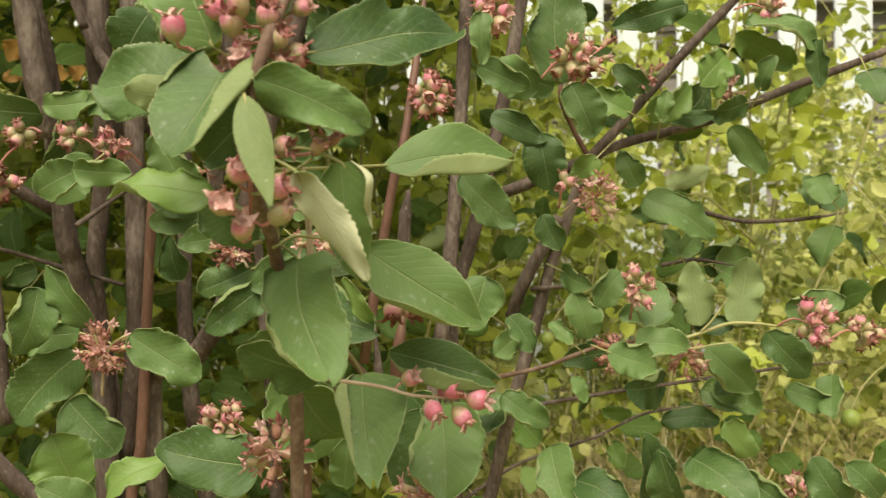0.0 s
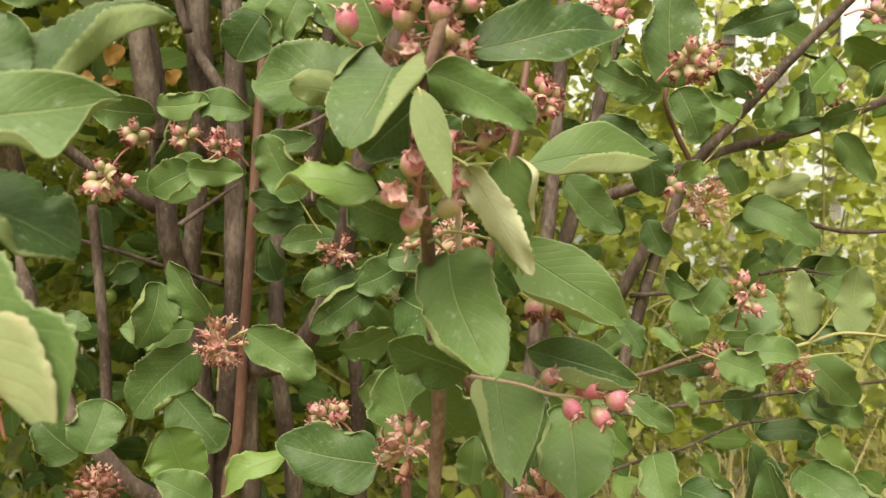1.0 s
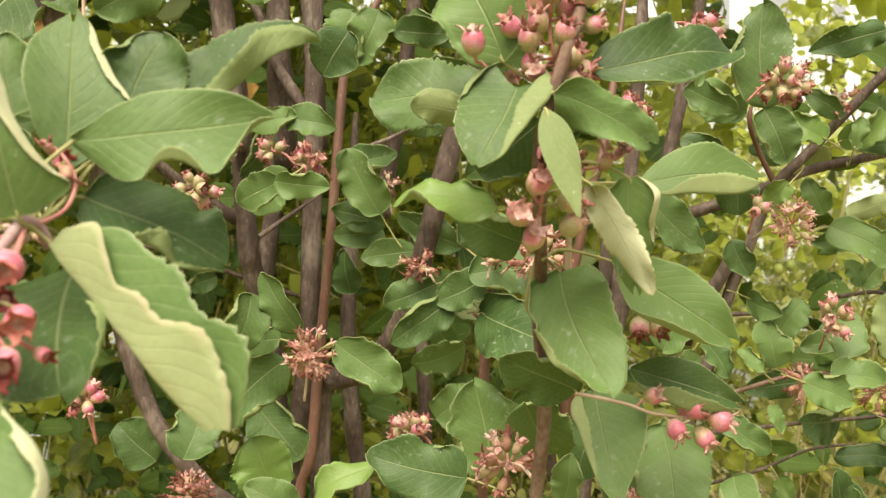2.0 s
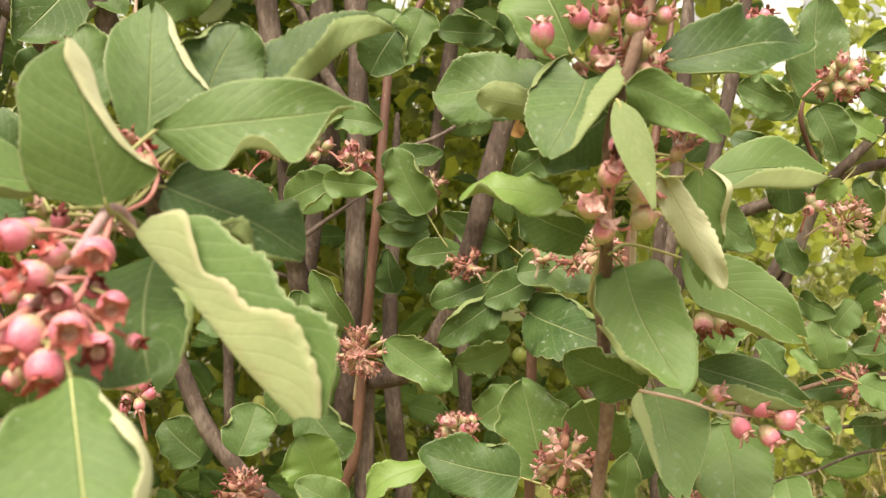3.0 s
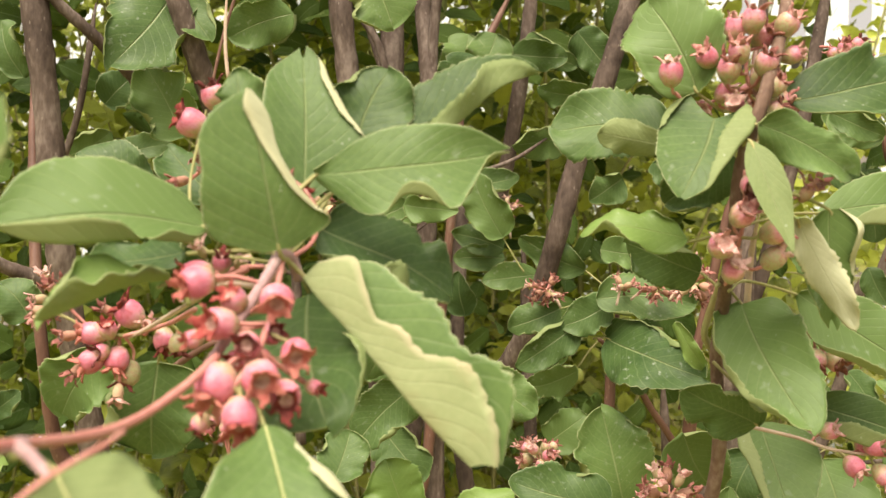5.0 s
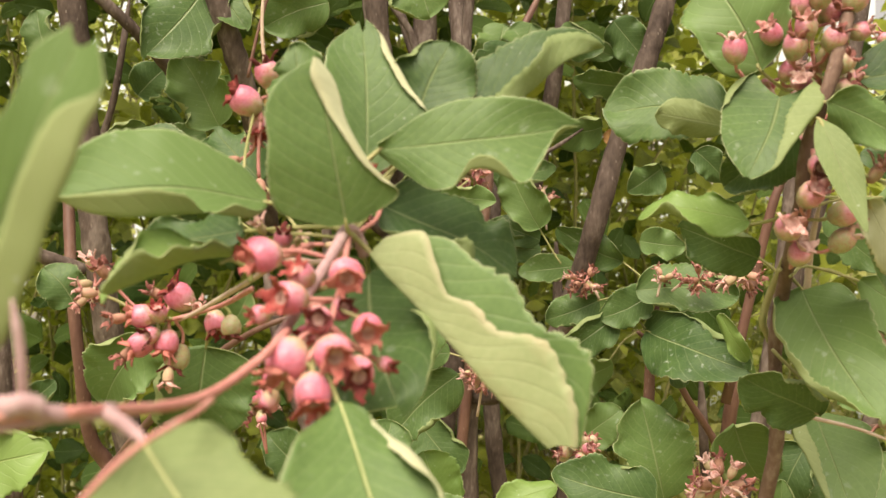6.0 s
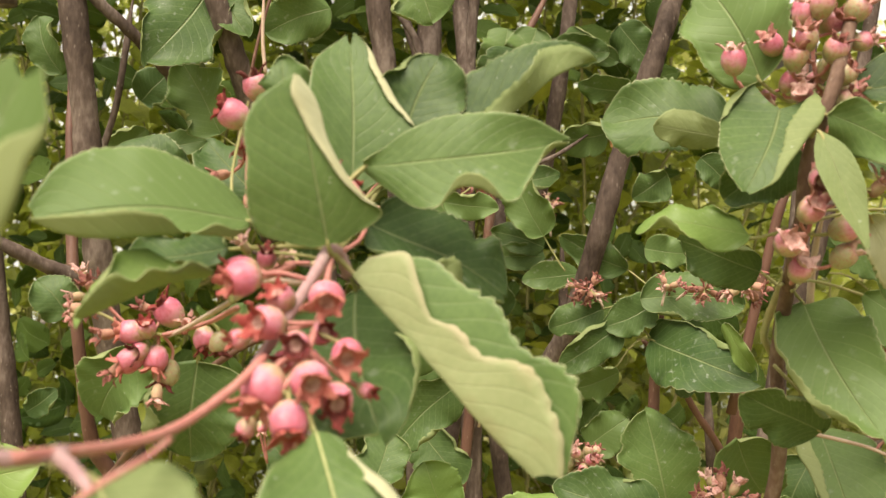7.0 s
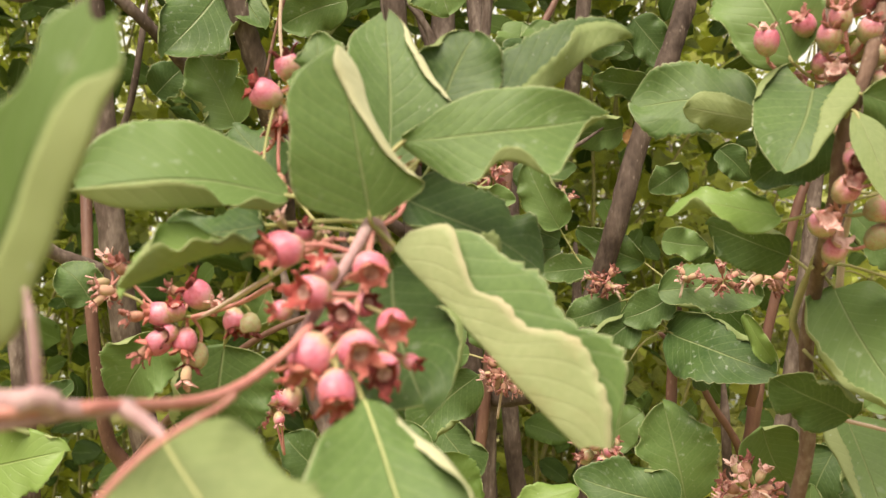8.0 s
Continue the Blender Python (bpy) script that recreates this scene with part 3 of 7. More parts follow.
grass_mat = plain("grass_blade", [(0.32, (0.13, 0.22, 0.04)), (0.45, (0.36, 0.42, 0.13)), (0.56, (0.74, 0.65, 0.4))], 14.0, 0.6, 0.1)
straw_mat = plain("dry_straw", [(0.3, (0.34, 0.24, 0.12)), (0.5, (0.6, 0.47, 0.26)), (0.7, (0.78, 0.68, 0.44))], 14.0, 0.7, 0.1)
rng = random.Random(5)
verts, faces = [], []
for k in range(25000):
    x, y = (rng.uniform(0.1, 1.8), rng.uniform(1.1, 2.2)) if k % 3 == 0 else (rng.uniform(-2.2, 3.4), rng.uniform(1.15, 4.0))
    h, a, lean = rng.uniform(0.2, 1.0) * (0.75 + 0.35 * noise.noise(Vector((x * 2, y * 2, 3)))), rng.uniform(0, 6.28), rng.uniform(0.15, 0.9)
    w = rng.uniform(0.0012, 0.0038)
    if k >= 20000:
        # a tall straw-coloured stand by the bush
        x, y, h, w = rng.uniform(0.25, 1.5), rng.uniform(1.05, 1.7), rng.uniform(0.8, 1.3), rng.uniform(0.0014, 0.004)
        lean = rng.uniform(0.35, 1.0)
    dx, dy = math.cos(a), math.sin(a)
    q = len(verts)
    for t in (0, 0.35, 0.7, 1.0):
        px, py, pz = x + dx * lean * h * t * t, y + dy * lean * h * t * t, h * (t - 0.42 * lean * t * t) - 0.04
        ww = w * (1 - 0.9 * t)
        verts += [(px - dy * ww, py + dx * ww, pz), (px + dy * ww, py - dx * ww, pz)]
    faces += [(q + i, q + i + 1, q + i + 3, q + i + 2) for i in (0, 2, 4)]
grass = new("grass", mesh_of("grass", verts, faces, [grass_mat, straw_mat], [0] * 60000 + [1] * (len(faces) - 60000)))
tagged(grass, "tall green and straw-coloured grass behind the shrub", "grass", kind="stuff")

# white board fence behind the hedge
white_paint = plain("worn_white_paint", [(0.25, (0.58, 0.62, 0.68)), (0.5, (0.7, 0.75, 0.82)), (0.8, (0.75, 0.8, 0.87))], 5.0, 0.6, 0.3, 0.002, (6, 6, 0.6), chance=0.2)
wood = plain("weathered_rail_wood", [(0.25, (0.05, 0.036, 0.026)), (0.55, (0.11, 0.08, 0.06)), (0.8, (0.18, 0.14, 0.11))], 9.0, 0.9, 0.6, 0.004, (0.6, 6, 6))


def board(sx, sy, sz, seed):
    """A sawn board standing on its foot, with worn corners."""
    r = random.Random(seed)
    c = 0.006
    verts, faces = [], []
    for z, k in ((0, 1), (sz - c, 1), (sz, 0.8)):
        for x, y in ((-1, -0.6), (-0.8, -1), (0.8, -1), (1, -0.6), (1, 0.6), (0.8, 1), (-0.8, 1), (-1, 0.6)):
            verts.append((x * sx / 2 * k + r.uniform(-1, 1) * 0.001, y * sy / 2 * k, z))
    for i in range(2):
        for k in range(8):
            a, b = i * 8 + k, i * 8 + (k + 1) % 8
            faces.append((a, b, b + 8, a + 8))
    faces += [tuple(range(8))[::-1], tuple(range(16, 24))]
    return mesh_of("board", verts, faces, [white_paint], smooth=False)


fence = thing("fence", (1.2, 4.2, 0), "white-painted board fence with narrow gaps and brown rails", "fence")
slat = board(0.168, 0.022, 2.45, 3)
for k in range(54):
    x = -4.6 + 0.2395 * k + rng.uniform(-0.008, 0.008)
    part("board", slat, fence, "", Matrix.Translation((x, 4.2, -0.03)) @ Matrix.Rotation(rng.uniform(-0.006, 0.006), 4, "Y"))
for z in (0.45, 1.93):
    v, f = tube([(-4.8, 4.245, z), (2.0, 4.245, z + 0.01), (8.4, 4.245, z)], 0.045, 0.045, 4, 4, 0.02)
    part("rail", mesh_of("rail", v, f, [wood], smooth=False), fence, "weathered brown wooden rail")


# weathered timber shed beyond the fence
shed_wood = plain("weathered_shed_boards", [(0.25, (0.13, 0.115, 0.1)), (0.55, (0.22, 0.2, 0.175)), (0.8, (0.3, 0.28, 0.25))], 4.0, 0.9, 0.6, 0.004, (0.5, 4, 6))
shed = thing("shed", (2.0, 8.0, 0), "low grey weathered timber shed behind the fence", "shed")
verts, faces = [], []
for k in range(16):
    z0, z1 = 0.19 * k - 0.05, 0.19 * (k + 1) - 0.035
    q = len(verts)
    verts += [(-7, 8.0, z0), (11, 8.0, z0), (11, 8.03, z1), (-7, 8.03, z1), (-7, 8.06, z0), (11, 8.06, z0), (11, 8.06, z1), (-7, 8.06, z1)]
    faces += [(q, q + 1, q + 2, q + 3), (q + 1, q + 5, q + 6, q + 2), (q + 5, q + 4, q + 7, q + 6), (q + 4, q, q + 3, q + 7), (q + 3, q + 2, q + 6, q + 7), (q + 4, q + 5, q + 1, q)]
part("cladding", mesh_of("cladding", verts, faces, [shed_wood], smooth=False), shed)
rv, rf = [(-7.2, 7.85, 3.0), (11.2, 7.85, 3.0), (11.2, 11.0, 3.5), (-7.2, 11.0, 3.5)], []
rv += [(x, y, z + 0.06) for x, y, z in rv]
rf = [(3, 2, 1, 0), (4, 5, 6, 7), (0, 1, 5, 4), (1, 2, 6, 5), (2, 3, 7, 6), (3, 0, 4, 7)]
part("roof", mesh_of("roof", rv, rf, [shed_wood], smooth=False), shed)


# ---- foliage masses ----
def joined_leaves(places, variants):
    """Many leaves in one mesh: places are (matrix, variant number)."""
    vs, fs, sl, us, at = [], [], [], [], 0
    for m, k in places:
        verts, faces, slots, uvs = variants[k]
        a = np.array(m)
        vs.append(verts @ a[:3, :3].T + a[:3, 3])
        fs += [tuple(at + i for i in f) for f in faces]
        sl += slots
        us.append(uvs)
        at += len(verts)
    return np.concatenate(vs), fs, sl, np.concatenate(us)


def turned(rng, at, size, up=0.5):
    """A random leaf pose: the tip anywhere but mostly outwards or down, the upper side mostly up and to the light."""
    y = Vector((rng.gauss(0, 1), rng.gauss(-0.2, 0.7), rng.gauss(-0.15, 0.6))).normalized()
    z = Vector((rng.gauss(0, 0.5), rng.gauss(-0.55, 0.5), rng.gauss(up, 0.5)))
    z = (z - y * z.dot(y)).normalized()
    m = Matrix((y.cross(z), y, z)).transposed() * size
    m = m.to_4x4()
    m.translation = at
    return m


def hedge(name, at, label, count, box, size, twigs, seed, mat=None):
    """A small-leaved bush behind: twigs from the ground with clumps of small leaves, and gaps between the clumps."""
    r = random.Random(seed)
    ob = thing(name, at, label, "bush", "bushes behind the shrub")
    small = [leaf_arrays(1.0, r.uniform(0.45, 1.0), r.uniform(0, 0.15), r.uniform(5, 35), 0, 0, 0.6, 0.06, s, 4, 1, 0.16, far=True) for s in range(5)]
    tv, tf, places = [], [], []
    (x0, x1), (y0, y1), (z0, z1) = box
    for k in range(twigs):
        foot = Vector((r.uniform(x0, x1), r.uniform(y0, y1), -0.02))
        h = r.uniform(0.55, 1.0) * z1
        top = foot + Vector((r.uniform(-0.8, 0.8), r.uniform(-0.3, 0.3), h))
        mid = foot.lerp(top, 0.5) + Vector((r.uniform(-0.25, 0.25), r.uniform(-0.1, 0.1), 0.1))
        v, f = tube([foot, mid, top], 0.004, 0.001, 5, 4)
        q = len(tv)
        tv += v
        tf += [tuple(q + i for i in g) for g in f]
        line = smooth_line([foot, mid, top], 6)
        for c in range(count // twigs // 7):
            base = line[int(r.uniform(0.15, 1.0) ** 0.7 * (len(line) - 1))]
            hub = base + Vector((r.gauss(0, 0.07), r.gauss(0, 0.07), r.gauss(0, 0.04)))
            if hub.z < z0:
                continue
            for _ in range(7):
                p = hub + Vector((r.gauss(0, 0.028), r.gauss(0, 0.028), r.gauss(0, 0.022)))
                places.append((turned(r, p, size * r.uniform(0.6, 1.25), 0.8), r.randrange(5)))
    tagged(part("brushwood", mesh_of("brushwood", tv, tf, [stalk_green]), ob), kind="stuff")
    v, f, s, u = joined_leaves(places, small)
    crown = part("crown", mesh_of("crown", v, f, [mat or hedge_leaf, mat or hedge_leaf, mat or hedge_leaf], s, u), ob)
    tagged(crown, kind="stuff")
    return ob


bush = hedge("currant_bush", (0.9, 1.9, 0), "bright yellow-green small-leaved bush in front of the white fence", 27000, ((0.35, 2.4), (1.4, 2.6), (0.25, 1.65)), 0.027, 60, 11)
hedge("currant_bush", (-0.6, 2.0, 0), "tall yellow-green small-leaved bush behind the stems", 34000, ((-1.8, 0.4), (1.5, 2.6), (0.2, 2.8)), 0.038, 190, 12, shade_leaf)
hedge("currant_bush", (2.2, 3.3, 0), "dense yellow-green bush by the white fence", 13000, ((1.3, 3.8), (2.8, 3.9), (0.2, 1.85)), 0.045, 42, 13)
hedge("currant_bush", (-0.4, 3.3, 0), "tall yellow-green bush by the white fence", 17000, ((-2.2, 1.2), (2.8, 3.9), (0.2, 2.5)), 0.045, 60, 14)

fruit_skin = plain("green_fruit_skin", [(0.3, (0.15, 0.22, 0.045)), (0.7, (0.33, 0.36, 0.1))], 90.0, 0.4, 0.1, 0.0004, chance=0.4)


def fruit_mesh():
    """A round green fruit with a short dry tail."""
    prof = [(0.05, -1.0), (0.5, -0.87), (0.86, -0.5), (1.0, 0), (0.86, 0.52), (0.5, 0.88), (0.12, 1.02), (0.1, 1.35), (0.02, 1.5)]
    verts, faces, n = [], [], 12
    for q, z in prof:
        verts += [(q * 0.0075 * math.cos(2 * math.pi * k / n), q * 0.0075 * math.sin(2 * math.pi * k / n), -z * 0.0078) for k in range(n)]
    for i in range(len(prof) - 1):
        faces += [(i * n + (k + 1) % n, i * n + k, i * n + n + k, i * n + n + (k + 1) % n) for k in range(n)]
    return mesh_of("fruit", verts, faces, [fruit_skin])


FRUIT = fruit_mesh()


def fruit(at, size=1.0):
    """A fruit of the bush behind, hanging on a thin stalk from a twig of its own."""
    at = Vector(at)
    v, f = tube([at + Vector((0.19, 0.16, -0.02)), at + Vector((0.1, 0.09, 0.045)), at + Vector((0.03, 0.02, 0.04)), at + Vector((0, 0, 0.007 * size))], 0.0016, 0.0007, 5, 5)
    twig = part("fruiting_twig", mesh_of("fruiting_twig", v, f, [stalk_green]), bush)
    part("fruit", FRUIT, twig, "", Matrix.Translation(at) @ Matrix.Scale(size, 4))


# ---- the serviceberry shrub ----
shrub = thing("serviceberry_shrub", (0.02, 0.8, -0.02), "many-stemmed serviceberry shrub with grey-green leaves and pink young berries", "shrub")


# ---- the serviceberry shrub: stems ----
stem(shrub, [(-0.0500, 0.8000, -0.0500), (-0.0574, 0.8079, 0.4915), (-0.0615, 0.8123, 0.7947), (-0.0636, 0.8146, 0.9463), (-0.0648, 0.8158, 1.0329), (-0.0578, 0.8067, 1.0659), (-0.0488, 0.7986, 1.1389), (-0.0481, 0.8011, 1.2359), (-0.0512, 0.8132, 1.3200), (-0.0581, 0.8247, 1.3761), (-0.0690, 0.8468, 1.4615)], 0.00771, 0.00597, bark, 'stem', seed=1)
stem(shrub, [(-0.0700, 0.8600, -0.0500), (-0.0811, 0.8684, 0.5110), (-0.0873, 0.8731, 0.8252), (-0.0904, 0.8755, 0.9823), (-0.0922, 0.8768, 1.0721), (-0.0957, 0.8590, 1.1579), (-0.0889, 0.8611, 1.2400), (-0.0910, 0.8744, 1.3656), (-0.1006, 0.8971, 1.4737)], 0.00719, 0.00601, bark, 'stem', seed=2)
stem(shrub, [(-0.0500, 0.7900, -0.0500), (-0.0607, 0.7939, 0.5296), (-0.0668, 0.7961, 0.8542), (-0.0698, 0.7972, 1.0165), (-0.0715, 0.7978, 1.1092), (-0.0826, 0.7893, 1.1695), (-0.0862, 0.7801, 1.1989), (-0.0945, 0.7824, 1.2892), (-0.1049, 0.7838, 1.3434), (-0.1249, 0.8058, 1.4231)], 0.00821, 0.00635, bark, 'stem', seed=3)
stem(shrub, [(-0.0450, 0.7750, -0.0500), (-0.0471, 0.7779, 0.4906), (-0.0483, 0.7795, 0.7934), (-0.0489, 0.7803, 0.9448), (-0.0493, 0.7808, 1.0313), (-0.0415, 0.7766, 1.0615), (-0.0349, 0.7736, 1.1413), (-0.0275, 0.7710, 1.2339), (-0.0243, 0.7778, 1.3021), (-0.0221, 0.7834, 1.3247), (-0.0096, 0.7940, 1.3488), (0.0092, 0.8051, 1.3922)], 0.00437, 0.00243, red_bark, 'stem', seed=4)
stem(shrub, [(-0.0560, 0.8124, 1.2878), (-0.0798, 0.8233, 1.3223), (-0.0944, 0.8341, 1.3557), (-0.1148, 0.8555, 1.4094)], 0.00417, 0.00323, bark, 'branch', seed=5)
stem(shrub, [(-0.1640, 0.7318, 1.2688), (-0.1492, 0.7415, 1.2582), (-0.1243, 0.7609, 1.2341), (-0.0934, 0.7804, 1.2116)], 0.00264, 0.00433, bark, 'branch', seed=6)
stem(shrub, [(0.1000, 0.8000, -0.0500), (0.0140, 0.7669, 0.4868), (-0.0342, 0.7483, 0.7875), (-0.0583, 0.7390, 0.9378), (-0.0721, 0.7337, 1.0237), (-0.0934, 0.7213, 1.0531), (-0.1174, 0.7186, 1.0829), (-0.1331, 0.7168, 1.1162), (-0.1437, 0.7155, 1.1496), (-0.1569, 0.7240, 1.1897)], 0.00616, 0.00479, bark, 'stem', seed=7)
stem(shrub, [(-0.0200, 0.8400, -0.0500), (-0.0288, 0.8141, 0.5259), (-0.0337, 0.7996, 0.8484), (-0.0362, 0.7923, 1.0097), (-0.0376, 0.7882, 1.1019), (-0.0254, 0.7796, 1.1085), (-0.0022, 0.7623, 1.1199), (0.0224, 0.7448, 1.1575), (0.0398, 0.7261, 1.2155), (0.0502, 0.7268, 1.2587), (0.0670, 0.7282, 1.3119), (0.0797, 0.7393, 1.3580), (0.0951, 0.7605, 1.4270)], 0.00747, 0.00592, bark, 'bough', seed=8)
stem(shrub, [(0.1600, 0.8200, -0.0500), (0.1475, 0.8080, 0.4896), (0.1405, 0.8012, 0.7918), (0.1370, 0.7978, 0.9429), (0.1350, 0.7959, 1.0292), (0.1448, 0.7974, 1.0851), (0.1576, 0.7999, 1.1820), (0.1628, 0.8012, 1.2342), (0.1700, 0.8135, 1.3221), (0.1765, 0.8359, 1.4162)], 0.00560, 0.00470, bark, 'stem', seed=9)
stem(shrub, [(0.1700, 0.8500, -0.0500), (0.1636, 0.8333, 0.5041), (0.1600, 0.8240, 0.8144), (0.1583, 0.8194, 0.9695), (0.1572, 0.8167, 1.0581), (0.1579, 0.8187, 1.1353), (0.1698, 0.8198, 1.1776), (0.1817, 0.8209, 1.2199), (0.1989, 0.8228, 1.2930), (0.2113, 0.8343, 1.3532), (0.2270, 0.8561, 1.4228)], 0.00617, 0.00445, bark, 'stem', seed=10)
stem(shrub, [(0.1061, 0.6684, 1.1272), (0.1228, 0.6607, 1.2173), (0.1296, 0.6614, 1.2430), (0.1373, 0.6726, 1.2907), (0.1435, 0.6837, 1.3344)], 0.00263, 0.00179, red_bark, 'branch', seed=11)
stem(shrub, [(0.2000, 0.7600, -0.0500), (0.1835, 0.7568, 0.4722), (0.1743, 0.7551, 0.7646), (0.1697, 0.7542, 0.9108), (0.1671, 0.7537, 0.9943), (0.1782, 0.7545, 1.0325), (0.1885, 0.7456, 1.0797), (0.2031, 0.7466, 1.1274), (0.2158, 0.7476, 1.1716), (0.2240, 0.7430, 1.1954), (0.2373, 0.7388, 1.2322), (0.2567, 0.7338, 1.2548), (0.2892, 0.7289, 1.2916), (0.3243, 0.7239, 1.3277), (0.3630, 0.7288, 1.3645)], 0.00557, 0.00247, bark, 'stem', seed=12)
stem(shrub, [(0.2339, 0.7389, 1.2322), (0.2588, 0.7434, 1.2440), (0.3115, 0.7471, 1.2572), (0.3673, 0.7560, 1.2782), (0.4315, 0.7647, 1.3016), (0.4847, 0.7736, 1.3242)], 0.00319, 0.00216, bark, 'branch', seed=13)
stem(shrub, [(0.1833, 0.7800, 1.2140), (0.1931, 0.7698, 1.2178), (0.2131, 0.7593, 1.2251), (0.2383, 0.7438, 1.2342)], 0.00361, 0.00407, bark, 'branch', seed=14)
stem(shrub, [(0.1924, 0.7574, 1.1402), (0.1985, 0.7478, 1.1599), (0.2102, 0.7431, 1.1821), (0.2214, 0.7433, 1.2006)], 0.00383, 0.00407, bark, 'branch', seed=15)
stem(shrub, [(0.2380, 0.7338, 1.2335), (0.2275, 0.7297, 1.2515), (0.2186, 0.7205, 1.2694), (0.2215, 0.7209, 1.2861)], 0.00183, 0.00113, red_bark, 'branch', seed=16)
stem(shrub, [(0.1794, 0.7168, 1.1097), (0.2040, 0.7062, 1.1167), (0.2339, 0.6956, 1.1289), (0.2588, 0.6950, 1.1316), (0.2821, 0.6940, 1.1325)], 0.0013, 0.0011, shoot_bark, 'branch', seed=17)
stem(shrub, [(0.2790, 0.6940, 1.1322), (0.2897, 0.6930, 1.1356), (0.3050, 0.6920, 1.1406), (0.3192, 0.6880, 1.1408), (0.3269, 0.6800, 1.1403), (0.3342, 0.6720, 1.1426)], 0.0011, 0.0006, stalk_green, 'branch', seed=61)
stem(shrub, [(0.2743, 0.6940, 1.1314), (0.2840, 0.6900, 1.1277), (0.2951, 0.6860, 1.1302), (0.3108, 0.6840, 1.1316)], 0.0007, 0.0004, stalk_green, 'twig', seed=62)
stem(shrub, [(0.2890, 0.6930, 1.1356), (0.2956, 0.6900, 1.1435), (0.3038, 0.6900, 1.1551)], 0.0007, 0.0005, stalk_green, 'twig', seed=63)
stem(shrub, [(0.2025, 0.7752, 1.0802), (0.2589, 0.7836, 1.0864), (0.3208, 0.7918, 1.0920), (0.3810, 0.8000, 1.0975), (0.4275, 0.8085, 1.0990)], 0.00144, 0.00096, bark, 'branch', seed=18)
stem(shrub, [(0.1637, 0.8143, 1.0091), (0.2038, 0.8237, 1.0308), (0.2570, 0.8324, 1.0451), (0.2997, 0.8415, 1.0602), (0.3557, 0.8498, 1.0620), (0.3966, 0.8483, 1.0564)], 0.00135, 0.00082, bark, 'branch', seed=19)
stem(shrub, [(0.2036, 0.7475, 1.1574), (0.2191, 0.7371, 1.1593), (0.2357, 0.7266, 1.1607)], 0.00154, 0.00115, bark, 'branch', seed=20)
stem(shrub, [(0.2961, 0.7949, 1.1678), (0.3186, 0.7943, 1.1711), (0.3446, 0.7933, 1.1669)], 0.00149, 0.00112, bark, 'branch', seed=21)
stem(shrub, [(0.3292, 0.8149, 1.2029), (0.3636, 0.8236, 1.1957), (0.4071, 0.8322, 1.1966), (0.4438, 0.8412, 1.2008)], 0.00174, 0.00121, bark, 'branch', seed=22)
stem(shrub, [(-0.1804, 0.7600, 1.2014), (-0.1332, 0.7797, 1.1885), (-0.1045, 0.7995, 1.1767), (-0.0561, 0.7991, 1.1614)], 0.00139, 0.00149, bark, 'branch', seed=23)
stem(shrub, [(-0.1348, 0.7804, 1.2138), (-0.1315, 0.7795, 1.1777), (-0.1272, 0.7782, 1.1271), (-0.1251, 0.7769, 1.0766)], 0.00325, 0.00361, bark, 'stem', seed=24)
stem(shrub, [(-0.0757, 0.7701, 1.2006), (-0.0609, 0.7805, 1.2132), (-0.0417, 0.7909, 1.2287)], 0.00177, 0.00128, bark, 'branch', seed=25)
stem(shrub, [(-0.1400, 0.7000, -0.0500), (-0.1796, 0.6991, 0.4997), (-0.2018, 0.6986, 0.8075), (-0.2129, 0.6983, 0.9614), (-0.2193, 0.6982, 1.0493), (-0.2225, 0.6870, 1.0907), (-0.2293, 0.6749, 1.1496), (-0.2324, 0.6635, 1.2001), (-0.2369, 0.6623, 1.2342), (-0.2410, 0.6611, 1.2745), (-0.2494, 0.6588, 1.3365), (-0.2624, 0.6659, 1.4025)], 0.00890, 0.00730, bark, 'stem', seed=26)
stem(shrub, [(-0.2465, 0.6490, 1.3519), (-0.2365, 0.6610, 1.3369), (-0.2211, 0.6739, 1.3212), (-0.2096, 0.6963, 1.3035), (-0.2048, 0.7176, 1.2874)], 0.00305, 0.00411, bark, 'branch', seed=27)
stem(shrub, [(-0.1591, 0.7364, 1.2103), (-0.1545, 0.6958, 1.2674), (-0.1572, 0.6747, 1.2987), (-0.1663, 0.6625, 1.3329), (-0.1809, 0.6596, 1.3721)], 0.00732, 0.00549, bark, 'stem', seed=28)
stem(shrub, [(-0.1600, 0.7600, -0.0500), (-0.2048, 0.7418, 0.5004), (-0.2298, 0.7316, 0.8087), (-0.2424, 0.7265, 0.9628), (-0.2495, 0.7236, 1.0509), (-0.2586, 0.7115, 1.0805), (-0.2610, 0.7003, 1.1261), (-0.2673, 0.6986, 1.1797), (-0.2821, 0.7154, 1.2486), (-0.2954, 0.7325, 1.3225)], 0.00627, 0.00289, red_bark, 'stem', seed=29)
stem(shrub, [(-0.2641, 0.6075, 1.2066), (-0.2474, 0.6104, 1.1987), (-0.2365, 0.6224, 1.1906), (-0.2221, 0.6350, 1.1837)], 0.00308, 0.00409, bark, 'branch', seed=30)
stem(shrub, [(-0.2581, 0.7091, 1.2585), (-0.2504, 0.7100, 1.2861), (-0.2455, 0.7104, 1.3204), (-0.2470, 0.7198, 1.3541)], 0.00222, 0.00192, bark, 'branch', seed=31)
stem(shrub, [(-0.3342, 0.7504, 1.0273), (-0.3416, 0.7481, 1.1018), (-0.3485, 0.7463, 1.1538), (-0.3583, 0.7433, 1.2506)], 0.00672, 0.00560, bark, 'stem', seed=32)
stem(shrub, [(-0.3501, 0.7432, 1.3591), (-0.3548, 0.7418, 1.4001)], 0.00747, 0.00747, bark, 'stem', seed=33)
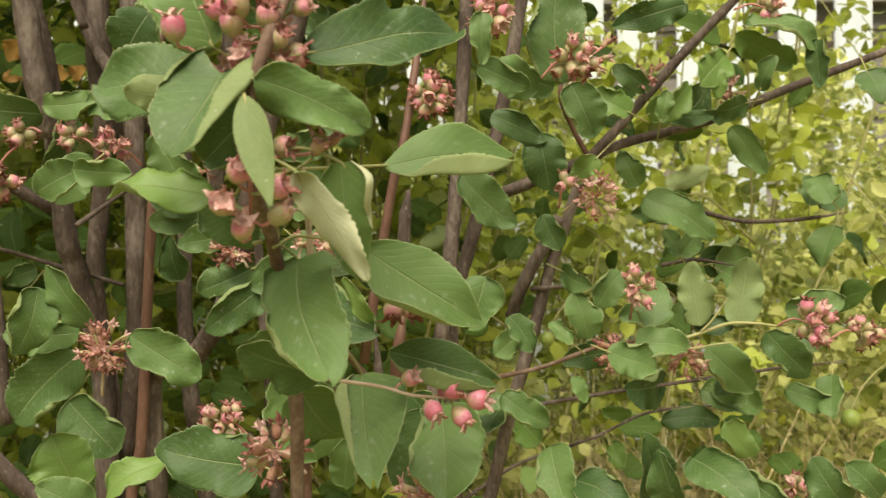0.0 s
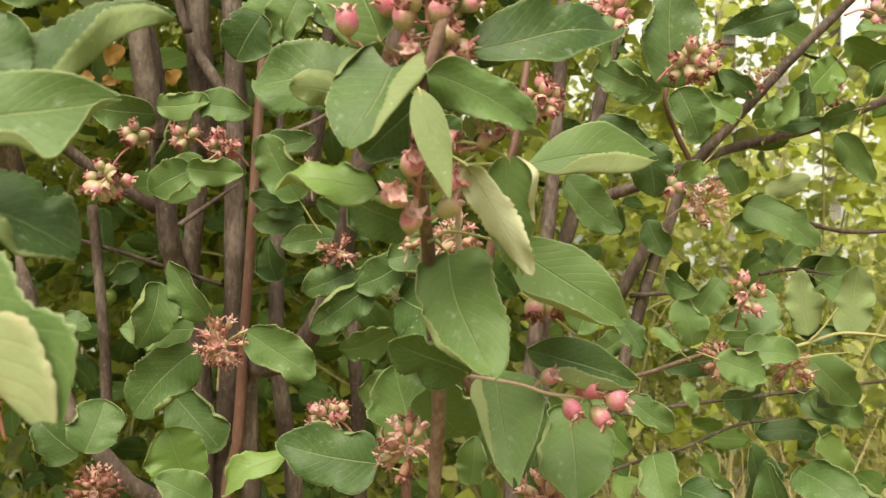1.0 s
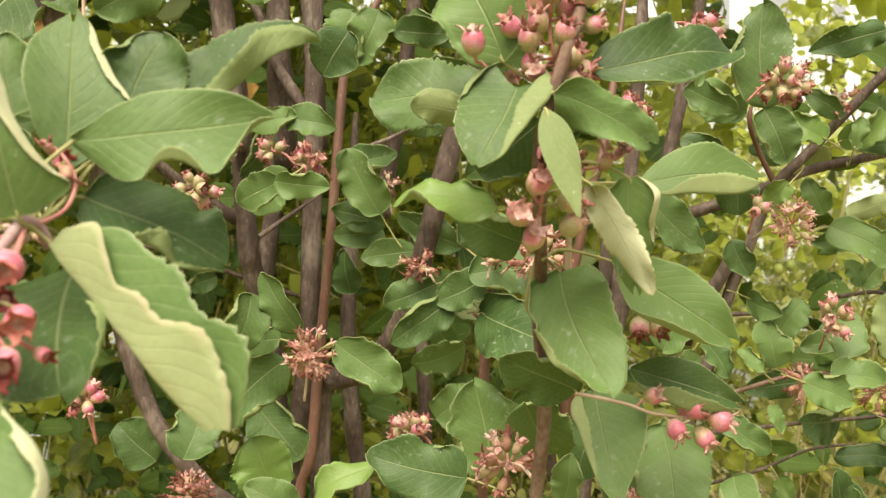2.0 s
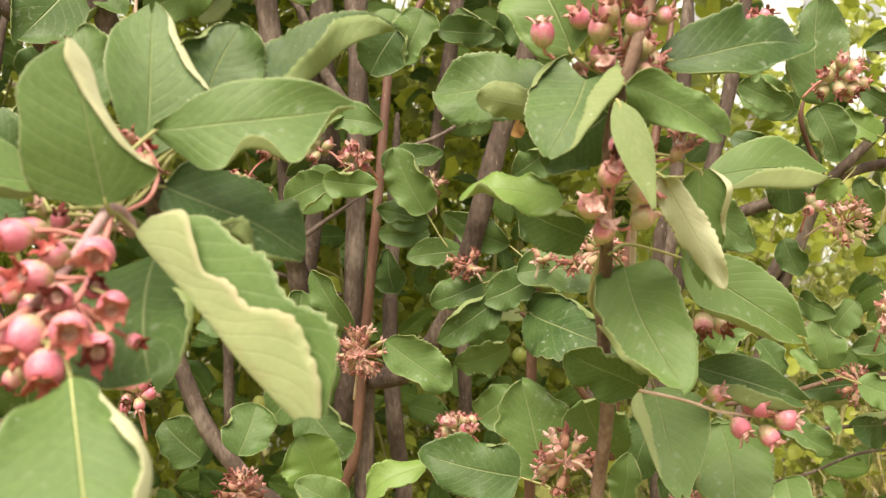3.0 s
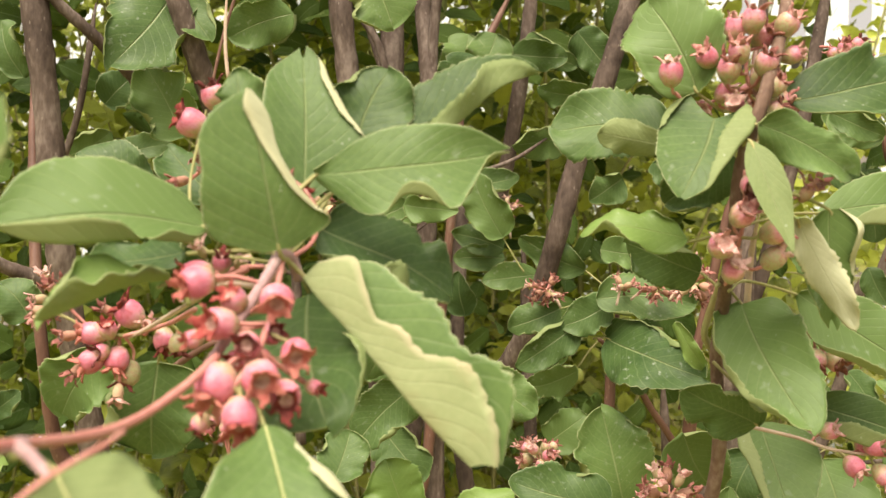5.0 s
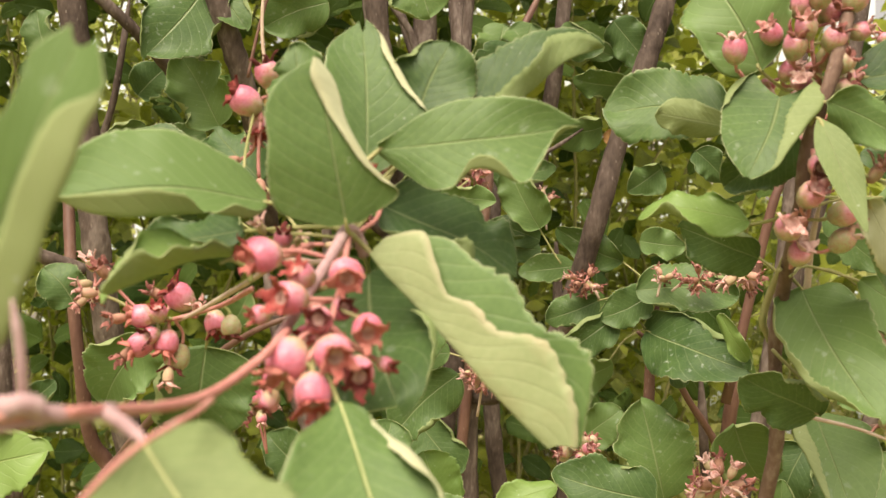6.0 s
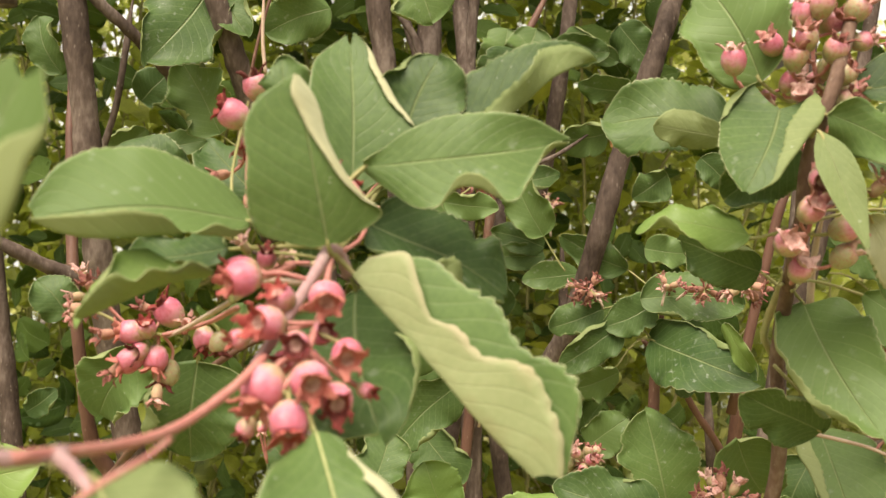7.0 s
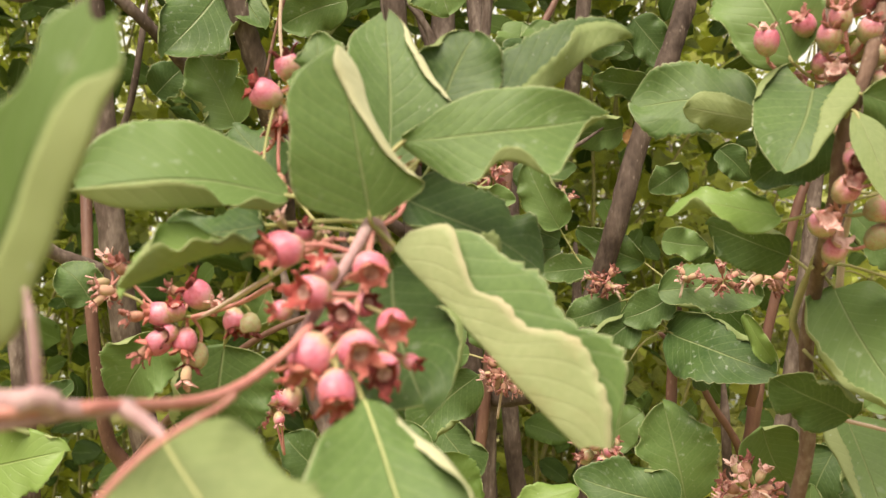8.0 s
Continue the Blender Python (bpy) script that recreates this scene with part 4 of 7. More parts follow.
stem(shrub, [(-0.0889, 0.7677, 1.2562), (-0.0919, 0.7566, 1.2906), (-0.0955, 0.7556, 1.3224), (-0.1000, 0.7543, 1.3613), (-0.1091, 0.7621, 1.4181)], 0.00758, 0.00686, bark, 'stem', seed=34)
stem(shrub, [(-0.0777, 0.8507, 1.2527), (-0.0805, 0.8394, 1.3043), (-0.0827, 0.8382, 1.3609), (-0.0845, 0.8470, 1.4373)], 0.00903, 0.00821, bark, 'stem', seed=35)
stem(shrub, [(-0.0444, 0.8156, 1.2618), (-0.0491, 0.8139, 1.3272), (-0.0474, 0.8135, 1.3774), (-0.0408, 0.8140, 1.4162)], 0.00424, 0.00309, bark, 'stem', seed=36)
stem(shrub, [(-0.0065, 0.8427, 1.2172), (-0.0009, 0.8331, 1.2484), (0.0064, 0.8237, 1.2864), (0.0152, 0.8242, 1.3561), (0.0198, 0.8342, 1.4215)], 0.00597, 0.00470, bark, 'stem', seed=37)
stem(shrub, [(-0.0804, 0.8086, 1.3302), (-0.0886, 0.8070, 1.3531), (-0.1043, 0.8041, 1.3719)], 0.00309, 0.00231, bark, 'branch', seed=38)
stem(shrub, [(-0.1290, 0.6389, 1.2910), (-0.1309, 0.6383, 1.3110), (-0.1304, 0.6379, 1.3454)], 0.00100, 0.00086, twig_pale, 'branch', seed=39)
stem(shrub, [(-0.1411, 0.6471, 1.2869), (-0.1360, 0.6476, 1.3134), (-0.1281, 0.6485, 1.3429)], 0.00088, 0.00088, red_bark, 'branch', seed=40)
stem(shrub, [(-0.0090, 0.7607, 1.2564), (0.0131, 0.7642, 1.2658), (0.0384, 0.7783, 1.2854)], 0.00157, 0.00106, bark, 'branch', seed=41)
stem(shrub, [(0.0700, 0.7200, -0.0500), (0.0706, 0.7111, 0.5080), (0.0710, 0.7061, 0.8205), (0.0711, 0.7036, 0.9768), (0.0712, 0.7022, 1.0661), (0.0711, 0.7015, 1.1096), (0.0715, 0.7010, 1.1470), (0.0748, 0.7010, 1.1782)], 0.00342, 0.00280, red_bark, 'stem', seed=42)
stem(shrub, [(0.0648, 0.7100, 1.1584), (0.0817, 0.7226, 1.1419), (0.0960, 0.7349, 1.1181), (0.1125, 0.7476, 1.0934), (0.1212, 0.7592, 1.0677)], 0.00127, 0.00274, red_bark, 'branch', seed=43)
stem(shrub, [(0.1150, 0.7889, 1.0458), (0.1103, 0.7776, 1.0909), (0.1072, 0.7765, 1.1334)], 0.00361, 0.00284, bark, 'stem', seed=44)
stem(shrub, [(0.1282, 0.6273, 1.1778), (0.1290, 0.6271, 1.1987), (0.1312, 0.6272, 1.2145)], 0.00340, 0.00287, bark, 'stem', seed=45)
stem(shrub, [(0.1193, 0.7588, 1.0745), (0.1220, 0.7485, 1.1172), (0.1263, 0.7486, 1.1442)], 0.00445, 0.00370, red_bark, 'stem', seed=46)
stem(shrub, [(-0.0200, 0.8800, -0.0500), (-0.0193, 0.8651, 0.4812), (-0.0189, 0.8567, 0.7787), (-0.0187, 0.8526, 0.9274), (-0.0186, 0.8502, 1.0124), (-0.0243, 0.8494, 1.0534), (-0.0283, 0.8489, 1.0903), (-0.0324, 0.8583, 1.1429), (-0.0326, 0.8681, 1.2099), (-0.0338, 0.8877, 1.2976)], 0.00698, 0.00523, bark, 'stem', seed=47)
stem(shrub, [(0.0500, 0.9200, -0.0500), (0.0364, 0.9074, 0.5024), (0.0288, 0.9003, 0.8117), (0.0250, 0.8968, 0.9664), (0.0228, 0.8947, 1.0548), (0.0214, 0.8945, 1.0853), (0.0177, 0.8939, 1.1418), (0.0134, 0.8931, 1.2114)], 0.00566, 0.00479, bark, 'stem', seed=48)
stem(shrub, [(0.1000, 0.6000, -0.0500), (0.0962, 0.5524, 0.5296), (0.0941, 0.5257, 0.8541), (0.0930, 0.5124, 1.0164), (0.0926, 0.5071, 1.0802), (0.0924, 0.5048, 1.1092), (0.0944, 0.4918, 1.1421), (0.0920, 0.4854, 1.1716), (0.0916, 0.4712, 1.1928), (0.0900, 0.4488, 1.2098), (0.0902, 0.4417, 1.2274), (0.0951, 0.4392, 1.2449), (0.1020, 0.4499, 1.2675), (0.1102, 0.4708, 1.3007)], 0.00275, 0.00168, shoot_bark, 'stem', 'slender brown leading shoot', seed=49)
stem(shrub, [(0.0936, 0.4931, 1.1689), (0.0904, 0.4884, 1.1744), (0.0882, 0.4859, 1.1787), (0.0893, 0.4840, 1.1856), (0.0914, 0.4771, 1.1951), (0.0925, 0.4660, 1.2031)], 0.00121, 0.00102, stalk_green, 'spur', seed=50)
stem(shrub, [(0.1008, 0.4853, 1.1878), (0.1007, 0.4802, 1.2035), (0.1009, 0.4701, 1.2165)], 0.00115, 0.00076, twig_pale, 'spur', seed=51)
stem(shrub, [(-0.4500, 0.6000, 0.0000), (-0.2924, 0.4475, 0.5784), (-0.1978, 0.3561, 0.9255), (-0.1348, 0.2951, 1.1569), (-0.0699, 0.2803, 1.1705), (-0.0326, 0.2763, 1.1768), (-0.0202, 0.2834, 1.1776), (-0.0181, 0.2858, 1.1776), (-0.0169, 0.2992, 1.1759), (-0.0161, 0.3095, 1.1755), (-0.0159, 0.3197, 1.1763), (-0.0152, 0.3319, 1.1790), (-0.0148, 0.3420, 1.1821)], 0.00063, 0.00073, twig_pink, 'twig', 'smooth reddish pink fruiting twig', seed=52)
stem(shrub, [(-0.0127, 0.2750, 1.1706), (-0.0104, 0.2770, 1.1738), (-0.0086, 0.2800, 1.1759), (-0.0072, 0.2830, 1.1771), (-0.0068, 0.2880, 1.1777), (-0.0084, 0.2960, 1.1778)], 0.0003, 0.00036, twig_pink, 'twig', seed=53)
stem(shrub, [(-0.0284, 0.2785, 1.1787), (-0.0253, 0.2800, 1.1785), (-0.0225, 0.2810, 1.1785), (-0.0210, 0.2825, 1.1778), (-0.0189, 0.2850, 1.1773), (-0.0178, 0.2890, 1.1771), (-0.0177, 0.2945, 1.1765)], 0.0012, 0.0008, node_bark, 'twig', 'pale downy bark at a node of the near twig', seed=54)
stem(shrub, [(-0.0226, 0.2785, 1.1785), (-0.0218, 0.2790, 1.1790), (-0.0211, 0.2800, 1.1790), (-0.0203, 0.2810, 1.1786)], 0.0011, 0.0012, node_bark, 'bud_scar', 'knobby downy node of the near twig', seed=64)
stem(shrub, [(-0.0175, 0.3447, 1.1800), (-0.0148, 0.3531, 1.1881), (-0.0117, 0.3586, 1.1960), (-0.0107, 0.3618, 1.1996), (-0.0097, 0.3660, 1.1992), (-0.0083, 0.3683, 1.1950)], 0.0010, 0.0012, node_bark, 'twig', seed=55)
stem(shrub, [(-0.0101, 0.3639, 1.1970), (-0.0165, 0.3670, 1.1936), (-0.0267, 0.3734, 1.1932), (-0.0423, 0.3911, 1.1874), (-0.0639, 0.4181, 1.1798), (-0.0765, 0.4313, 1.1753)], 0.00063, 0.00061, twig_pale, 'twig', seed=56)
stem(shrub, [(-0.0112, 0.3637, 1.1981), (-0.0197, 0.3694, 1.1989), (-0.0328, 0.3824, 1.1999), (-0.0403, 0.3912, 1.2049), (-0.0477, 0.4051, 1.2160), (-0.0479, 0.4099, 1.2275), (-0.0480, 0.4149, 1.2366)], 0.00034, 0.00036, stalk_green, 'twig', seed=57)
stem(shrub, [(-0.0094, 0.3650, 1.1992), (-0.0069, 0.3715, 1.2026), (-0.0072, 0.3764, 1.2083), (-0.0100, 0.3779, 1.2129), (-0.0140, 0.3792, 1.2164)], 0.00047, 0.00034, twig_pink, 'twig', seed=58)
stem(shrub, [(-0.0497, 0.4914, 1.1791), (-0.0780, 0.4869, 1.1671), (-0.1178, 0.5212, 1.1411), (-0.2002, 0.6198, 1.0824)], 0.00065, 0.00196, red_bark, 'twig', seed=59)
stem(shrub, [(-0.0316, 0.2760, 1.1754), (-0.0273, 0.2780, 1.1760), (-0.0247, 0.2800, 1.1765), (-0.0219, 0.2820, 1.1769), (-0.0195, 0.2850, 1.1771)], 0.0008, 0.0007, node_bark, 'twig', seed=60)
stem(shrub, [(-0.0178, 0.2890, 1.1770), (-0.0146, 0.2865, 1.1766), (-0.0112, 0.2830, 1.1763), (-0.0084, 0.2800, 1.1759)], 0.0009, 0.0006, node_bark, 'twig', seed=65)
stem(shrub, [(-0.0218, 0.2805, 1.1786), (-0.0214, 0.2795, 1.1820), (-0.0216, 0.2790, 1.1858), (-0.0221, 0.2785, 1.1895)], 0.0006, 0.0005, node_bark, 'leaf_stalk', seed=66)

# ---- leaves of the near twig ----
leaf(shrub, (-0.0302, 0.2814, 1.1831), (-0.0166, 0.2800, 1.2148), (0.080, -0.990, 0.100), bend=0.05, fold=6.0, right=168.0, teeth=0.012, wave=0.008, straight=True, shape=((0.2, 0.33, 0.36, 0.36, 0.33, 0.27, 0.18, 0.11, 0.1, 0.115, 0.05), (0.1, 0.24, 0.26, 0.26, 0.27, 0.27, 0.27, 0.27, 0.22, 0.13, 0.05), (1, 1), (0.52, 0.52, 0.52, 0.52, 0.52, 0.52, 0.52, 0.52, 0.62, 1, 1)), label='leaf with a rolled pale margin, close and upright', stalk=(-0.0266, 0.2858, 1.1779))
leaf(shrub, (-0.0292, 0.3710, 1.2054), (-0.0585, 0.3450, 1.2041), (0.500, -0.680, 0.543), bend=0.05, fold=6.0, left=118.0, wave=0.02, teeth=0.025, shape=((0.02, 0.16, 0.2, 0.14, 0.24, 0.3, 0.32, 0.28, 0.2, 0.03), (0.05, 0.19, 0.26, 0.31, 0.34, 0.35, 0.34, 0.3, 0.22, 0.05), (0.8, 0.7, 0.66, 1.0, 0.66, 0.56, 0.52, 0.5, 0.5, 0.5), (1, 1)), stalk=(-0.0099, 0.3629, 1.1991))
leaf(shrub, (-0.0330, 0.3620, 1.1940), (-0.0459, 0.3400, 1.1868), (0.050, -0.120, 0.990), 0.62, bend=0.06, fold=62.0, wave=0.05, teeth=0.01, young=True, label='young leaf folded along its midrib', stalk=(-0.0301, 0.3655, 1.1892))
leaf(shrub, (-0.0380, 0.3815, 1.1998), (-0.0640, 0.3874, 1.1955), (-0.270, -0.798, 0.538), 0.50, bend=0.05, fold=10.0, stalk=(-0.0099, 0.3629, 1.1991))
leaf(shrub, (-0.0098, 0.3589, 1.2007), (-0.0155, 0.3557, 1.2304), (0.301, -0.945, 0.051), bend=0.04, fold=5.0, right=172.0, cream=True, wave=0.01, teeth=0.02, straight=True, shape=((0.1, 0.36, 0.42, 0.41, 0.39, 0.37, 0.36, 0.33, 0.24, 0.02), (0.1, 0.34, 0.3, 0.25, 0.21, 0.19, 0.2, 0.22, 0.2, 0.04), (1, 1), (1, 0.97, 0.88, 0.78, 0.69, 0.6, 0.48, 0.4, 0.34, 0.3)), label='upright leaf with a folded cream margin', stalk=(-0.0099, 0.3629, 1.1991))
leaf(shrub, (-0.0114, 0.3804, 1.2116), (-0.0163, 0.3929, 1.2451), (0.379, -0.872, 0.283), bend=0.04, fold=10.0, right=160.0, cream=True, wave=0.02, teeth=0.02, shape=((0.03, 0.12, 0.18, 0.22, 0.25, 0.26, 0.25, 0.22, 0.14, 0.02), (0.03, 0.2, 0.32, 0.37, 0.37, 0.32, 0.27, 0.22, 0.15, 0.02), (1, 1), (1, 1, 1, 0.96, 0.86, 0.78, 0.72, 0.7, 0.8, 1)), stalk=(-0.0099, 0.3629, 1.1991))
leaf(shrub, (-0.0268, 0.3882, 1.2233), (-0.0314, 0.3922, 1.2419), (0.252, -0.931, 0.265), 0.70, bend=0.05)
leaf(shrub, (-0.0035, 0.3920, 1.2239), (0.0024, 0.3978, 1.2425), (0.129, -0.957, 0.258), 1.02, bend=0.06, stalk=(-0.0099, 0.3629, 1.1991))
leaf(shrub, (0.0048, 0.3934, 1.2254), (0.0355, 0.4063, 1.2436), (0.143, -0.904, 0.403), 0.50, bend=0.1, right=165.0, roll_from=0.02, slant=0.62, straight=True, fold=10.0, wave=0.02, stalk=(-0.0099, 0.3629, 1.1991))
leaf(shrub, (-0.0081, 0.3763, 1.2167), (0.0286, 0.3842, 1.2223), (0.188, -0.971, 0.246), bend=0.06, fold=7.0, right=150.0, teeth=0.025, wave=0.03, shape=((0.02, 0.1, 0.17, 0.22, 0.24, 0.24, 0.22, 0.18, 0.12, 0.02), (0.02, 0.14, 0.25, 0.26, 0.24, 0.26, 0.28, 0.25, 0.18, 0.03), (1, 1), (1, 1, 1, 0.95, 0.7, 0.72, 1, 0.8, 0.45, 0.3)), stalk=(-0.0099, 0.3629, 1.1991))
leaf(shrub, (-0.0078, 0.3814, 1.2057), (0.0186, 0.3931, 1.1919), (0.566, -0.541, 0.622), 0.80, bend=0.06, stalk=(-0.0099, 0.3629, 1.1991))
leaf(shrub, (-0.0063, 0.3651, 1.1954), (0.0287, 0.3529, 1.1631), (-0.108, -0.959, 0.260), bend=0.03, fold=3.0, right=164.0, burnt=True, wave=0.012, teeth=0.065, straight=True, shape=((0.05, 0.19, 0.26, 0.29, 0.3, 0.3, 0.31, 0.31, 0.26, 0.08), (0.1, 0.25, 0.2, 0.12, 0.18, 0.19, 0.26, 0.28, 0.24, 0.08), (1, 1), (0.0, 0.0)), label='browned leaf folded over, pale underside showing', stalk=(-0.0099, 0.3629, 1.1991))
leaf(shrub, (-0.0118, 0.3880, 1.1910), (0.0021, 0.3532, 1.1686), (-0.182, -0.581, 0.793), 0.78, bend=0.06, stalk=(-0.0099, 0.3629, 1.1991))
leaf(shrub, (-0.0042, 0.3362, 1.1717), (0.0123, 0.3119, 1.1470), (0.300, -0.740, 0.600), 0.8, bend=0.06, left=160.0, roll_from=0.7, cream=True, fold=7.0, teeth=0.012, skew=1.15, full=0.55, straight=True, lop=0.2, rib=0.0002, stalk=(-0.0079, 0.3378, 1.1789))
leaf(shrub, (-0.0155, 0.2934, 1.1732), (0.0015, 0.2823, 1.1619), (0.049, 0.640, -0.770), 0.95, bend=-0.07, rib=-0.0002, stalk=(-0.0201, 0.2915, 1.1752))
leaf(shrub, (-0.0746, 0.4489, 1.1675), (-0.0784, 0.4548, 1.1384), (0.389, -0.892, -0.230), 1.10, stalk=(-0.0681, 0.4377, 1.1767))
leaf(shrub, (-0.1093, 0.4817, 1.1662), (-0.1279, 0.4891, 1.1426), (0.010, -0.952, -0.305), 0.80)
leaf(shrub, (-0.0958, 0.4832, 1.2170), (-0.1184, 0.4793, 1.2328), (0.362, -0.884, 0.295), 0.80, stalk=(-0.0586, 0.4288, 1.2031))
leaf(shrub, (-0.0627, 0.4583, 1.2166), (-0.0809, 0.4652, 1.2330), (0.083, -0.883, 0.461), 0.70, stalk=(-0.0304, 0.3828, 1.2000))
leaf(shrub, (-0.1335, 0.4775, 1.1767), (-0.1430, 0.4758, 1.1877), (0.513, -0.797, 0.319), 1.10)
leaf(shrub, (-0.0818, 0.4862, 1.1707), (-0.0765, 0.4869, 1.1821), (0.311, -0.947, -0.084), 0.90)
leaf(shrub, (-0.0467, 0.5537, 1.1087), (-0.0427, 0.5643, 1.1271), (0.271, -0.859, 0.434), 1.00)
leaf(shrub, (-0.1637, 0.4556, 1.1237), (-0.1304, 0.4597, 1.1313), (0.200, -0.930, 0.300), 0.80, young=True)

# ---- leaves of the leading shoot ----
leaf(shrub, (0.0797, 0.4504, 1.2479), (0.0668, 0.4584, 1.2751), (-0.376, -0.922, 0.092), 0.92, bend=0.05, stalk=(0.0921, 0.4642, 1.2464))
leaf(shrub, (0.1045, 0.4502, 1.2461), (0.1457, 0.4667, 1.2541), (0.293, -0.895, 0.335), 0.46, bend=0.12, right=70.0, roll_from=0.7, stalk=(0.0961, 0.4413, 1.2409))
leaf(shrub, (0.0748, 0.4727, 1.2394), (0.0415, 0.4773, 1.2412), (-0.133, -0.860, 0.480), 0.80, bend=0.06, left=-20.0, teeth=0.05, stalk=(0.0875, 0.4546, 1.2360))
leaf(shrub, (0.0724, 0.4602, 1.2344), (0.0536, 0.4591, 1.2378), (0.050, 0.900, 0.380), 0.58, bend=0.03, left=20.0)
leaf(shrub, (0.0832, 0.4436, 1.2397), (0.0731, 0.4286, 1.2170), (-0.113, -0.805, 0.582), bend=0.05, fold=16.0, left=160.0, right=150.0, heart=0.22, wave=0.015, shape=((0.3, 0.55, 0.58, 0.5, 0.42, 0.35, 0.28, 0.2, 0.03), (0.3, 0.52, 0.55, 0.5, 0.45, 0.4, 0.34, 0.22, 0.03), (0.85, 0.66, 0.6, 0.58, 0.6, 0.65, 0.72, 0.85, 1), (0.9, 0.8, 0.82, 0.9, 1, 1, 1, 1, 1)))
leaf(shrub, (0.0905, 0.4582, 1.2327), (0.0735, 0.4657, 1.2185), (-0.127, -0.932, -0.340), 0.92, bend=0.06, stalk=(0.0908, 0.4562, 1.2347))
leaf(shrub, (0.0926, 0.4359, 1.2371), (0.1184, 0.4488, 1.2261), (0.453, -0.891, 0.018), 0.46, bend=0.06, left=-30.0, stalk=(0.0903, 0.4407, 1.2333))
leaf(shrub, (0.0908, 0.4337, 1.2320), (0.0987, 0.4216, 1.2040), (0.010, 0.919, -0.394), bend=-0.05, fold=-20.0, wave=0.015, shape=((0.03, 0.1, 0.135, 0.145, 0.14, 0.12, 0.09, 0.05, 0.01), (0.03, 0.1, 0.14, 0.15, 0.145, 0.125, 0.09, 0.05, 0.01), (1, 1), (1, 1)), stalk=(0.0902, 0.4397, 1.2316))
leaf(shrub, (0.1138, 0.4460, 1.2158), (0.1174, 0.4546, 1.1861), (0.097, -0.961, -0.258), bend=0.04, fold=8.0, left=165.0, cream=True, teeth=0.03, shape=((0.1, 0.32, 0.33, 0.29, 0.25, 0.2, 0.15, 0.1, 0.02), (0.1, 0.2, 0.24, 0.25, 0.22, 0.2, 0.15, 0.1, 0.02), (0.9, 0.78, 0.74, 0.74, 0.85, 1, 1, 1, 1), (1, 1)), stalk=(0.0919, 0.4460, 1.2157))
leaf(shrub, (0.1027, 0.4370, 1.2134), (0.1192, 0.4440, 1.1867), (0.250, 0.930, -0.120), 0.3, bend=0.03, fold=6.0, teeth=0.07, straight=True, cream=True, label='leaf turned over, downy pale underside showing', stalk=(0.0919, 0.4460, 1.2157))
leaf(shrub, (0.0784, 0.4556, 1.2069), (0.0490, 0.4565, 1.2072), (-0.016, -0.783, 0.621), 0.50, bend=0.18, fold=10.0, young=True, stalk=(0.0861, 0.4484, 1.2097))
leaf(shrub, (0.0858, 0.4812, 1.1978), (0.0637, 0.4896, 1.2070), (-0.466, -0.785, -0.407), 0.76, bend=0.05, stalk=(0.0921, 0.4803, 1.1917))
leaf(shrub, (0.0975, 0.4779, 1.1892), (0.1094, 0.4451, 1.1581), (-0.434, -0.698, 0.569), 0.58, bend=0.06, fold=9.0, stalk=(0.0874, 0.4607, 1.1943))
leaf(shrub, (0.1041, 0.4813, 1.1519), (0.0812, 0.4741, 1.1626), (-0.006, -0.823, -0.568), 0.78, bend=0.05, stalk=(0.0903, 0.4812, 1.1707))
leaf(shrub, (0.1162, 0.4869, 1.1920), (0.1511, 0.4857, 1.1688), (0.096, -0.976, 0.195), bend=0.06, fold=10.0, right=120.0, wave=0.03, shape=((0.02, 0.15, 0.22, 0.26, 0.27, 0.25, 0.2, 0.12, 0.02), (0.02, 0.16, 0.25, 0.3, 0.3, 0.28, 0.23, 0.14, 0.02), (1, 1), (1, 1, 0.95, 0.8, 0.72, 0.7, 0.72, 0.85, 1)), stalk=(0.0920, 0.4672, 1.1928))
leaf(shrub, (0.1241, 0.5080, 1.1557), (0.1587, 0.5068, 1.1454), (0.032, -0.973, 0.227), bend=0.06, fold=12.0, right=155.0, wave=0.03, shape=((0.02, 0.14, 0.2, 0.23, 0.23, 0.2, 0.15, 0.09, 0.02), (0.02, 0.18, 0.3, 0.38, 0.4, 0.36, 0.28, 0.18, 0.03), (1, 1), (1, 0.8, 0.62, 0.55, 0.55, 0.58, 0.6, 0.7, 0.8)))
leaf(shrub, (0.1136, 0.5240, 1.1459), (0.1185, 0.4925, 1.1166), (-0.128, -0.686, 0.717), bend=0.05, fold=9.0, right=165.0, wave=0.015, shape=((0.1, 0.3, 0.36, 0.36, 0.33, 0.28, 0.2, 0.1, 0.02), (0.1, 0.3, 0.34, 0.3, 0.26, 0.22, 0.17, 0.1, 0.02), (1, 1), (0.78, 0.66, 0.62, 0.62, 0.66, 0.7, 0.8, 1, 1)), stalk=(0.1046, 0.4908, 1.1571))
leaf(shrub, (0.1421, 0.5503, 1.1288), (0.1428, 0.5233, 1.1001), (-0.252, -0.707, 0.660), 0.78, bend=0.05)
leaf(shrub, (0.1198, 0.5630, 1.1278), (0.1113, 0.5621, 1.1046), (-0.473, -0.857, 0.203), 0.85)
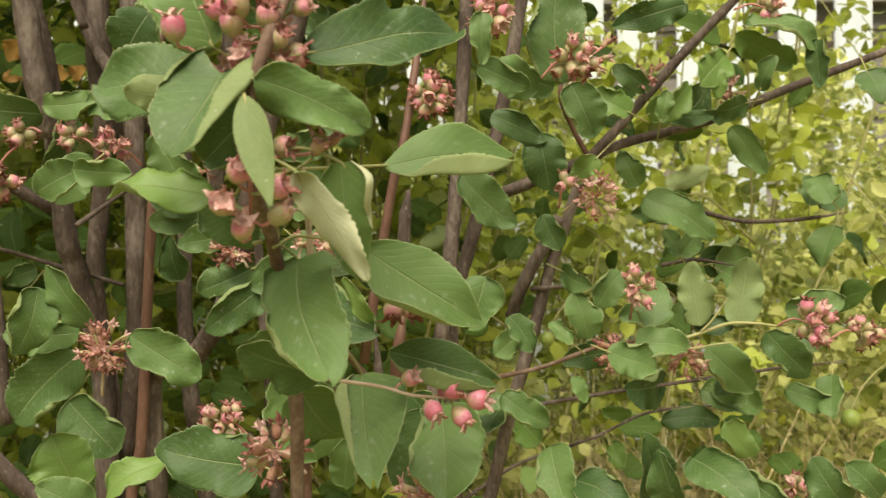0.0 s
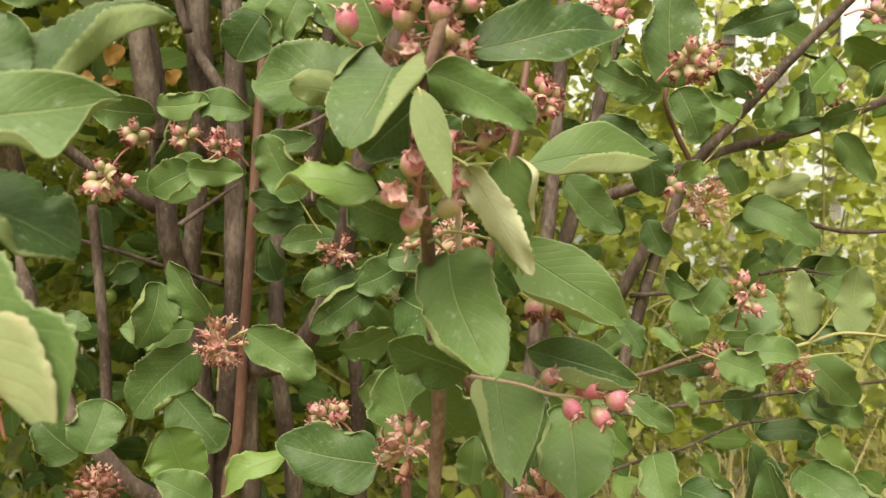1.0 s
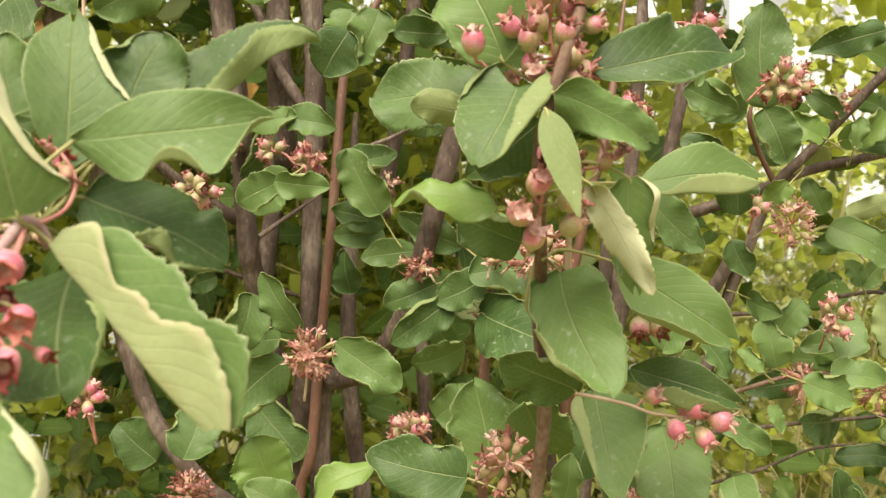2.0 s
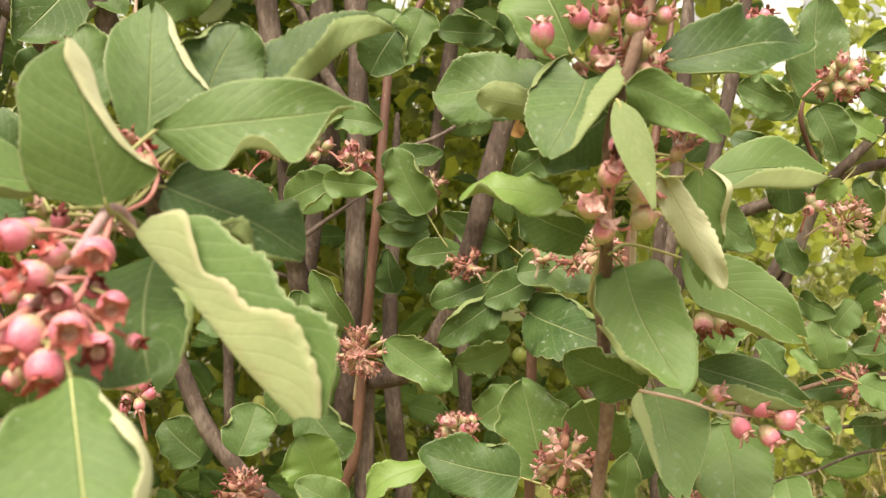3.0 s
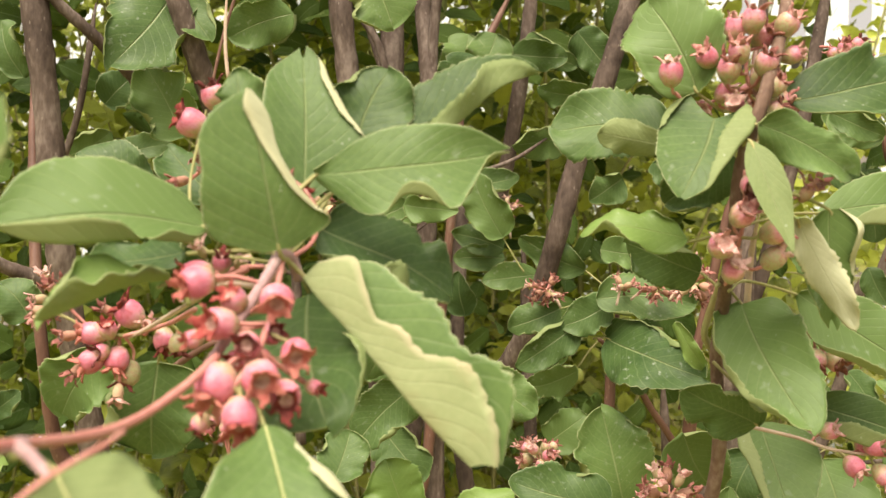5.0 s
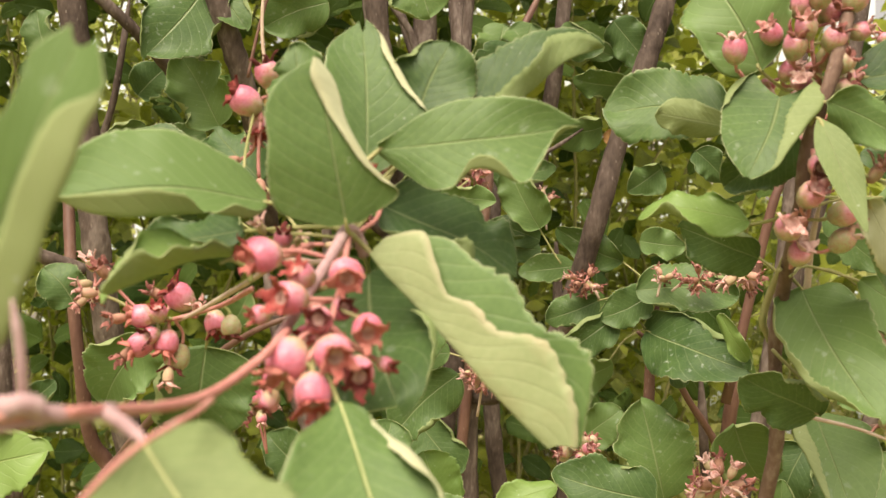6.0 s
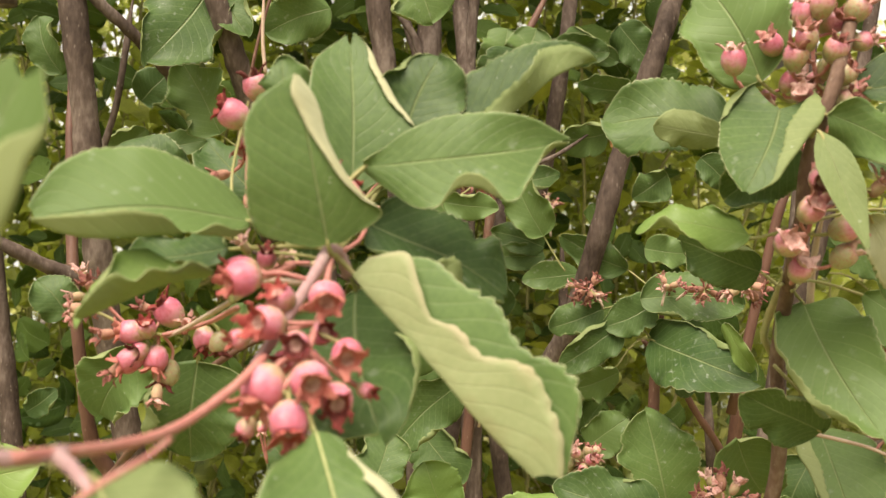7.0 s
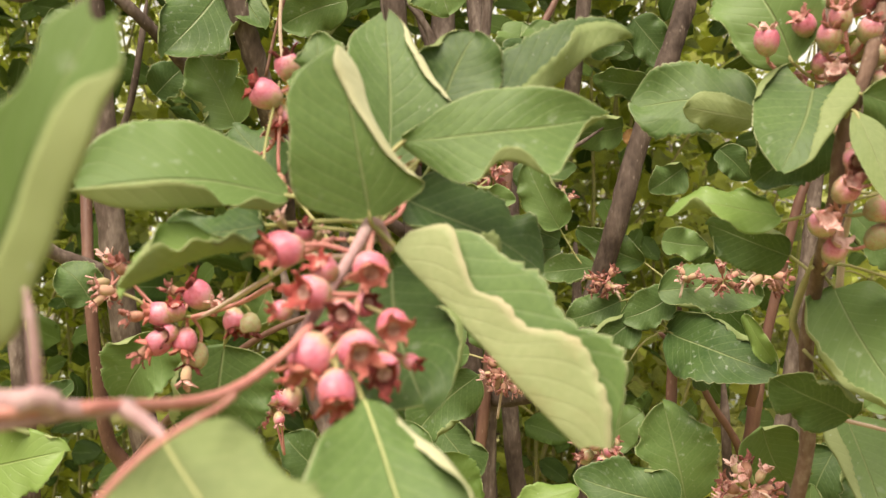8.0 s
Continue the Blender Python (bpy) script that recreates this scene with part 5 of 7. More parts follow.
leaf(shrub, (0.1242, 0.4947, 1.2181), (0.1653, 0.5092, 1.2208), (0.273, -0.856, 0.439), bend=0.07, fold=12.0, right=158.0, wave=0.02, shape=((0.02, 0.13, 0.2, 0.24, 0.25, 0.23, 0.18, 0.1, 0.02), (0.02, 0.16, 0.24, 0.32, 0.36, 0.36, 0.32, 0.2, 0.03), (1, 1), (1, 0.85, 0.62, 0.55, 0.52, 0.5, 0.5, 0.55, 0.7)), stalk=(0.0930, 0.4491, 1.2145))
leaf(shrub, (0.1975, 0.6614, 1.2646), (0.1762, 0.6691, 1.2787), (-0.459, -0.860, -0.222), 0.80)
leaf(shrub, (0.1648, 0.6307, 1.2728), (0.1884, 0.6340, 1.2630), (0.082, -0.988, -0.131), 0.55)
leaf(shrub, (0.1048, 0.5413, 1.1004), (0.1066, 0.5415, 1.1174), (-0.133, -0.991, 0.022), 0.80)
leaf(shrub, (0.0893, 0.5395, 1.1382), (0.1022, 0.5611, 1.1152), (0.331, -0.773, -0.541), 0.80)
leaf(shrub, (0.1399, 0.5652, 1.1226), (0.1271, 0.5639, 1.0933), (-0.210, -0.969, 0.134), 0.70)

# ---- leaves farther in ----
leaf(shrub, (0.0790, 0.6870, 1.0725), (0.0662, 0.6860, 1.1222), (0.007, -0.999, -0.047), 0.86, stalk=(0.0728, 0.7024, 1.0661))
leaf(shrub, (0.0663, 0.5855, 1.0970), (0.0259, 0.5851, 1.1050), (0.079, -0.932, 0.354), 0.68, bend=0.05, stalk=(0.0780, 0.5586, 1.0990))
leaf(shrub, (0.0251, 0.5931, 1.0990), (-0.0003, 0.5904, 1.0823), (-0.317, -0.734, 0.601), 0.50, young=True, bend=0.1)
leaf(shrub, (-0.0305, 0.6375, 1.0745), (-0.0408, 0.6363, 1.1003), (0.285, -0.956, 0.069), 1.10, young=True)
leaf(shrub, (-0.0134, 0.6091, 1.0715), (-0.0345, 0.6068, 1.0841), (0.245, -0.941, 0.235), 0.80)
leaf(shrub, (0.0017, 0.6205, 1.1498), (0.0308, 0.6238, 1.1295), (0.242, -0.950, 0.196), 0.62, bend=0.06, stalk=(-0.0087, 0.6195, 1.1383))
leaf(shrub, (-0.0148, 0.6187, 1.1543), (-0.0321, 0.6168, 1.1812), (-0.088, -0.988, -0.128), 0.58, right=60.0, stalk=(-0.0114, 0.6192, 1.1383))
leaf(shrub, (-0.0311, 0.6488, 1.1481), (-0.0647, 0.6487, 1.1484), (0.002, -0.994, 0.112), 0.58, stalk=(-0.0110, 0.6386, 1.1409))
leaf(shrub, (-0.0237, 0.6286, 1.1404), (-0.0531, 0.6278, 1.1110), (0.033, -0.999, -0.006), 0.66, bend=0.06, stalk=(-0.0108, 0.6286, 1.1422))
leaf(shrub, (-0.0563, 0.6977, 1.1054), (-0.0316, 0.6970, 1.0772), (0.256, -0.935, 0.247), 0.80)
leaf(shrub, (0.0433, 0.7054, 1.1750), (0.0157, 0.7025, 1.1636), (0.087, -0.995, 0.047), 0.66, stalk=(0.0570, 0.6968, 1.1780))
leaf(shrub, (0.0696, 0.6982, 1.1789), (0.0445, 0.6955, 1.1660), (0.073, -0.995, 0.064), 0.78, stalk=(0.0724, 0.6985, 1.1814))
leaf(shrub, (0.0519, 0.6963, 1.1661), (0.0214, 0.6931, 1.1437), (0.157, -0.985, -0.073), 0.60, stalk=(0.0681, 0.6981, 1.1611))
leaf(shrub, (0.0568, 0.7370, 1.1965), (0.0187, 0.7328, 1.2149), (-0.104, -0.901, -0.421), 0.50, stalk=(0.0724, 0.6985, 1.1783))
leaf(shrub, (0.0681, 0.7004, 1.1600), (0.1117, 0.6458, 1.1467), (-0.591, -0.603, 0.536), 0.56, stalk=(0.0613, 0.6995, 1.1592))
leaf(shrub, (0.0727, 0.7111, 1.1593), (0.0901, 0.7138, 1.1299), (0.521, -0.822, 0.231), 0.60)
leaf(shrub, (0.0622, 0.6911, 1.1816), (0.1130, 0.6875, 1.1804), (-0.062, -0.954, 0.294), 0.55)
leaf(shrub, (0.0984, 0.6436, 1.1732), (0.1139, 0.6460, 1.1489), (-0.304, -0.909, -0.284), 0.35, young=True)
leaf(shrub, (0.0559, 0.8176, 1.1280), (0.0193, 0.8137, 1.1164), (0.233, -0.863, -0.448), 0.74)
leaf(shrub, (-0.0408, 0.6861, 1.2305), (-0.0635, 0.6837, 1.2186), (0.161, -0.981, -0.107), 0.80, stalk=(-0.0292, 0.6873, 1.2385))
leaf(shrub, (-0.0423, 0.6758, 1.2297), (-0.0150, 0.6788, 1.2272), (0.083, -0.967, -0.240), 0.60)
leaf(shrub, (0.0087, 0.7237, 1.2145), (-0.0104, 0.7200, 1.2502), (0.072, -0.995, -0.064), 0.62, stalk=(0.0213, 0.7260, 1.1948))
leaf(shrub, (-0.0193, 0.7288, 1.2430), (0.0147, 0.7343, 1.2506), (0.118, -0.976, 0.186), 0.55)
leaf(shrub, (0.0089, 0.7418, 1.2025), (-0.0210, 0.7386, 1.2019), (0.108, -0.994, -0.022), 0.58)
leaf(shrub, (0.0295, 0.7340, 1.1933), (-0.0032, 0.7305, 1.1886), (0.107, -0.994, 0.000), 0.56)
leaf(shrub, (-0.0212, 0.7867, 1.3505), (-0.0315, 0.7858, 1.3167), (0.176, -0.984, -0.029), 0.90)
leaf(shrub, (-0.0027, 0.7891, 1.3510), (-0.0167, 0.7877, 1.3171), (0.169, -0.985, -0.031), 0.80)
leaf(shrub, (0.0063, 0.7913, 1.3381), (0.0427, 0.7953, 1.3365), (0.095, -0.966, -0.239), 0.62, stalk=(-0.0093, 0.7897, 1.3348))
leaf(shrub, (-0.1738, 0.6712, 1.3464), (-0.1916, 0.6385, 1.2984), (0.588, -0.753, 0.295), 0.78, bend=0.05)
leaf(shrub, (-0.1714, 0.6716, 1.3496), (-0.1503, 0.6654, 1.3175), (0.089, -0.966, 0.245), 0.66)
leaf(shrub, (-0.1665, 0.6736, 1.2648), (-0.1881, 0.6695, 1.3034), (0.071, -0.995, -0.066), 0.78, stalk=(-0.1547, 0.6756, 1.2583))
leaf(shrub, (-0.1149, 0.7014, 1.3413), (-0.1487, 0.6959, 1.3274), (0.261, -0.926, -0.272), 0.75)
leaf(shrub, (-0.0683, 0.6886, 1.3604), (-0.0537, 0.6914, 1.3297), (0.082, -0.995, -0.053), 1.30)
leaf(shrub, (-0.2661, 0.6768, 1.2991), (-0.2797, 0.6741, 1.3318), (-0.032, -0.995, -0.096), 0.66)
leaf(shrub, (0.0141, 0.8038, 1.3502), (0.0492, 0.8098, 1.3340), (0.051, -0.967, -0.251), 0.52)
leaf(shrub, (0.0497, 0.8096, 1.3575), (0.0744, 0.8141, 1.3284), (-0.062, -0.977, -0.204), 0.75)
leaf(shrub, (0.0593, 0.7916, 1.3092), (0.0271, 0.7862, 1.3137), (0.050, -0.798, -0.600), 0.70)
leaf(shrub, (0.0438, 0.7792, 1.2820), (0.0124, 0.7741, 1.2758), (0.236, -0.827, -0.510), 0.80)
leaf(shrub, (0.0773, 0.7346, 1.2514), (0.0585, 0.7316, 1.2379), (0.357, -0.883, -0.306), 0.90)
leaf(shrub, (-0.0209, 0.8006, 1.1632), (-0.0253, 0.7994, 1.1930), (-0.548, -0.828, -0.114), 0.90)
leaf(shrub, (0.0894, 0.6757, 1.2544), (0.1039, 0.6783, 1.2405), (-0.020, -0.979, -0.203), 0.80)
leaf(shrub, (0.0646, 0.7127, 1.2086), (0.0892, 0.7169, 1.2062), (0.161, -0.986, -0.042), 0.70)
leaf(shrub, (-0.2601, 0.7590, 1.2982), (-0.2422, 0.7617, 1.3174), (0.391, -0.889, -0.240), 1.00)
leaf(shrub, (-0.2277, 0.7142, 1.2559), (-0.1976, 0.7191, 1.2670), (0.110, -0.985, 0.132), 0.60)
leaf(shrub, (-0.2813, 0.7559, 1.2640), (-0.2559, 0.7599, 1.2797), (0.294, -0.925, -0.240), 0.80)
leaf(shrub, (0.0366, 0.8113, 1.0790), (0.0619, 0.8152, 1.0984), (0.004, -0.981, 0.194), 0.90)
leaf(shrub, (0.1301, 0.6235, 1.1190), (0.1428, 0.6258, 1.1019), (0.012, -0.992, -0.127), 0.90)
leaf(shrub, (-0.0369, 0.6153, 1.1728), (-0.0465, 0.6141, 1.1438), (0.391, -0.916, -0.091), 0.70)
leaf(shrub, (-0.2690, 0.6587, 1.1088), (-0.2525, 0.6613, 1.1217), (0.237, -0.965, -0.112), 0.70)
leaf(shrub, (-0.0674, 0.7016, 1.2610), (-0.1063, 0.7017, 1.2660), (-0.055, -0.910, -0.412), 0.55)
leaf(shrub, (-0.0659, 0.7018, 1.2656), (-0.0378, 0.7019, 1.2685), (-0.006, -0.996, 0.091), 0.62)
leaf(shrub, (-0.0425, 0.7018, 1.2670), (-0.0161, 0.7017, 1.2621), (0.029, -0.983, 0.179), 0.75)
leaf(shrub, (-0.0585, 0.7217, 1.2634), (-0.0733, 0.7211, 1.2376), (0.665, -0.652, -0.364), 0.60)
leaf(shrub, (-0.0427, 0.7011, 1.2390), (-0.0600, 0.7005, 1.2143), (0.250, -0.957, -0.149), 0.80)
leaf(shrub, (-0.0079, 0.7031, 1.3165), (-0.0221, 0.7025, 1.2917), (0.282, -0.950, -0.137), 1.10)
leaf(shrub, (0.0083, 0.7404, 1.2083), (-0.0219, 0.7406, 1.2169), (0.004, -0.999, 0.035), 0.60)
leaf(shrub, (-0.1181, 0.6987, 1.1494), (-0.1042, 0.6986, 1.1431), (0.234, -0.812, 0.535), 0.80)
leaf(shrub, (-0.1120, 0.7994, 1.1730), (-0.1307, 0.7992, 1.1657), (0.045, -0.995, -0.088), 0.80)
leaf(shrub, (-0.1433, 0.7763, 1.0533), (-0.1684, 0.7768, 1.0751), (0.054, -0.995, 0.087), 1.00)
leaf(shrub, (0.2078, 0.6520, 1.2666), (0.2065, 0.6534, 1.3183), (-0.208, -0.978, 0.020), 0.62, bend=0.05)
leaf(shrub, (0.2120, 0.7022, 1.2718), (0.1822, 0.7025, 1.2832), (-0.168, -0.893, -0.417), 0.58)
leaf(shrub, (0.2861, 0.7034, 1.3172), (0.2477, 0.7031, 1.3057), (0.045, -0.992, -0.121), 0.46)
leaf(shrub, (0.2213, 0.7023, 1.2742), (0.2335, 0.7015, 1.2455), (-0.238, -0.968, -0.077), 0.80)
leaf(shrub, (0.2024, 0.7015, 1.2470), (0.2084, 0.7008, 1.2177), (-0.190, -0.982, -0.014), 0.85)
leaf(shrub, (0.1767, 0.7018, 1.2575), (0.2061, 0.7015, 1.2432), (0.035, -0.995, 0.095), 0.50)
leaf(shrub, (0.1593, 0.7009, 1.2250), (0.1871, 0.7003, 1.1983), (0.038, -0.997, 0.064), 0.60)
leaf(shrub, (0.1646, 0.6026, 1.2915), (0.1644, 0.6020, 1.2691), (0.224, -0.974, 0.023), 0.50)
leaf(shrub, (0.3271, 0.7183, 1.3134), (0.3655, 0.7165, 1.2950), (0.186, -0.862, 0.472), 0.42)
leaf(shrub, (0.3656, 0.7167, 1.2998), (0.3674, 0.7158, 1.2739), (-0.707, -0.707, -0.025), 0.55)
leaf(shrub, (0.3224, 0.7283, 1.3059), (0.3592, 0.7366, 1.2905), (-0.023, -0.854, -0.520), 0.50, young=True)
leaf(shrub, (0.3123, 0.7372, 1.2594), (0.2830, 0.7380, 1.2566), (-0.038, -0.995, 0.094), 0.42)
leaf(shrub, (0.3258, 0.7466, 1.2535), (0.3458, 0.7451, 1.2268), (-0.283, -0.946, -0.160), 0.52)
leaf(shrub, (0.2697, 0.7189, 1.2724), (0.2506, 0.7200, 1.2856), (-0.181, -0.966, -0.186), 0.60)
leaf(shrub, (0.2697, 0.7473, 1.2186), (0.2598, 0.7482, 1.2392), (-0.228, -0.972, -0.064), 0.70)
leaf(shrub, (0.3008, 0.7964, 1.2199), (0.3290, 0.7958, 1.2306), (0.042, 0.998, -0.057), 0.50)
leaf(shrub, (0.2730, 0.7470, 1.2117), (0.3136, 0.7449, 1.1870), (0.066, -0.979, 0.192), 0.50)
leaf(shrub, (0.2901, 0.6941, 1.1392), (0.2870, 0.6953, 1.1734), (0.037, 0.960, 0.280), 0.62)
leaf(shrub, (0.3103, 0.6934, 1.1388), (0.3162, 0.6944, 1.1748), (0.398, 0.880, 0.260), 0.62)
leaf(shrub, (0.3267, 0.6928, 1.1354), (0.3480, 0.6914, 1.1126), (-0.169, -0.981, -0.099), 0.66)
leaf(shrub, (0.3362, 0.6928, 1.1464), (0.3687, 0.6920, 1.1527), (-0.059, -0.983, 0.172), 0.55)
leaf(shrub, (0.2284, 0.6959, 1.1334), (0.2214, 0.6970, 1.1590), (-0.153, -0.988, -0.002), 0.75)
leaf(shrub, (0.2508, 0.7149, 1.1239), (0.2184, 0.7158, 1.1180), (-0.058, -0.983, 0.174), 0.50)
leaf(shrub, (0.3090, 0.7430, 1.1204), (0.3358, 0.7413, 1.0943), (-0.115, -0.992, -0.054), 0.70)
leaf(shrub, (0.3145, 0.7718, 1.0891), (0.3503, 0.7703, 1.0758), (0.135, -0.874, 0.468), 0.60)
leaf(shrub, (0.2942, 0.7918, 1.0652), (0.3308, 0.7906, 1.0646), (-0.021, -0.887, 0.461), 0.46)
leaf(shrub, (0.2101, 0.6461, 1.1211), (0.2163, 0.6455, 1.1087), (0.371, -0.900, 0.228), 0.70)
leaf(shrub, (0.1668, 0.5577, 1.1306), (0.1838, 0.5568, 1.1187), (0.122, -0.961, 0.249), 0.62)
leaf(shrub, (0.2065, 0.6948, 1.0747), (0.2119, 0.6737, 1.0452), (-0.448, -0.764, 0.465), 0.66)
leaf(shrub, (0.2166, 0.6741, 1.0615), (0.2386, 0.6530, 1.0511), (-0.341, -0.678, 0.652), 0.70)
leaf(shrub, (0.2628, 0.7018, 1.0363), (0.2553, 0.6834, 1.0800), (0.246, -0.907, -0.341), 0.50, left=60.0)
leaf(shrub, (0.2772, 0.6912, 1.0330), (0.2610, 0.6730, 1.0742), (-0.361, -0.792, -0.492), 0.45, right=70.0)
leaf(shrub, (0.2841, 0.6921, 1.0671), (0.3053, 0.6609, 1.0512), (-0.473, -0.634, 0.612), 0.60)
leaf(shrub, (0.3380, 0.6894, 1.0382), (0.3142, 0.7107, 1.0533), (-0.645, -0.762, 0.059), 0.55)
leaf(shrub, (0.3690, 0.6884, 1.0377), (0.3509, 0.6898, 1.0644), (-0.193, -0.978, -0.079), 0.70)
leaf(shrub, (0.3878, 0.6880, 1.0435), (0.3695, 0.6892, 1.0625), (-0.013, -0.999, 0.050), 0.70)
leaf(shrub, (0.1685, 0.6490, 1.1717), (0.1596, 0.6485, 1.1466), (-0.084, -0.995, 0.049), 0.90)
leaf(shrub, (0.1793, 0.6480, 1.1519), (0.1902, 0.6472, 1.1349), (0.242, -0.948, 0.204), 0.70)
leaf(shrub, (0.2585, 0.7461, 1.1674), (0.2445, 0.7459, 1.1472), (-0.175, -0.976, 0.130), 0.80)
leaf(shrub, (0.2855, 0.7445, 1.1464), (0.2580, 0.7452, 1.1401), (-0.059, -0.987, 0.146), 0.60)
leaf(shrub, (0.3767, 0.7897, 1.0843), (0.4100, 0.7883, 1.0725), (-0.023, -0.998, 0.057), 0.50)
leaf(shrub, (0.3022, 0.7758, 1.2047), (0.2732, 0.7767, 1.2016), (-0.031, -0.999, 0.019), 0.60)
leaf(shrub, (0.2042, 0.6989, 1.2022), (0.2131, 0.6980, 1.1834), (-0.135, -0.991, -0.018), 0.80)
leaf(shrub, (0.2350, 0.6992, 1.2333), (0.2227, 0.7044, 1.2208), (-0.274, -0.953, -0.128), 0.79, young=True, stalk=(0.2480, 0.7368, 1.2410))
leaf(shrub, (0.3340, 0.7379, 1.2669), (0.3130, 0.7417, 1.2618), (-0.005, -0.810, -0.586), 0.80, stalk=(0.3471, 0.7528, 1.2706))
leaf(shrub, (0.2607, 0.6788, 1.1404), (0.2595, 0.7014, 1.1613), (-0.137, -0.677, 0.723), 0.77, stalk=(0.2670, 0.6946, 1.1318))
leaf(shrub, (0.3210, 0.7705, 1.0925), (0.3389, 0.7566, 1.0852), (-0.610, -0.793, 0.014), 0.65, stalk=(0.3203, 0.7917, 1.0919))
leaf(shrub, (0.2868, 0.8414, 1.0597), (0.2693, 0.8532, 1.0597), (-0.510, -0.756, -0.410), 0.71, young=True, stalk=(0.2955, 0.8406, 1.0587))
leaf(shrub, (0.3055, 0.7840, 1.1744), (0.3223, 0.7896, 1.1918), (0.323, -0.946, -0.008), 0.72, stalk=(0.3033, 0.7947, 1.1677))
leaf(shrub, (0.4105, 0.8283, 1.2058), (0.4188, 0.8432, 1.2246), (0.201, -0.809, 0.553), 0.83, stalk=(0.4120, 0.8335, 1.1971))
leaf(shrub, (0.1875, 0.7388, 1.0900), (0.1730, 0.7206, 1.0781), (-0.133, -0.467, 0.874), 0.81, stalk=(0.1930, 0.7459, 1.0944))
leaf(shrub, (0.3036, 0.7042, 1.2821), (0.3041, 0.7043, 1.2656), (-0.158, -0.987, -0.013), 0.68, young=True, stalk=(0.3111, 0.7271, 1.2930))
leaf(shrub, (0.4030, 0.7322, 1.2840), (0.4054, 0.7183, 1.2632), (-0.237, -0.820, 0.521), 0.84, stalk=(0.4155, 0.7639, 1.2960))
leaf(shrub, (0.2483, 0.6723, 1.1330), (0.2758, 0.6754, 1.1297), (0.151, -0.877, 0.456), 0.68, stalk=(0.2470, 0.6952, 1.1305))
leaf(shrub, (0.3346, 0.7606, 1.0972), (0.3152, 0.7459, 1.0910), (0.261, -0.649, 0.714), 0.56, stalk=(0.3545, 0.7964, 1.0951))
leaf(shrub, (0.3501, 0.8294, 1.0543), (0.3682, 0.8328, 1.0285), (0.284, -0.956, 0.072), 0.73, young=True, stalk=(0.3505, 0.8451, 1.0582))
leaf(shrub, (0.3010, 0.7699, 1.1755), (0.2918, 0.7721, 1.1907), (-0.079, -0.992, 0.093), 0.66, stalk=(0.3126, 0.7944, 1.1675))
leaf(shrub, (0.4247, 0.8423, 1.2036), (0.4453, 0.8586, 1.2164), (0.326, -0.802, 0.500), 0.85, stalk=(0.4147, 0.8341, 1.1974))
leaf(shrub, (0.1836, 0.7163, 1.0986), (0.1675, 0.7188, 1.0909), (-0.350, -0.805, 0.480), 0.79, stalk=(0.1934, 0.7459, 1.0958))
leaf(shrub, (0.2540, 0.6997, 1.2573), (0.2361, 0.7060, 1.2690), (-0.196, -0.956, 0.218), 0.77, young=True, stalk=(0.2685, 0.7329, 1.2575))
leaf(shrub, (0.3316, 0.7151, 1.2707), (0.3374, 0.7071, 1.2891), (-0.710, -0.700, -0.075), 0.58, stalk=(0.3427, 0.7521, 1.2689))
leaf(shrub, (0.2164, 0.6774, 1.1334), (0.2046, 0.6833, 1.1437), (0.185, -0.750, 0.635), 0.58, stalk=(0.2253, 0.6987, 1.1258))
leaf(shrub, (0.3895, 0.7766, 1.1107), (0.3882, 0.7856, 1.1280), (-0.245, -0.868, 0.432), 0.77, stalk=(0.4042, 0.8043, 1.0982))
leaf(shrub, (0.2133, 0.8024, 1.0332), (0.2053, 0.7805, 1.0230), (-0.004, -0.421, 0.907), 0.67, young=True, stalk=(0.2191, 0.8262, 1.0349))
leaf(shrub, (0.3331, 0.8008, 1.1680), (0.3627, 0.8197, 1.1700), (0.539, -0.842, -0.025), 0.70, stalk=(0.3227, 0.7940, 1.1673))
leaf(shrub, (0.4191, 0.8093, 1.1918), (0.4094, 0.8059, 1.1656), (-0.717, -0.606, 0.344), 0.84, stalk=(0.4357, 0.8393, 1.1999))
leaf(shrub, (0.2003, 0.7528, 1.1313), (0.1812, 0.7447, 1.1191), (0.295, -0.941, 0.164), 0.76, stalk=(0.2057, 0.7468, 1.1364))
leaf(shrub, (0.3105, 0.7096, 1.2906), (0.2930, 0.7011, 1.2726), (0.343, -0.933, 0.108), 0.80, young=True, stalk=(0.3207, 0.7251, 1.2988))
leaf(shrub, (0.2897, 0.7443, 1.2559), (0.3146, 0.7561, 1.2803), (0.553, -0.816, -0.167), 0.80, stalk=(0.2849, 0.7453, 1.2505))
leaf(shrub, (0.3098, 0.6979, 1.1379), (0.2900, 0.7029, 1.1382), (-0.167, -0.702, 0.693), 0.66, stalk=(0.3151, 0.6933, 1.1381))
leaf(shrub, (0.4109, 0.7961, 1.0920), (0.4017, 0.7766, 1.0682), (-0.634, -0.459, 0.622), 0.66, stalk=(0.4157, 0.8064, 1.0986))
leaf(shrub, (0.2208, 0.8370, 1.0412), (0.2077, 0.8602, 1.0602), (-0.735, -0.627, 0.258), 0.79, young=True, stalk=(0.2243, 0.8271, 1.0363))
leaf(shrub, (0.3374, 0.7968, 1.1626), (0.3494, 0.7744, 1.1517), (-0.334, -0.550, 0.766), 0.83, stalk=(0.3293, 0.7938, 1.1672))
leaf(shrub, (0.4161, 0.8028, 1.2071), (0.4146, 0.8257, 1.2248), (-0.469, -0.560, 0.683), 0.81, stalk=(0.4388, 0.8400, 1.2002))
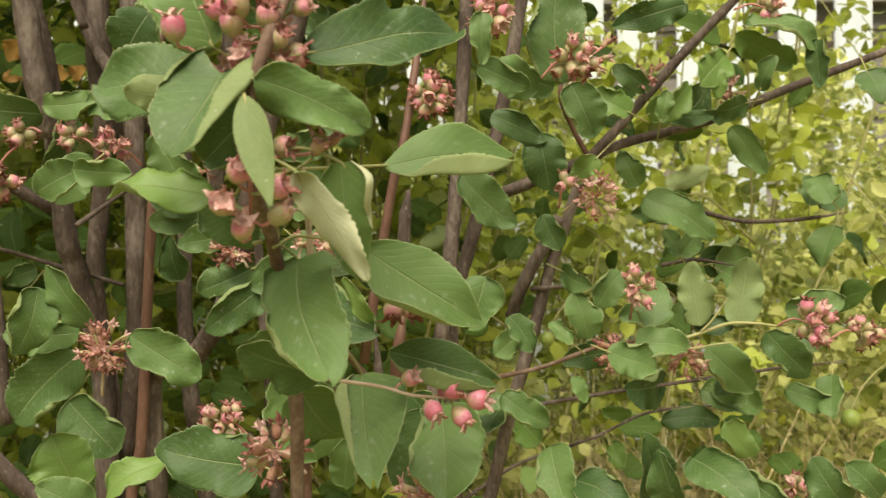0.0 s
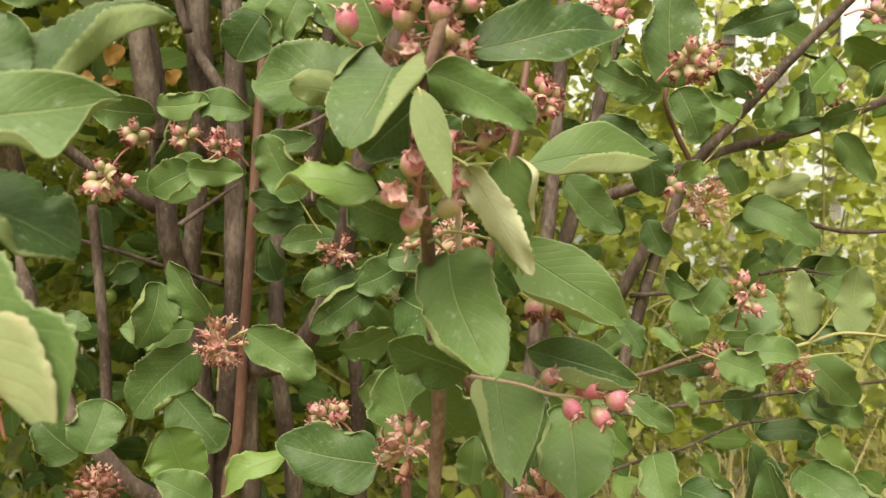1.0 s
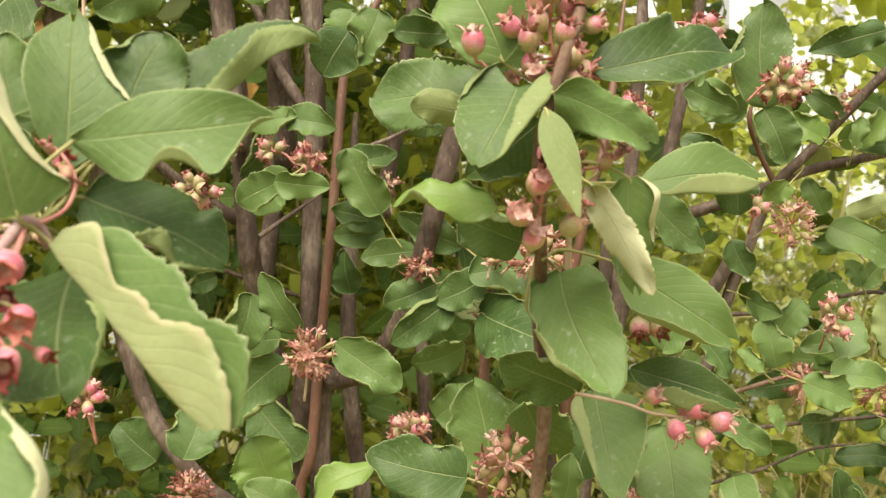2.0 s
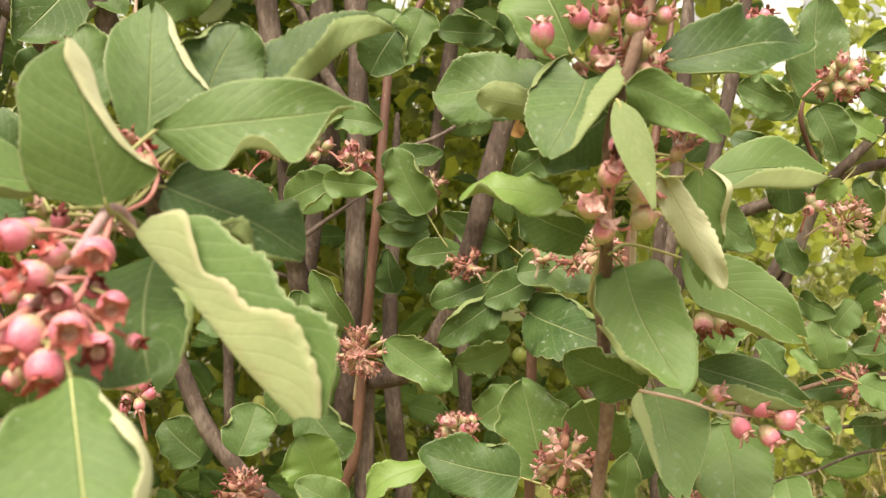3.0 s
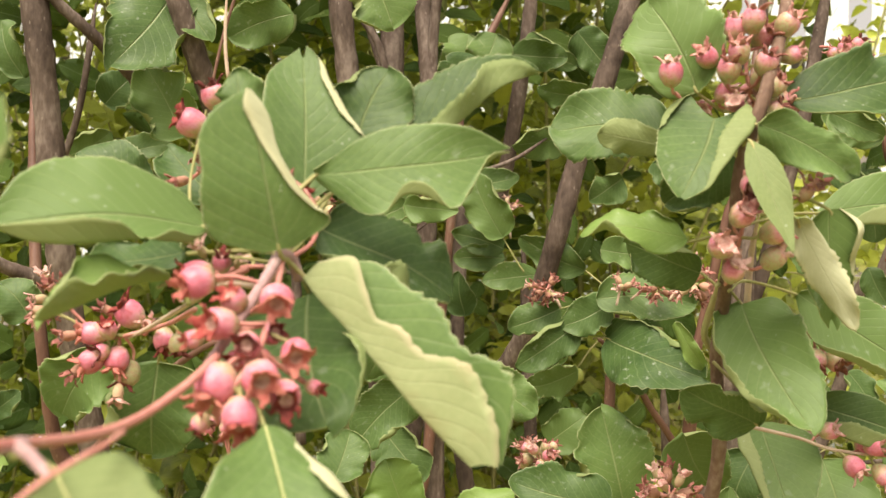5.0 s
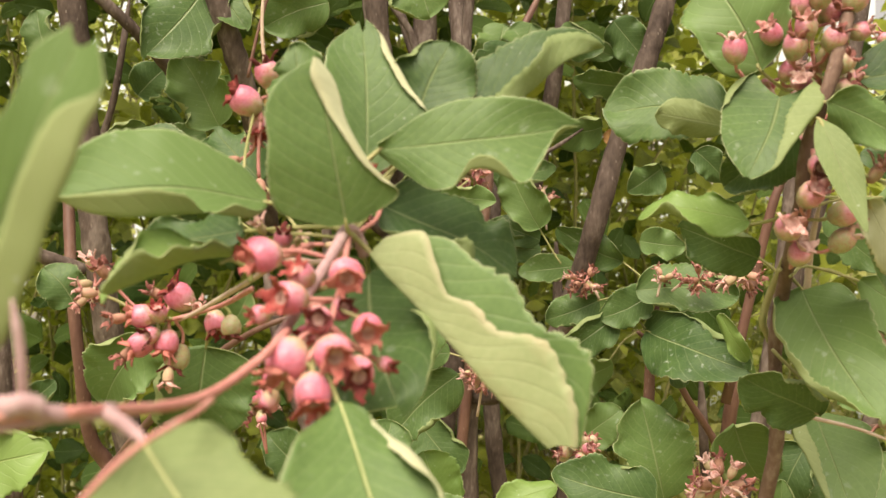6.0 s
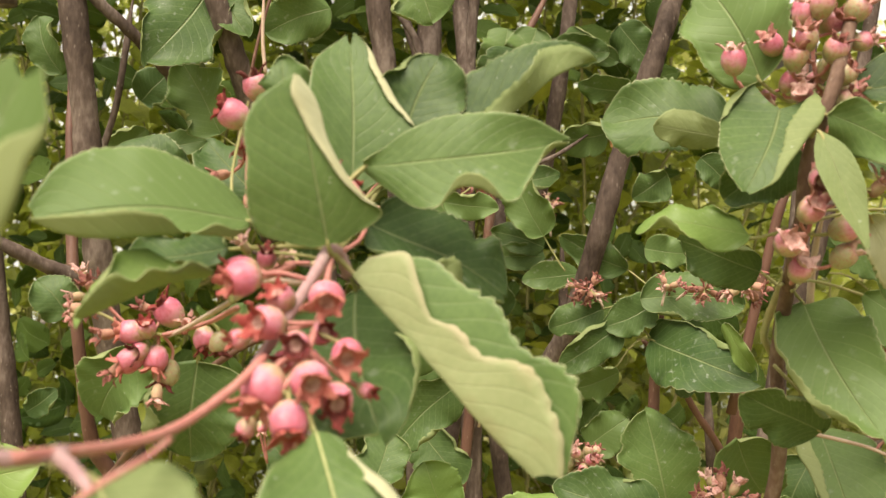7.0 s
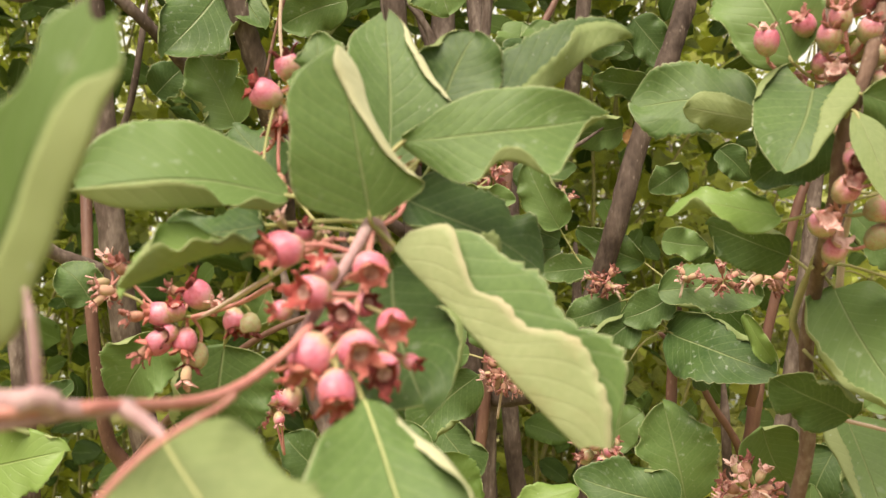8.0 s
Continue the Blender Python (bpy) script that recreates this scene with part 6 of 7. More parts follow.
leaf(shrub, (0.2162, 0.7093, 1.1701), (0.2295, 0.6910, 1.1625), (-0.804, -0.594, 0.031), 0.62, stalk=(0.2158, 0.7476, 1.1714))
leaf(shrub, (0.2696, 0.7237, 1.2586), (0.2953, 0.7286, 1.2763), (0.381, -0.871, -0.310), 0.60, young=True, stalk=(0.2661, 0.7332, 1.2555))
leaf(shrub, (0.2751, 0.7165, 1.2539), (0.2790, 0.7171, 1.2711), (0.111, -0.994, 0.014), 0.60, stalk=(0.2814, 0.7450, 1.2496))
leaf(shrub, (0.2321, 0.6651, 1.1309), (0.2577, 0.6680, 1.1205), (0.217, -0.936, 0.276), 0.74, stalk=(0.2323, 0.6962, 1.1289))
leaf(shrub, (0.2980, 0.7965, 1.0883), (0.2672, 0.7727, 1.0900), (0.579, -0.768, -0.274), 0.83, stalk=(0.3043, 0.7896, 1.0905))
leaf(shrub, (0.2663, 0.8163, 1.0450), (0.2712, 0.8014, 1.0324), (-0.577, -0.631, 0.518), 0.68, young=True, stalk=(0.2662, 0.8344, 1.0484))
leaf(shrub, (0.3254, 0.7989, 1.1703), (0.3569, 0.8204, 1.1791), (0.594, -0.741, -0.312), 0.76, stalk=(0.3162, 0.7942, 1.1674))

# ---- berries ----
bunch = cluster(shrub, [(-0.0101, 0.3619, 1.1986), (-0.0097, 0.3560, 1.1901), (-0.0088, 0.3461, 1.1831), (-0.0101, 0.3378, 1.1776)], 'plump pink young berries with ragged red-brown crowns')
berry(bunch, (-0.0131, 0.3383, 1.1782), (-0.25, -0.56, -0.79), 0.99, 0.95)
berry(bunch, (-0.0064, 0.3394, 1.1793), (0.51, -0.82, -0.27), 0.92, 0.85)
berry(bunch, (-0.0084, 0.3361, 1.1734), (0.22, -0.62, -0.76), 0.88, 0.95)
berry(bunch, (-0.0030, 0.3431, 1.1758), (0.39, -0.88, -0.29), 0.84, 0.95)
berry(bunch, (-0.0074, 0.3513, 1.1918), (0.25, -0.90, -0.35), 0.92, 0.85)
berry(bunch, (-0.0025, 0.3471, 1.1826), (0.33, -0.90, -0.27), 0.82, 0.85)
berry(bunch, (-0.0153, 0.3449, 1.1874), (-0.40, -0.91, 0.07), 0.91, 0.80)
berry(bunch, (-0.0218, 0.3498, 1.1946), (-0.68, -0.68, -0.26), 0.87, 0.85)
berry(bunch, (-0.0159, 0.3529, 1.1908), (-0.24, -0.72, 0.65), 0.73, 0.75)
berry(bunch, (-0.0097, 0.3429, 1.1841), (0.21, -0.97, 0.09), 0.70, 0.80)
berry(bunch, (-0.0172, 0.3448, 1.1742), (-0.51, -0.48, -0.72), 0.64, 0.90)
berry(bunch, (-0.0176, 0.3428, 1.1706), (-0.43, -0.37, -0.83), 0.49, 0.90)
berry(bunch, (-0.0103, 0.3509, 1.1806), (0.62, -0.75, -0.24), 0.66, 0.80)
berry(bunch, (-0.0131, 0.3474, 1.1809), (-0.05, -0.99, -0.13), 0.63, 0.85)
berry(bunch, (-0.0086, 0.3522, 1.1854), (0.64, -0.74, 0.21), 0.62, 0.80)
berry(bunch, (0.0000, 0.3497, 1.1765), (0.89, -0.36, -0.29), 0.43, 0.90)
berry(bunch, (-0.0218, 0.3490, 1.1842), (-0.74, -0.66, -0.14), 0.51, 0.80)
berry(bunch, (-0.0075, 0.3404, 1.1689), (0.18, -0.28, -0.94), 0.43, 0.90)
bunch = cluster(shrub, [(-0.0180, 0.3646, 1.1968), (-0.0253, 0.3695, 1.1944), (-0.0301, 0.3728, 1.1954)], 'plump pink young berries with ragged red-brown crowns')
berry(bunch, (-0.0291, 0.3679, 1.1956), (-0.83, -0.55, -0.13), 0.86, 0.90)
berry(bunch, (-0.0273, 0.3752, 1.1975), (0.16, -0.44, 0.89), 0.60, 0.90)
berry(bunch, (-0.0330, 0.3783, 1.1999), (-0.36, -0.48, 0.80), 0.55, 0.60, True)
berry(bunch, (-0.0252, 0.3786, 1.1978), (0.55, -0.31, 0.78), 0.46, 0.60, True)
berry(bunch, (-0.0199, 0.3846, 1.1970), (0.97, -0.23, -0.11), 0.50, 0.50, True)
bunch = cluster(shrub, [(-0.0466, 0.4122, 1.2278), (-0.0475, 0.4140, 1.2336)], 'plump pink young berries with ragged red-brown crowns')
berry(bunch, (-0.0498, 0.4116, 1.2325), (-0.79, -0.42, 0.44), 1.10, 0.95)
berry(bunch, (-0.0456, 0.4142, 1.2395), (-0.27, -0.36, 0.89), 0.96, 0.85)
berry(bunch, (-0.0481, 0.4160, 1.2283), (0.31, -0.38, -0.87), 0.89, 0.70)
berry(bunch, (-0.0507, 0.4196, 1.2248), (0.16, -0.93, -0.33), 0.76, 0.80, True)
berry(bunch, (-0.0578, 0.4236, 1.2191), (-0.63, -0.73, -0.28), 0.77, 0.40, True)
berry(bunch, (-0.0455, 0.4106, 1.2118), (0.31, -0.38, -0.87), 0.72, 0.50, True)
bunch = cluster(shrub, [(-0.0078, 0.3743, 1.2071), (-0.0111, 0.3777, 1.2117)], 'plump pink young berries with ragged red-brown crowns')
berry(bunch, (-0.0092, 0.3760, 1.2103), (0.34, -0.51, -0.79), 0.71, 0.95, True)
berry(bunch, (-0.0140, 0.3792, 1.2150), (-0.27, -0.49, 0.83), 0.55, 0.90, True)
berry(bunch, (-0.0131, 0.3814, 1.2132), (0.85, -0.50, 0.14), 0.55, 0.90)
bunch = cluster(shrub, [(-0.0398, 0.3916, 1.1869), (-0.0562, 0.4142, 1.1817), (-0.0727, 0.4268, 1.1773), (-0.0825, 0.4303, 1.1752)], 'plump pink young berries with ragged red-brown crowns')
berry(bunch, (-0.0821, 0.4252, 1.1774), (-0.89, -0.45, 0.07), 0.95, 0.90)
berry(bunch, (-0.0748, 0.4314, 1.1821), (-0.58, -0.42, 0.70), 1.13, 0.85)
berry(bunch, (-0.0615, 0.4236, 1.1770), (0.28, -0.34, -0.89), 0.89, 0.80)
berry(bunch, (-0.0823, 0.4253, 1.1702), (-0.73, -0.53, -0.44), 0.99, 0.95)
berry(bunch, (-0.0770, 0.4282, 1.1707), (-0.01, -0.40, -0.92), 0.96, 0.90)
berry(bunch, (-0.0752, 0.4316, 1.1665), (-0.25, -0.24, -0.94), 0.97, 0.10)
berry(bunch, (-0.0536, 0.4148, 1.1768), (0.15, -0.16, -0.98), 0.74, 0.05)
berry(bunch, (-0.0833, 0.4351, 1.1828), (-0.76, -0.36, 0.54), 0.74, 0.50, True)
berry(bunch, (-0.0944, 0.4255, 1.1886), (-0.40, -0.50, 0.75), 0.80, 0.50, True)
berry(bunch, (-0.0982, 0.4255, 1.1830), (-0.90, -0.40, 0.10), 0.75, 0.50, True)
berry(bunch, (-0.0894, 0.4255, 1.1765), (-0.70, -0.70, -0.10), 0.80, 0.60, True)
berry(bunch, (-0.0866, 0.4255, 1.1674), (-0.50, -0.60, -0.60), 0.80, 0.60, True)
berry(bunch, (-0.0784, 0.4255, 1.1781), (0.10, -0.60, 0.80), 0.75, 0.60)
berry(bunch, (-0.0750, 0.4255, 1.1620), (0.10, -0.40, -0.90), 0.80, 0.50, True)
berry(bunch, (-0.0674, 0.4255, 1.1796), (0.20, -0.60, 0.75), 0.70, 0.50, True)
berry(bunch, (-0.0801, 0.4255, 1.1724), (-0.20, -0.95, -0.10), 0.75, 0.70)
bunch = cluster(shrub, [(-0.1280, 0.4784, 1.1769), (-0.1272, 0.4785, 1.1825)], 'withered berries with brown crowns', twig_pale)
berry(bunch, (-0.1283, 0.4782, 1.1896), (-0.15, -0.44, 0.88), 0.89, 0.35, True)
berry(bunch, (-0.1236, 0.4790, 1.1873), (0.62, -0.37, 0.69), 0.79, 0.35, True)
berry(bunch, (-0.1300, 0.4780, 1.1834), (-0.70, -0.70, -0.15), 0.84, 0.35, True)
berry(bunch, (-0.1262, 0.4787, 1.1797), (0.37, -0.73, -0.57), 0.79, 0.30, True)
berry(bunch, (-0.1308, 0.4780, 1.1777), (-0.59, -0.43, -0.69), 0.74, 0.30, True)
bunch = cluster(shrub, [(0.0958, 0.4538, 1.2442), (0.0926, 0.4502, 1.2531), (0.0921, 0.4489, 1.2631)], 'green and pink young berries with dry brown crowns')
berry(bunch, (0.0884, 0.4463, 1.2642), (0.13, -0.31, 0.94), 0.96, 0.39)
berry(bunch, (0.0818, 0.4473, 1.2567), (-0.58, -0.54, 0.62), 0.85, 0.55)
berry(bunch, (0.0864, 0.4421, 1.2522), (0.07, -0.58, 0.81), 0.98, 0.45)
berry(bunch, (0.0965, 0.4497, 1.2630), (0.55, -0.70, 0.45), 0.97, 0.36)
berry(bunch, (0.0968, 0.4489, 1.2513), (0.80, -0.41, 0.44), 1.01, 0.33)
berry(bunch, (0.0868, 0.4523, 1.2479), (0.39, -0.50, 0.77), 0.79, 0.33)
berry(bunch, (0.1006, 0.4526, 1.2454), (0.98, -0.16, 0.13), 1.06, 0.33)
berry(bunch, (0.0946, 0.4586, 1.2501), (0.05, -0.89, -0.46), 0.73, 0.26)
berry(bunch, (0.0957, 0.4416, 1.2537), (0.27, -0.49, 0.83), 0.90, 0.33)
berry(bunch, (0.0981, 0.4420, 1.2477), (0.60, -0.46, 0.65), 0.83, 0.20)
berry(bunch, (0.0887, 0.4403, 1.2564), (-0.14, -0.56, 0.82), 0.90, 0.33)
berry(bunch, (0.0885, 0.4445, 1.2439), (-0.19, -0.96, 0.21), 0.76, 0.20)
berry(bunch, (0.0986, 0.4442, 1.2414), (0.73, -0.35, 0.58), 0.83, 0.13)
berry(bunch, (0.0927, 0.4429, 1.2656), (0.13, -0.31, 0.94), 0.98, 0.26)
berry(bunch, (0.1018, 0.4464, 1.2652), (0.57, -0.34, 0.75), 0.92, 0.33)
berry(bunch, (0.1038, 0.4489, 1.2578), (0.90, -0.29, 0.34), 0.77, 0.26)
berry(bunch, (0.0827, 0.4567, 1.2455), (-0.43, -0.78, -0.45), 0.65, 0.45)
bunch = cluster(shrub, [(0.0868, 0.4585, 1.2373), (0.0803, 0.4554, 1.2422), (0.0734, 0.4481, 1.2474)], 'green and pink young berries with dry brown crowns')
berry(bunch, (0.0714, 0.4416, 1.2511), (-0.10, -0.25, 0.96), 0.96, 0.85)
bunch = cluster(shrub, [(0.0906, 0.4381, 1.2255), (0.0906, 0.4403, 1.2108), (0.0883, 0.4503, 1.1956)], 'green and pink young berries with dry brown crowns')
berry(bunch, (0.0917, 0.4363, 1.2212), (0.01, -0.93, -0.37), 0.93, 0.36)
berry(bunch, (0.0889, 0.4340, 1.2131), (0.30, -0.80, 0.51), 1.00, 0.36)
berry(bunch, (0.0841, 0.4355, 1.2049), (0.22, -0.93, 0.30), 1.01, 0.29)
berry(bunch, (0.0974, 0.4372, 1.2090), (0.89, -0.32, 0.33), 0.97, 0.26)
berry(bunch, (0.0979, 0.4394, 1.2020), (0.75, -0.12, 0.65), 0.90, 0.03)
berry(bunch, (0.0882, 0.4402, 1.1985), (0.27, -0.67, 0.69), 0.95, 0.33)
berry(bunch, (0.1075, 0.4454, 1.2197), (0.37, -0.59, 0.72), 0.96, 0.29, True)
berry(bunch, (0.0982, 0.4462, 1.2204), (0.79, -0.60, -0.13), 0.89, 0.13)
berry(bunch, (0.1116, 0.4530, 1.2227), (0.59, -0.48, 0.65), 0.82, 0.26, True)
bunch = cluster(shrub, [(0.1210, 0.4874, 1.1882), (0.1255, 0.5010, 1.1788)], 'green and pink young berries with dry brown crowns')
berry(bunch, (0.1250, 0.5030, 1.1802), (0.43, -0.77, 0.47), 0.94, 0.26)
berry(bunch, (0.1259, 0.5011, 1.1710), (-0.04, -0.58, -0.81), 0.98, 0.26)
berry(bunch, (0.1314, 0.5017, 1.1704), (0.44, -0.77, -0.46), 0.88, 0.10)
berry(bunch, (0.1365, 0.5023, 1.1724), (0.88, -0.43, -0.19), 0.88, 0.23)
berry(bunch, (0.1314, 0.5057, 1.1769), (0.38, -0.43, 0.82), 0.70, 0.20, True)
bunch = cluster(shrub, [(0.0954, 0.4919, 1.1509), (0.1201, 0.5026, 1.1450), (0.1313, 0.5038, 1.1415), (0.1443, 0.5052, 1.1399)], 'plump pink young berries with dry brown crowns on a pale stalk', twig_pale)
berry(bunch, (0.1308, 0.5037, 1.1471), (0.66, -0.65, 0.37), 0.89, 0.40)
berry(bunch, (0.1381, 0.5015, 1.1370), (0.50, -0.59, -0.63), 0.98, 0.90)
berry(bunch, (0.1448, 0.5033, 1.1428), (0.75, -0.61, 0.24), 0.93, 0.80)
berry(bunch, (0.1530, 0.5042, 1.1395), (0.95, -0.30, -0.08), 1.03, 0.95)
berry(bunch, (0.1476, 0.5036, 1.1344), (0.58, -0.36, -0.73), 0.98, 0.35)
berry(bunch, (0.1425, 0.5070, 1.1421), (0.18, -0.69, 0.70), 0.80, 0.60)
loose_cluster(shrub, (-0.0093, 0.6194, 1.1445), (-0.0142, 0.6290, 1.1206), 25, 0.0102, 'withered pale pink berries with starry dry crowns', 0.80, 0.45, True, 12)
loose_cluster(shrub, (0.0817, 0.5237, 1.1185), (0.0941, 0.5150, 1.1128), 15, 0.0085, 'withered pale pink berries with starry dry crowns', 0.95, 0.45, True, 13)
loose_cluster(shrub, (0.0336, 0.6943, 1.1863), (0.0431, 0.6953, 1.1762), 13, 0.0087, 'withered pale pink berries with starry dry crowns', 0.80, 0.45, True, 14)
loose_cluster(shrub, (-0.0543, 0.5845, 1.0862), (-0.0549, 0.6047, 1.0654), 20, 0.0090, 'withered pale pink berries with starry dry crowns', 0.85, 0.45, True, 15)
loose_cluster(shrub, (0.0937, 0.6706, 1.1888), (0.0796, 0.6791, 1.1820), 11, 0.0076, 'withered pale pink berries with starry dry crowns', 0.85, 0.45, True, 16)
loose_cluster(shrub, (0.0759, 0.6787, 1.1893), (0.0722, 0.6783, 1.1788), 4, 0.0042, 'withered pale pink berries with starry dry crowns', 0.85, 0.45, True, 17)
loose_cluster(shrub, (-0.0287, 0.7012, 1.2426), (-0.0199, 0.7210, 1.2340), 14, 0.0106, 'plump pink young berries with ragged red-brown crowns', 0.85, 0.30, False, 18)
loose_cluster(shrub, (-0.0514, 0.7013, 1.2484), (-0.0365, 0.7012, 1.2405), 6, 0.0062, 'green and pink young berries with dry brown crowns', 0.90, 0.15, False, 19)
loose_cluster(shrub, (-0.0957, 0.7007, 1.2255), (-0.0785, 0.7012, 1.2455), 14, 0.0112, 'green and pink young berries with dry brown crowns', 1.00, 0.12, False, 20)
loose_cluster(shrub, (-0.0784, 0.7014, 1.2502), (-0.0675, 0.7014, 1.2517), 6, 0.0068, 'green and pink young berries with dry brown crowns', 0.90, 0.15, False, 21)
loose_cluster(shrub, (0.0345, 0.6576, 1.1013), (0.0474, 0.6673, 1.0897), 14, 0.0097, 'greenish young berries with dry crowns', 0.85, 0.15, False, 22)
loose_cluster(shrub, (0.1432, 0.6619, 1.2643), (0.1317, 0.6618, 1.2616), 14, 0.0097, 'greenish young berries with dry crowns', 0.95, 0.20, False, 23)
loose_cluster(shrub, (0.1723, 0.6328, 1.2964), (0.1628, 0.6430, 1.3064), 11, 0.0091, 'plump pink young berries with ragged red-brown crowns', 0.95, 0.45, False, 24)
loose_cluster(shrub, (0.2377, 0.7228, 1.2934), (0.2209, 0.7122, 1.2726), 14, 0.0168, 'withered pale pink berries with starry dry crowns', 0.80, 0.45, True, 25)
loose_cluster(shrub, (0.2294, 0.6756, 1.2106), (0.2152, 0.7004, 1.2027), 13, 0.0095, 'withered pale pink berries with starry dry crowns', 0.95, 0.45, True, 26)
loose_cluster(shrub, (0.2136, 0.6808, 1.2189), (0.2136, 0.7005, 1.2059), 3, 0.0036, 'green and pink young berries with dry brown crowns', 0.90, 0.20, False, 27)
loose_cluster(shrub, (0.2491, 0.6694, 1.1635), (0.2520, 0.6989, 1.1434), 10, 0.0082, 'plump pink young berries with ragged red-brown crowns', 0.85, 0.15, False, 28)
loose_cluster(shrub, (0.2415, 0.6885, 1.1268), (0.2395, 0.6986, 1.1326), 13, 0.0098, 'withered pale pink berries with starry dry crowns', 0.90, 0.45, True, 29)
loose_cluster(shrub, (0.2845, 0.6984, 1.1213), (0.2706, 0.6987, 1.1339), 13, 0.0087, 'withered pale pink berries with starry dry crowns', 0.80, 0.45, True, 30)
loose_cluster(shrub, (0.3356, 0.6600, 1.1439), (0.3269, 0.6800, 1.1403), 13, 0.0115, 'plump pink young berries with ragged red-brown crowns', 0.92, 0.35, False, 31)
loose_cluster(shrub, (0.2700, 0.7225, 1.2818), (0.2811, 0.7323, 1.2718), 7, 0.0071, 'withered pale pink berries with starry dry crowns', 0.90, 0.45, True, 32)
loose_cluster(shrub, (0.3398, 0.7235, 1.3190), (0.3204, 0.7235, 1.3186), 7, 0.0078, 'plump pink young berries with ragged red-brown crowns', 0.90, 0.15, False, 33)
loose_cluster(shrub, (0.3278, 0.7525, 1.2770), (0.3288, 0.7620, 1.2600), 7, 0.0068, 'withered pale pink berries with starry dry crowns', 0.90, 0.45, True, 34)
loose_cluster(shrub, (0.1016, 0.6000, 1.1937), (0.0903, 0.5998, 1.1851), 11, 0.0070, 'withered pale pink berries with starry dry crowns', 0.95, 0.45, True, 35)
loose_cluster(shrub, (0.1345, 0.5574, 1.0915), (0.1388, 0.5570, 1.0763), 14, 0.0076, 'withered pale pink berries with starry dry crowns', 0.95, 0.45, True, 36)
loose_cluster(shrub, (0.3786, 0.6911, 1.1339), (0.3614, 0.6916, 1.1311), 10, 0.0087, 'plump pink young berries with ragged red-brown crowns', 0.90, 0.15, False, 37)
loose_cluster(shrub, (0.3811, 0.7875, 1.0189), (0.3872, 0.8067, 0.9994), 7, 0.0075, 'plump pink young berries with ragged red-brown crowns', 0.90, 0.15, False, 38)
loose_cluster(shrub, (0.0086, 0.7538, 1.2336), (0.0114, 0.7545, 1.2149), 7, 0.0068, 'withered pale pink berries with starry dry crowns', 0.80, 0.20, True, 39)
loose_cluster(shrub, (0.0276, 0.7082, 1.0924), (0.0372, 0.7100, 1.0771), 8, 0.0075, 'withered pale pink berries with starry dry crowns', 0.80, 0.20, True, 40)
loose_cluster(shrub, (0.2100, 0.6325, 1.2758), (0.1963, 0.6411, 1.2681), 13, 0.0110, 'green and pink young berries with dry brown crowns', 0.90, 0.05, False, 41)

# ---- dry leaves caught in the stems ----
leaf(shrub, (-0.1828, 0.9235, 1.3340), (-0.1631, 0.9137, 1.3408), (-0.390, -0.904, -0.176), 0.70, dry=True)
leaf(shrub, (-0.1695, 0.9232, 1.3205), (-0.1788, 0.9130, 1.3145), (0.727, -0.686, 0.030), 0.70, dry=True)
leaf(shrub, (-0.1470, 0.9233, 1.3248), (-0.1302, 0.9131, 1.3163), (-0.551, -0.829, -0.096), 0.70, dry=True)
leaf(shrub, (-0.1314, 0.9231, 1.3179), (-0.1169, 0.9133, 1.3228), (-0.509, -0.840, -0.188), 0.70, dry=True)
leaf(shrub, (-0.1559, 0.9235, 1.3316), (-0.1434, 0.9131, 1.3186), (-0.191, -0.849, 0.492), 0.70, dry=True)
leaf(shrub, (-0.1918, 0.9232, 1.3229), (-0.1987, 0.9130, 1.3146), (0.543, -0.717, 0.436), 0.70, dry=True)
leaf(shrub, (-0.2298, 0.9235, 1.3366), (-0.2118, 0.9134, 1.3302), (-0.314, -0.839, 0.444), 0.70, dry=True)
leaf(shrub, (-0.2232, 0.9232, 1.3254), (-0.2296, 0.9131, 1.3193), (0.811, -0.575, 0.108), 0.70, dry=True)
leaf(shrub, (0.0496, 0.9118, 1.2991), (0.0607, 0.9138, 1.2841), (-0.013, -0.989, -0.146), 0.70, dry=True)
leaf(shrub, (-0.2846, 0.8556, 1.3439), (-0.2699, 0.8579, 1.3552), (0.345, -0.900, -0.267), 0.70, dry=True)
leaf(shrub, (-0.2818, 0.8532, 1.3476), (-0.2648, 0.8553, 1.3589), (0.304, -0.908, -0.290), 0.80, dry=True)
loose_cluster(shrub, (-0.1320, 0.6399, 1.1198), (-0.1224, 0.6408, 1.0942), 8, 0.0086, 'plump pink young berries with ragged red-brown crowns', 0.90, 0.80, False, 42)
loose_cluster(shrub, (-0.1228, 0.6307, 1.1187), (-0.1224, 0.6408, 1.0942), 4, 0.0073, 'plump pink young berries with ragged red-brown crowns', 0.90, 0.80, False, 43)

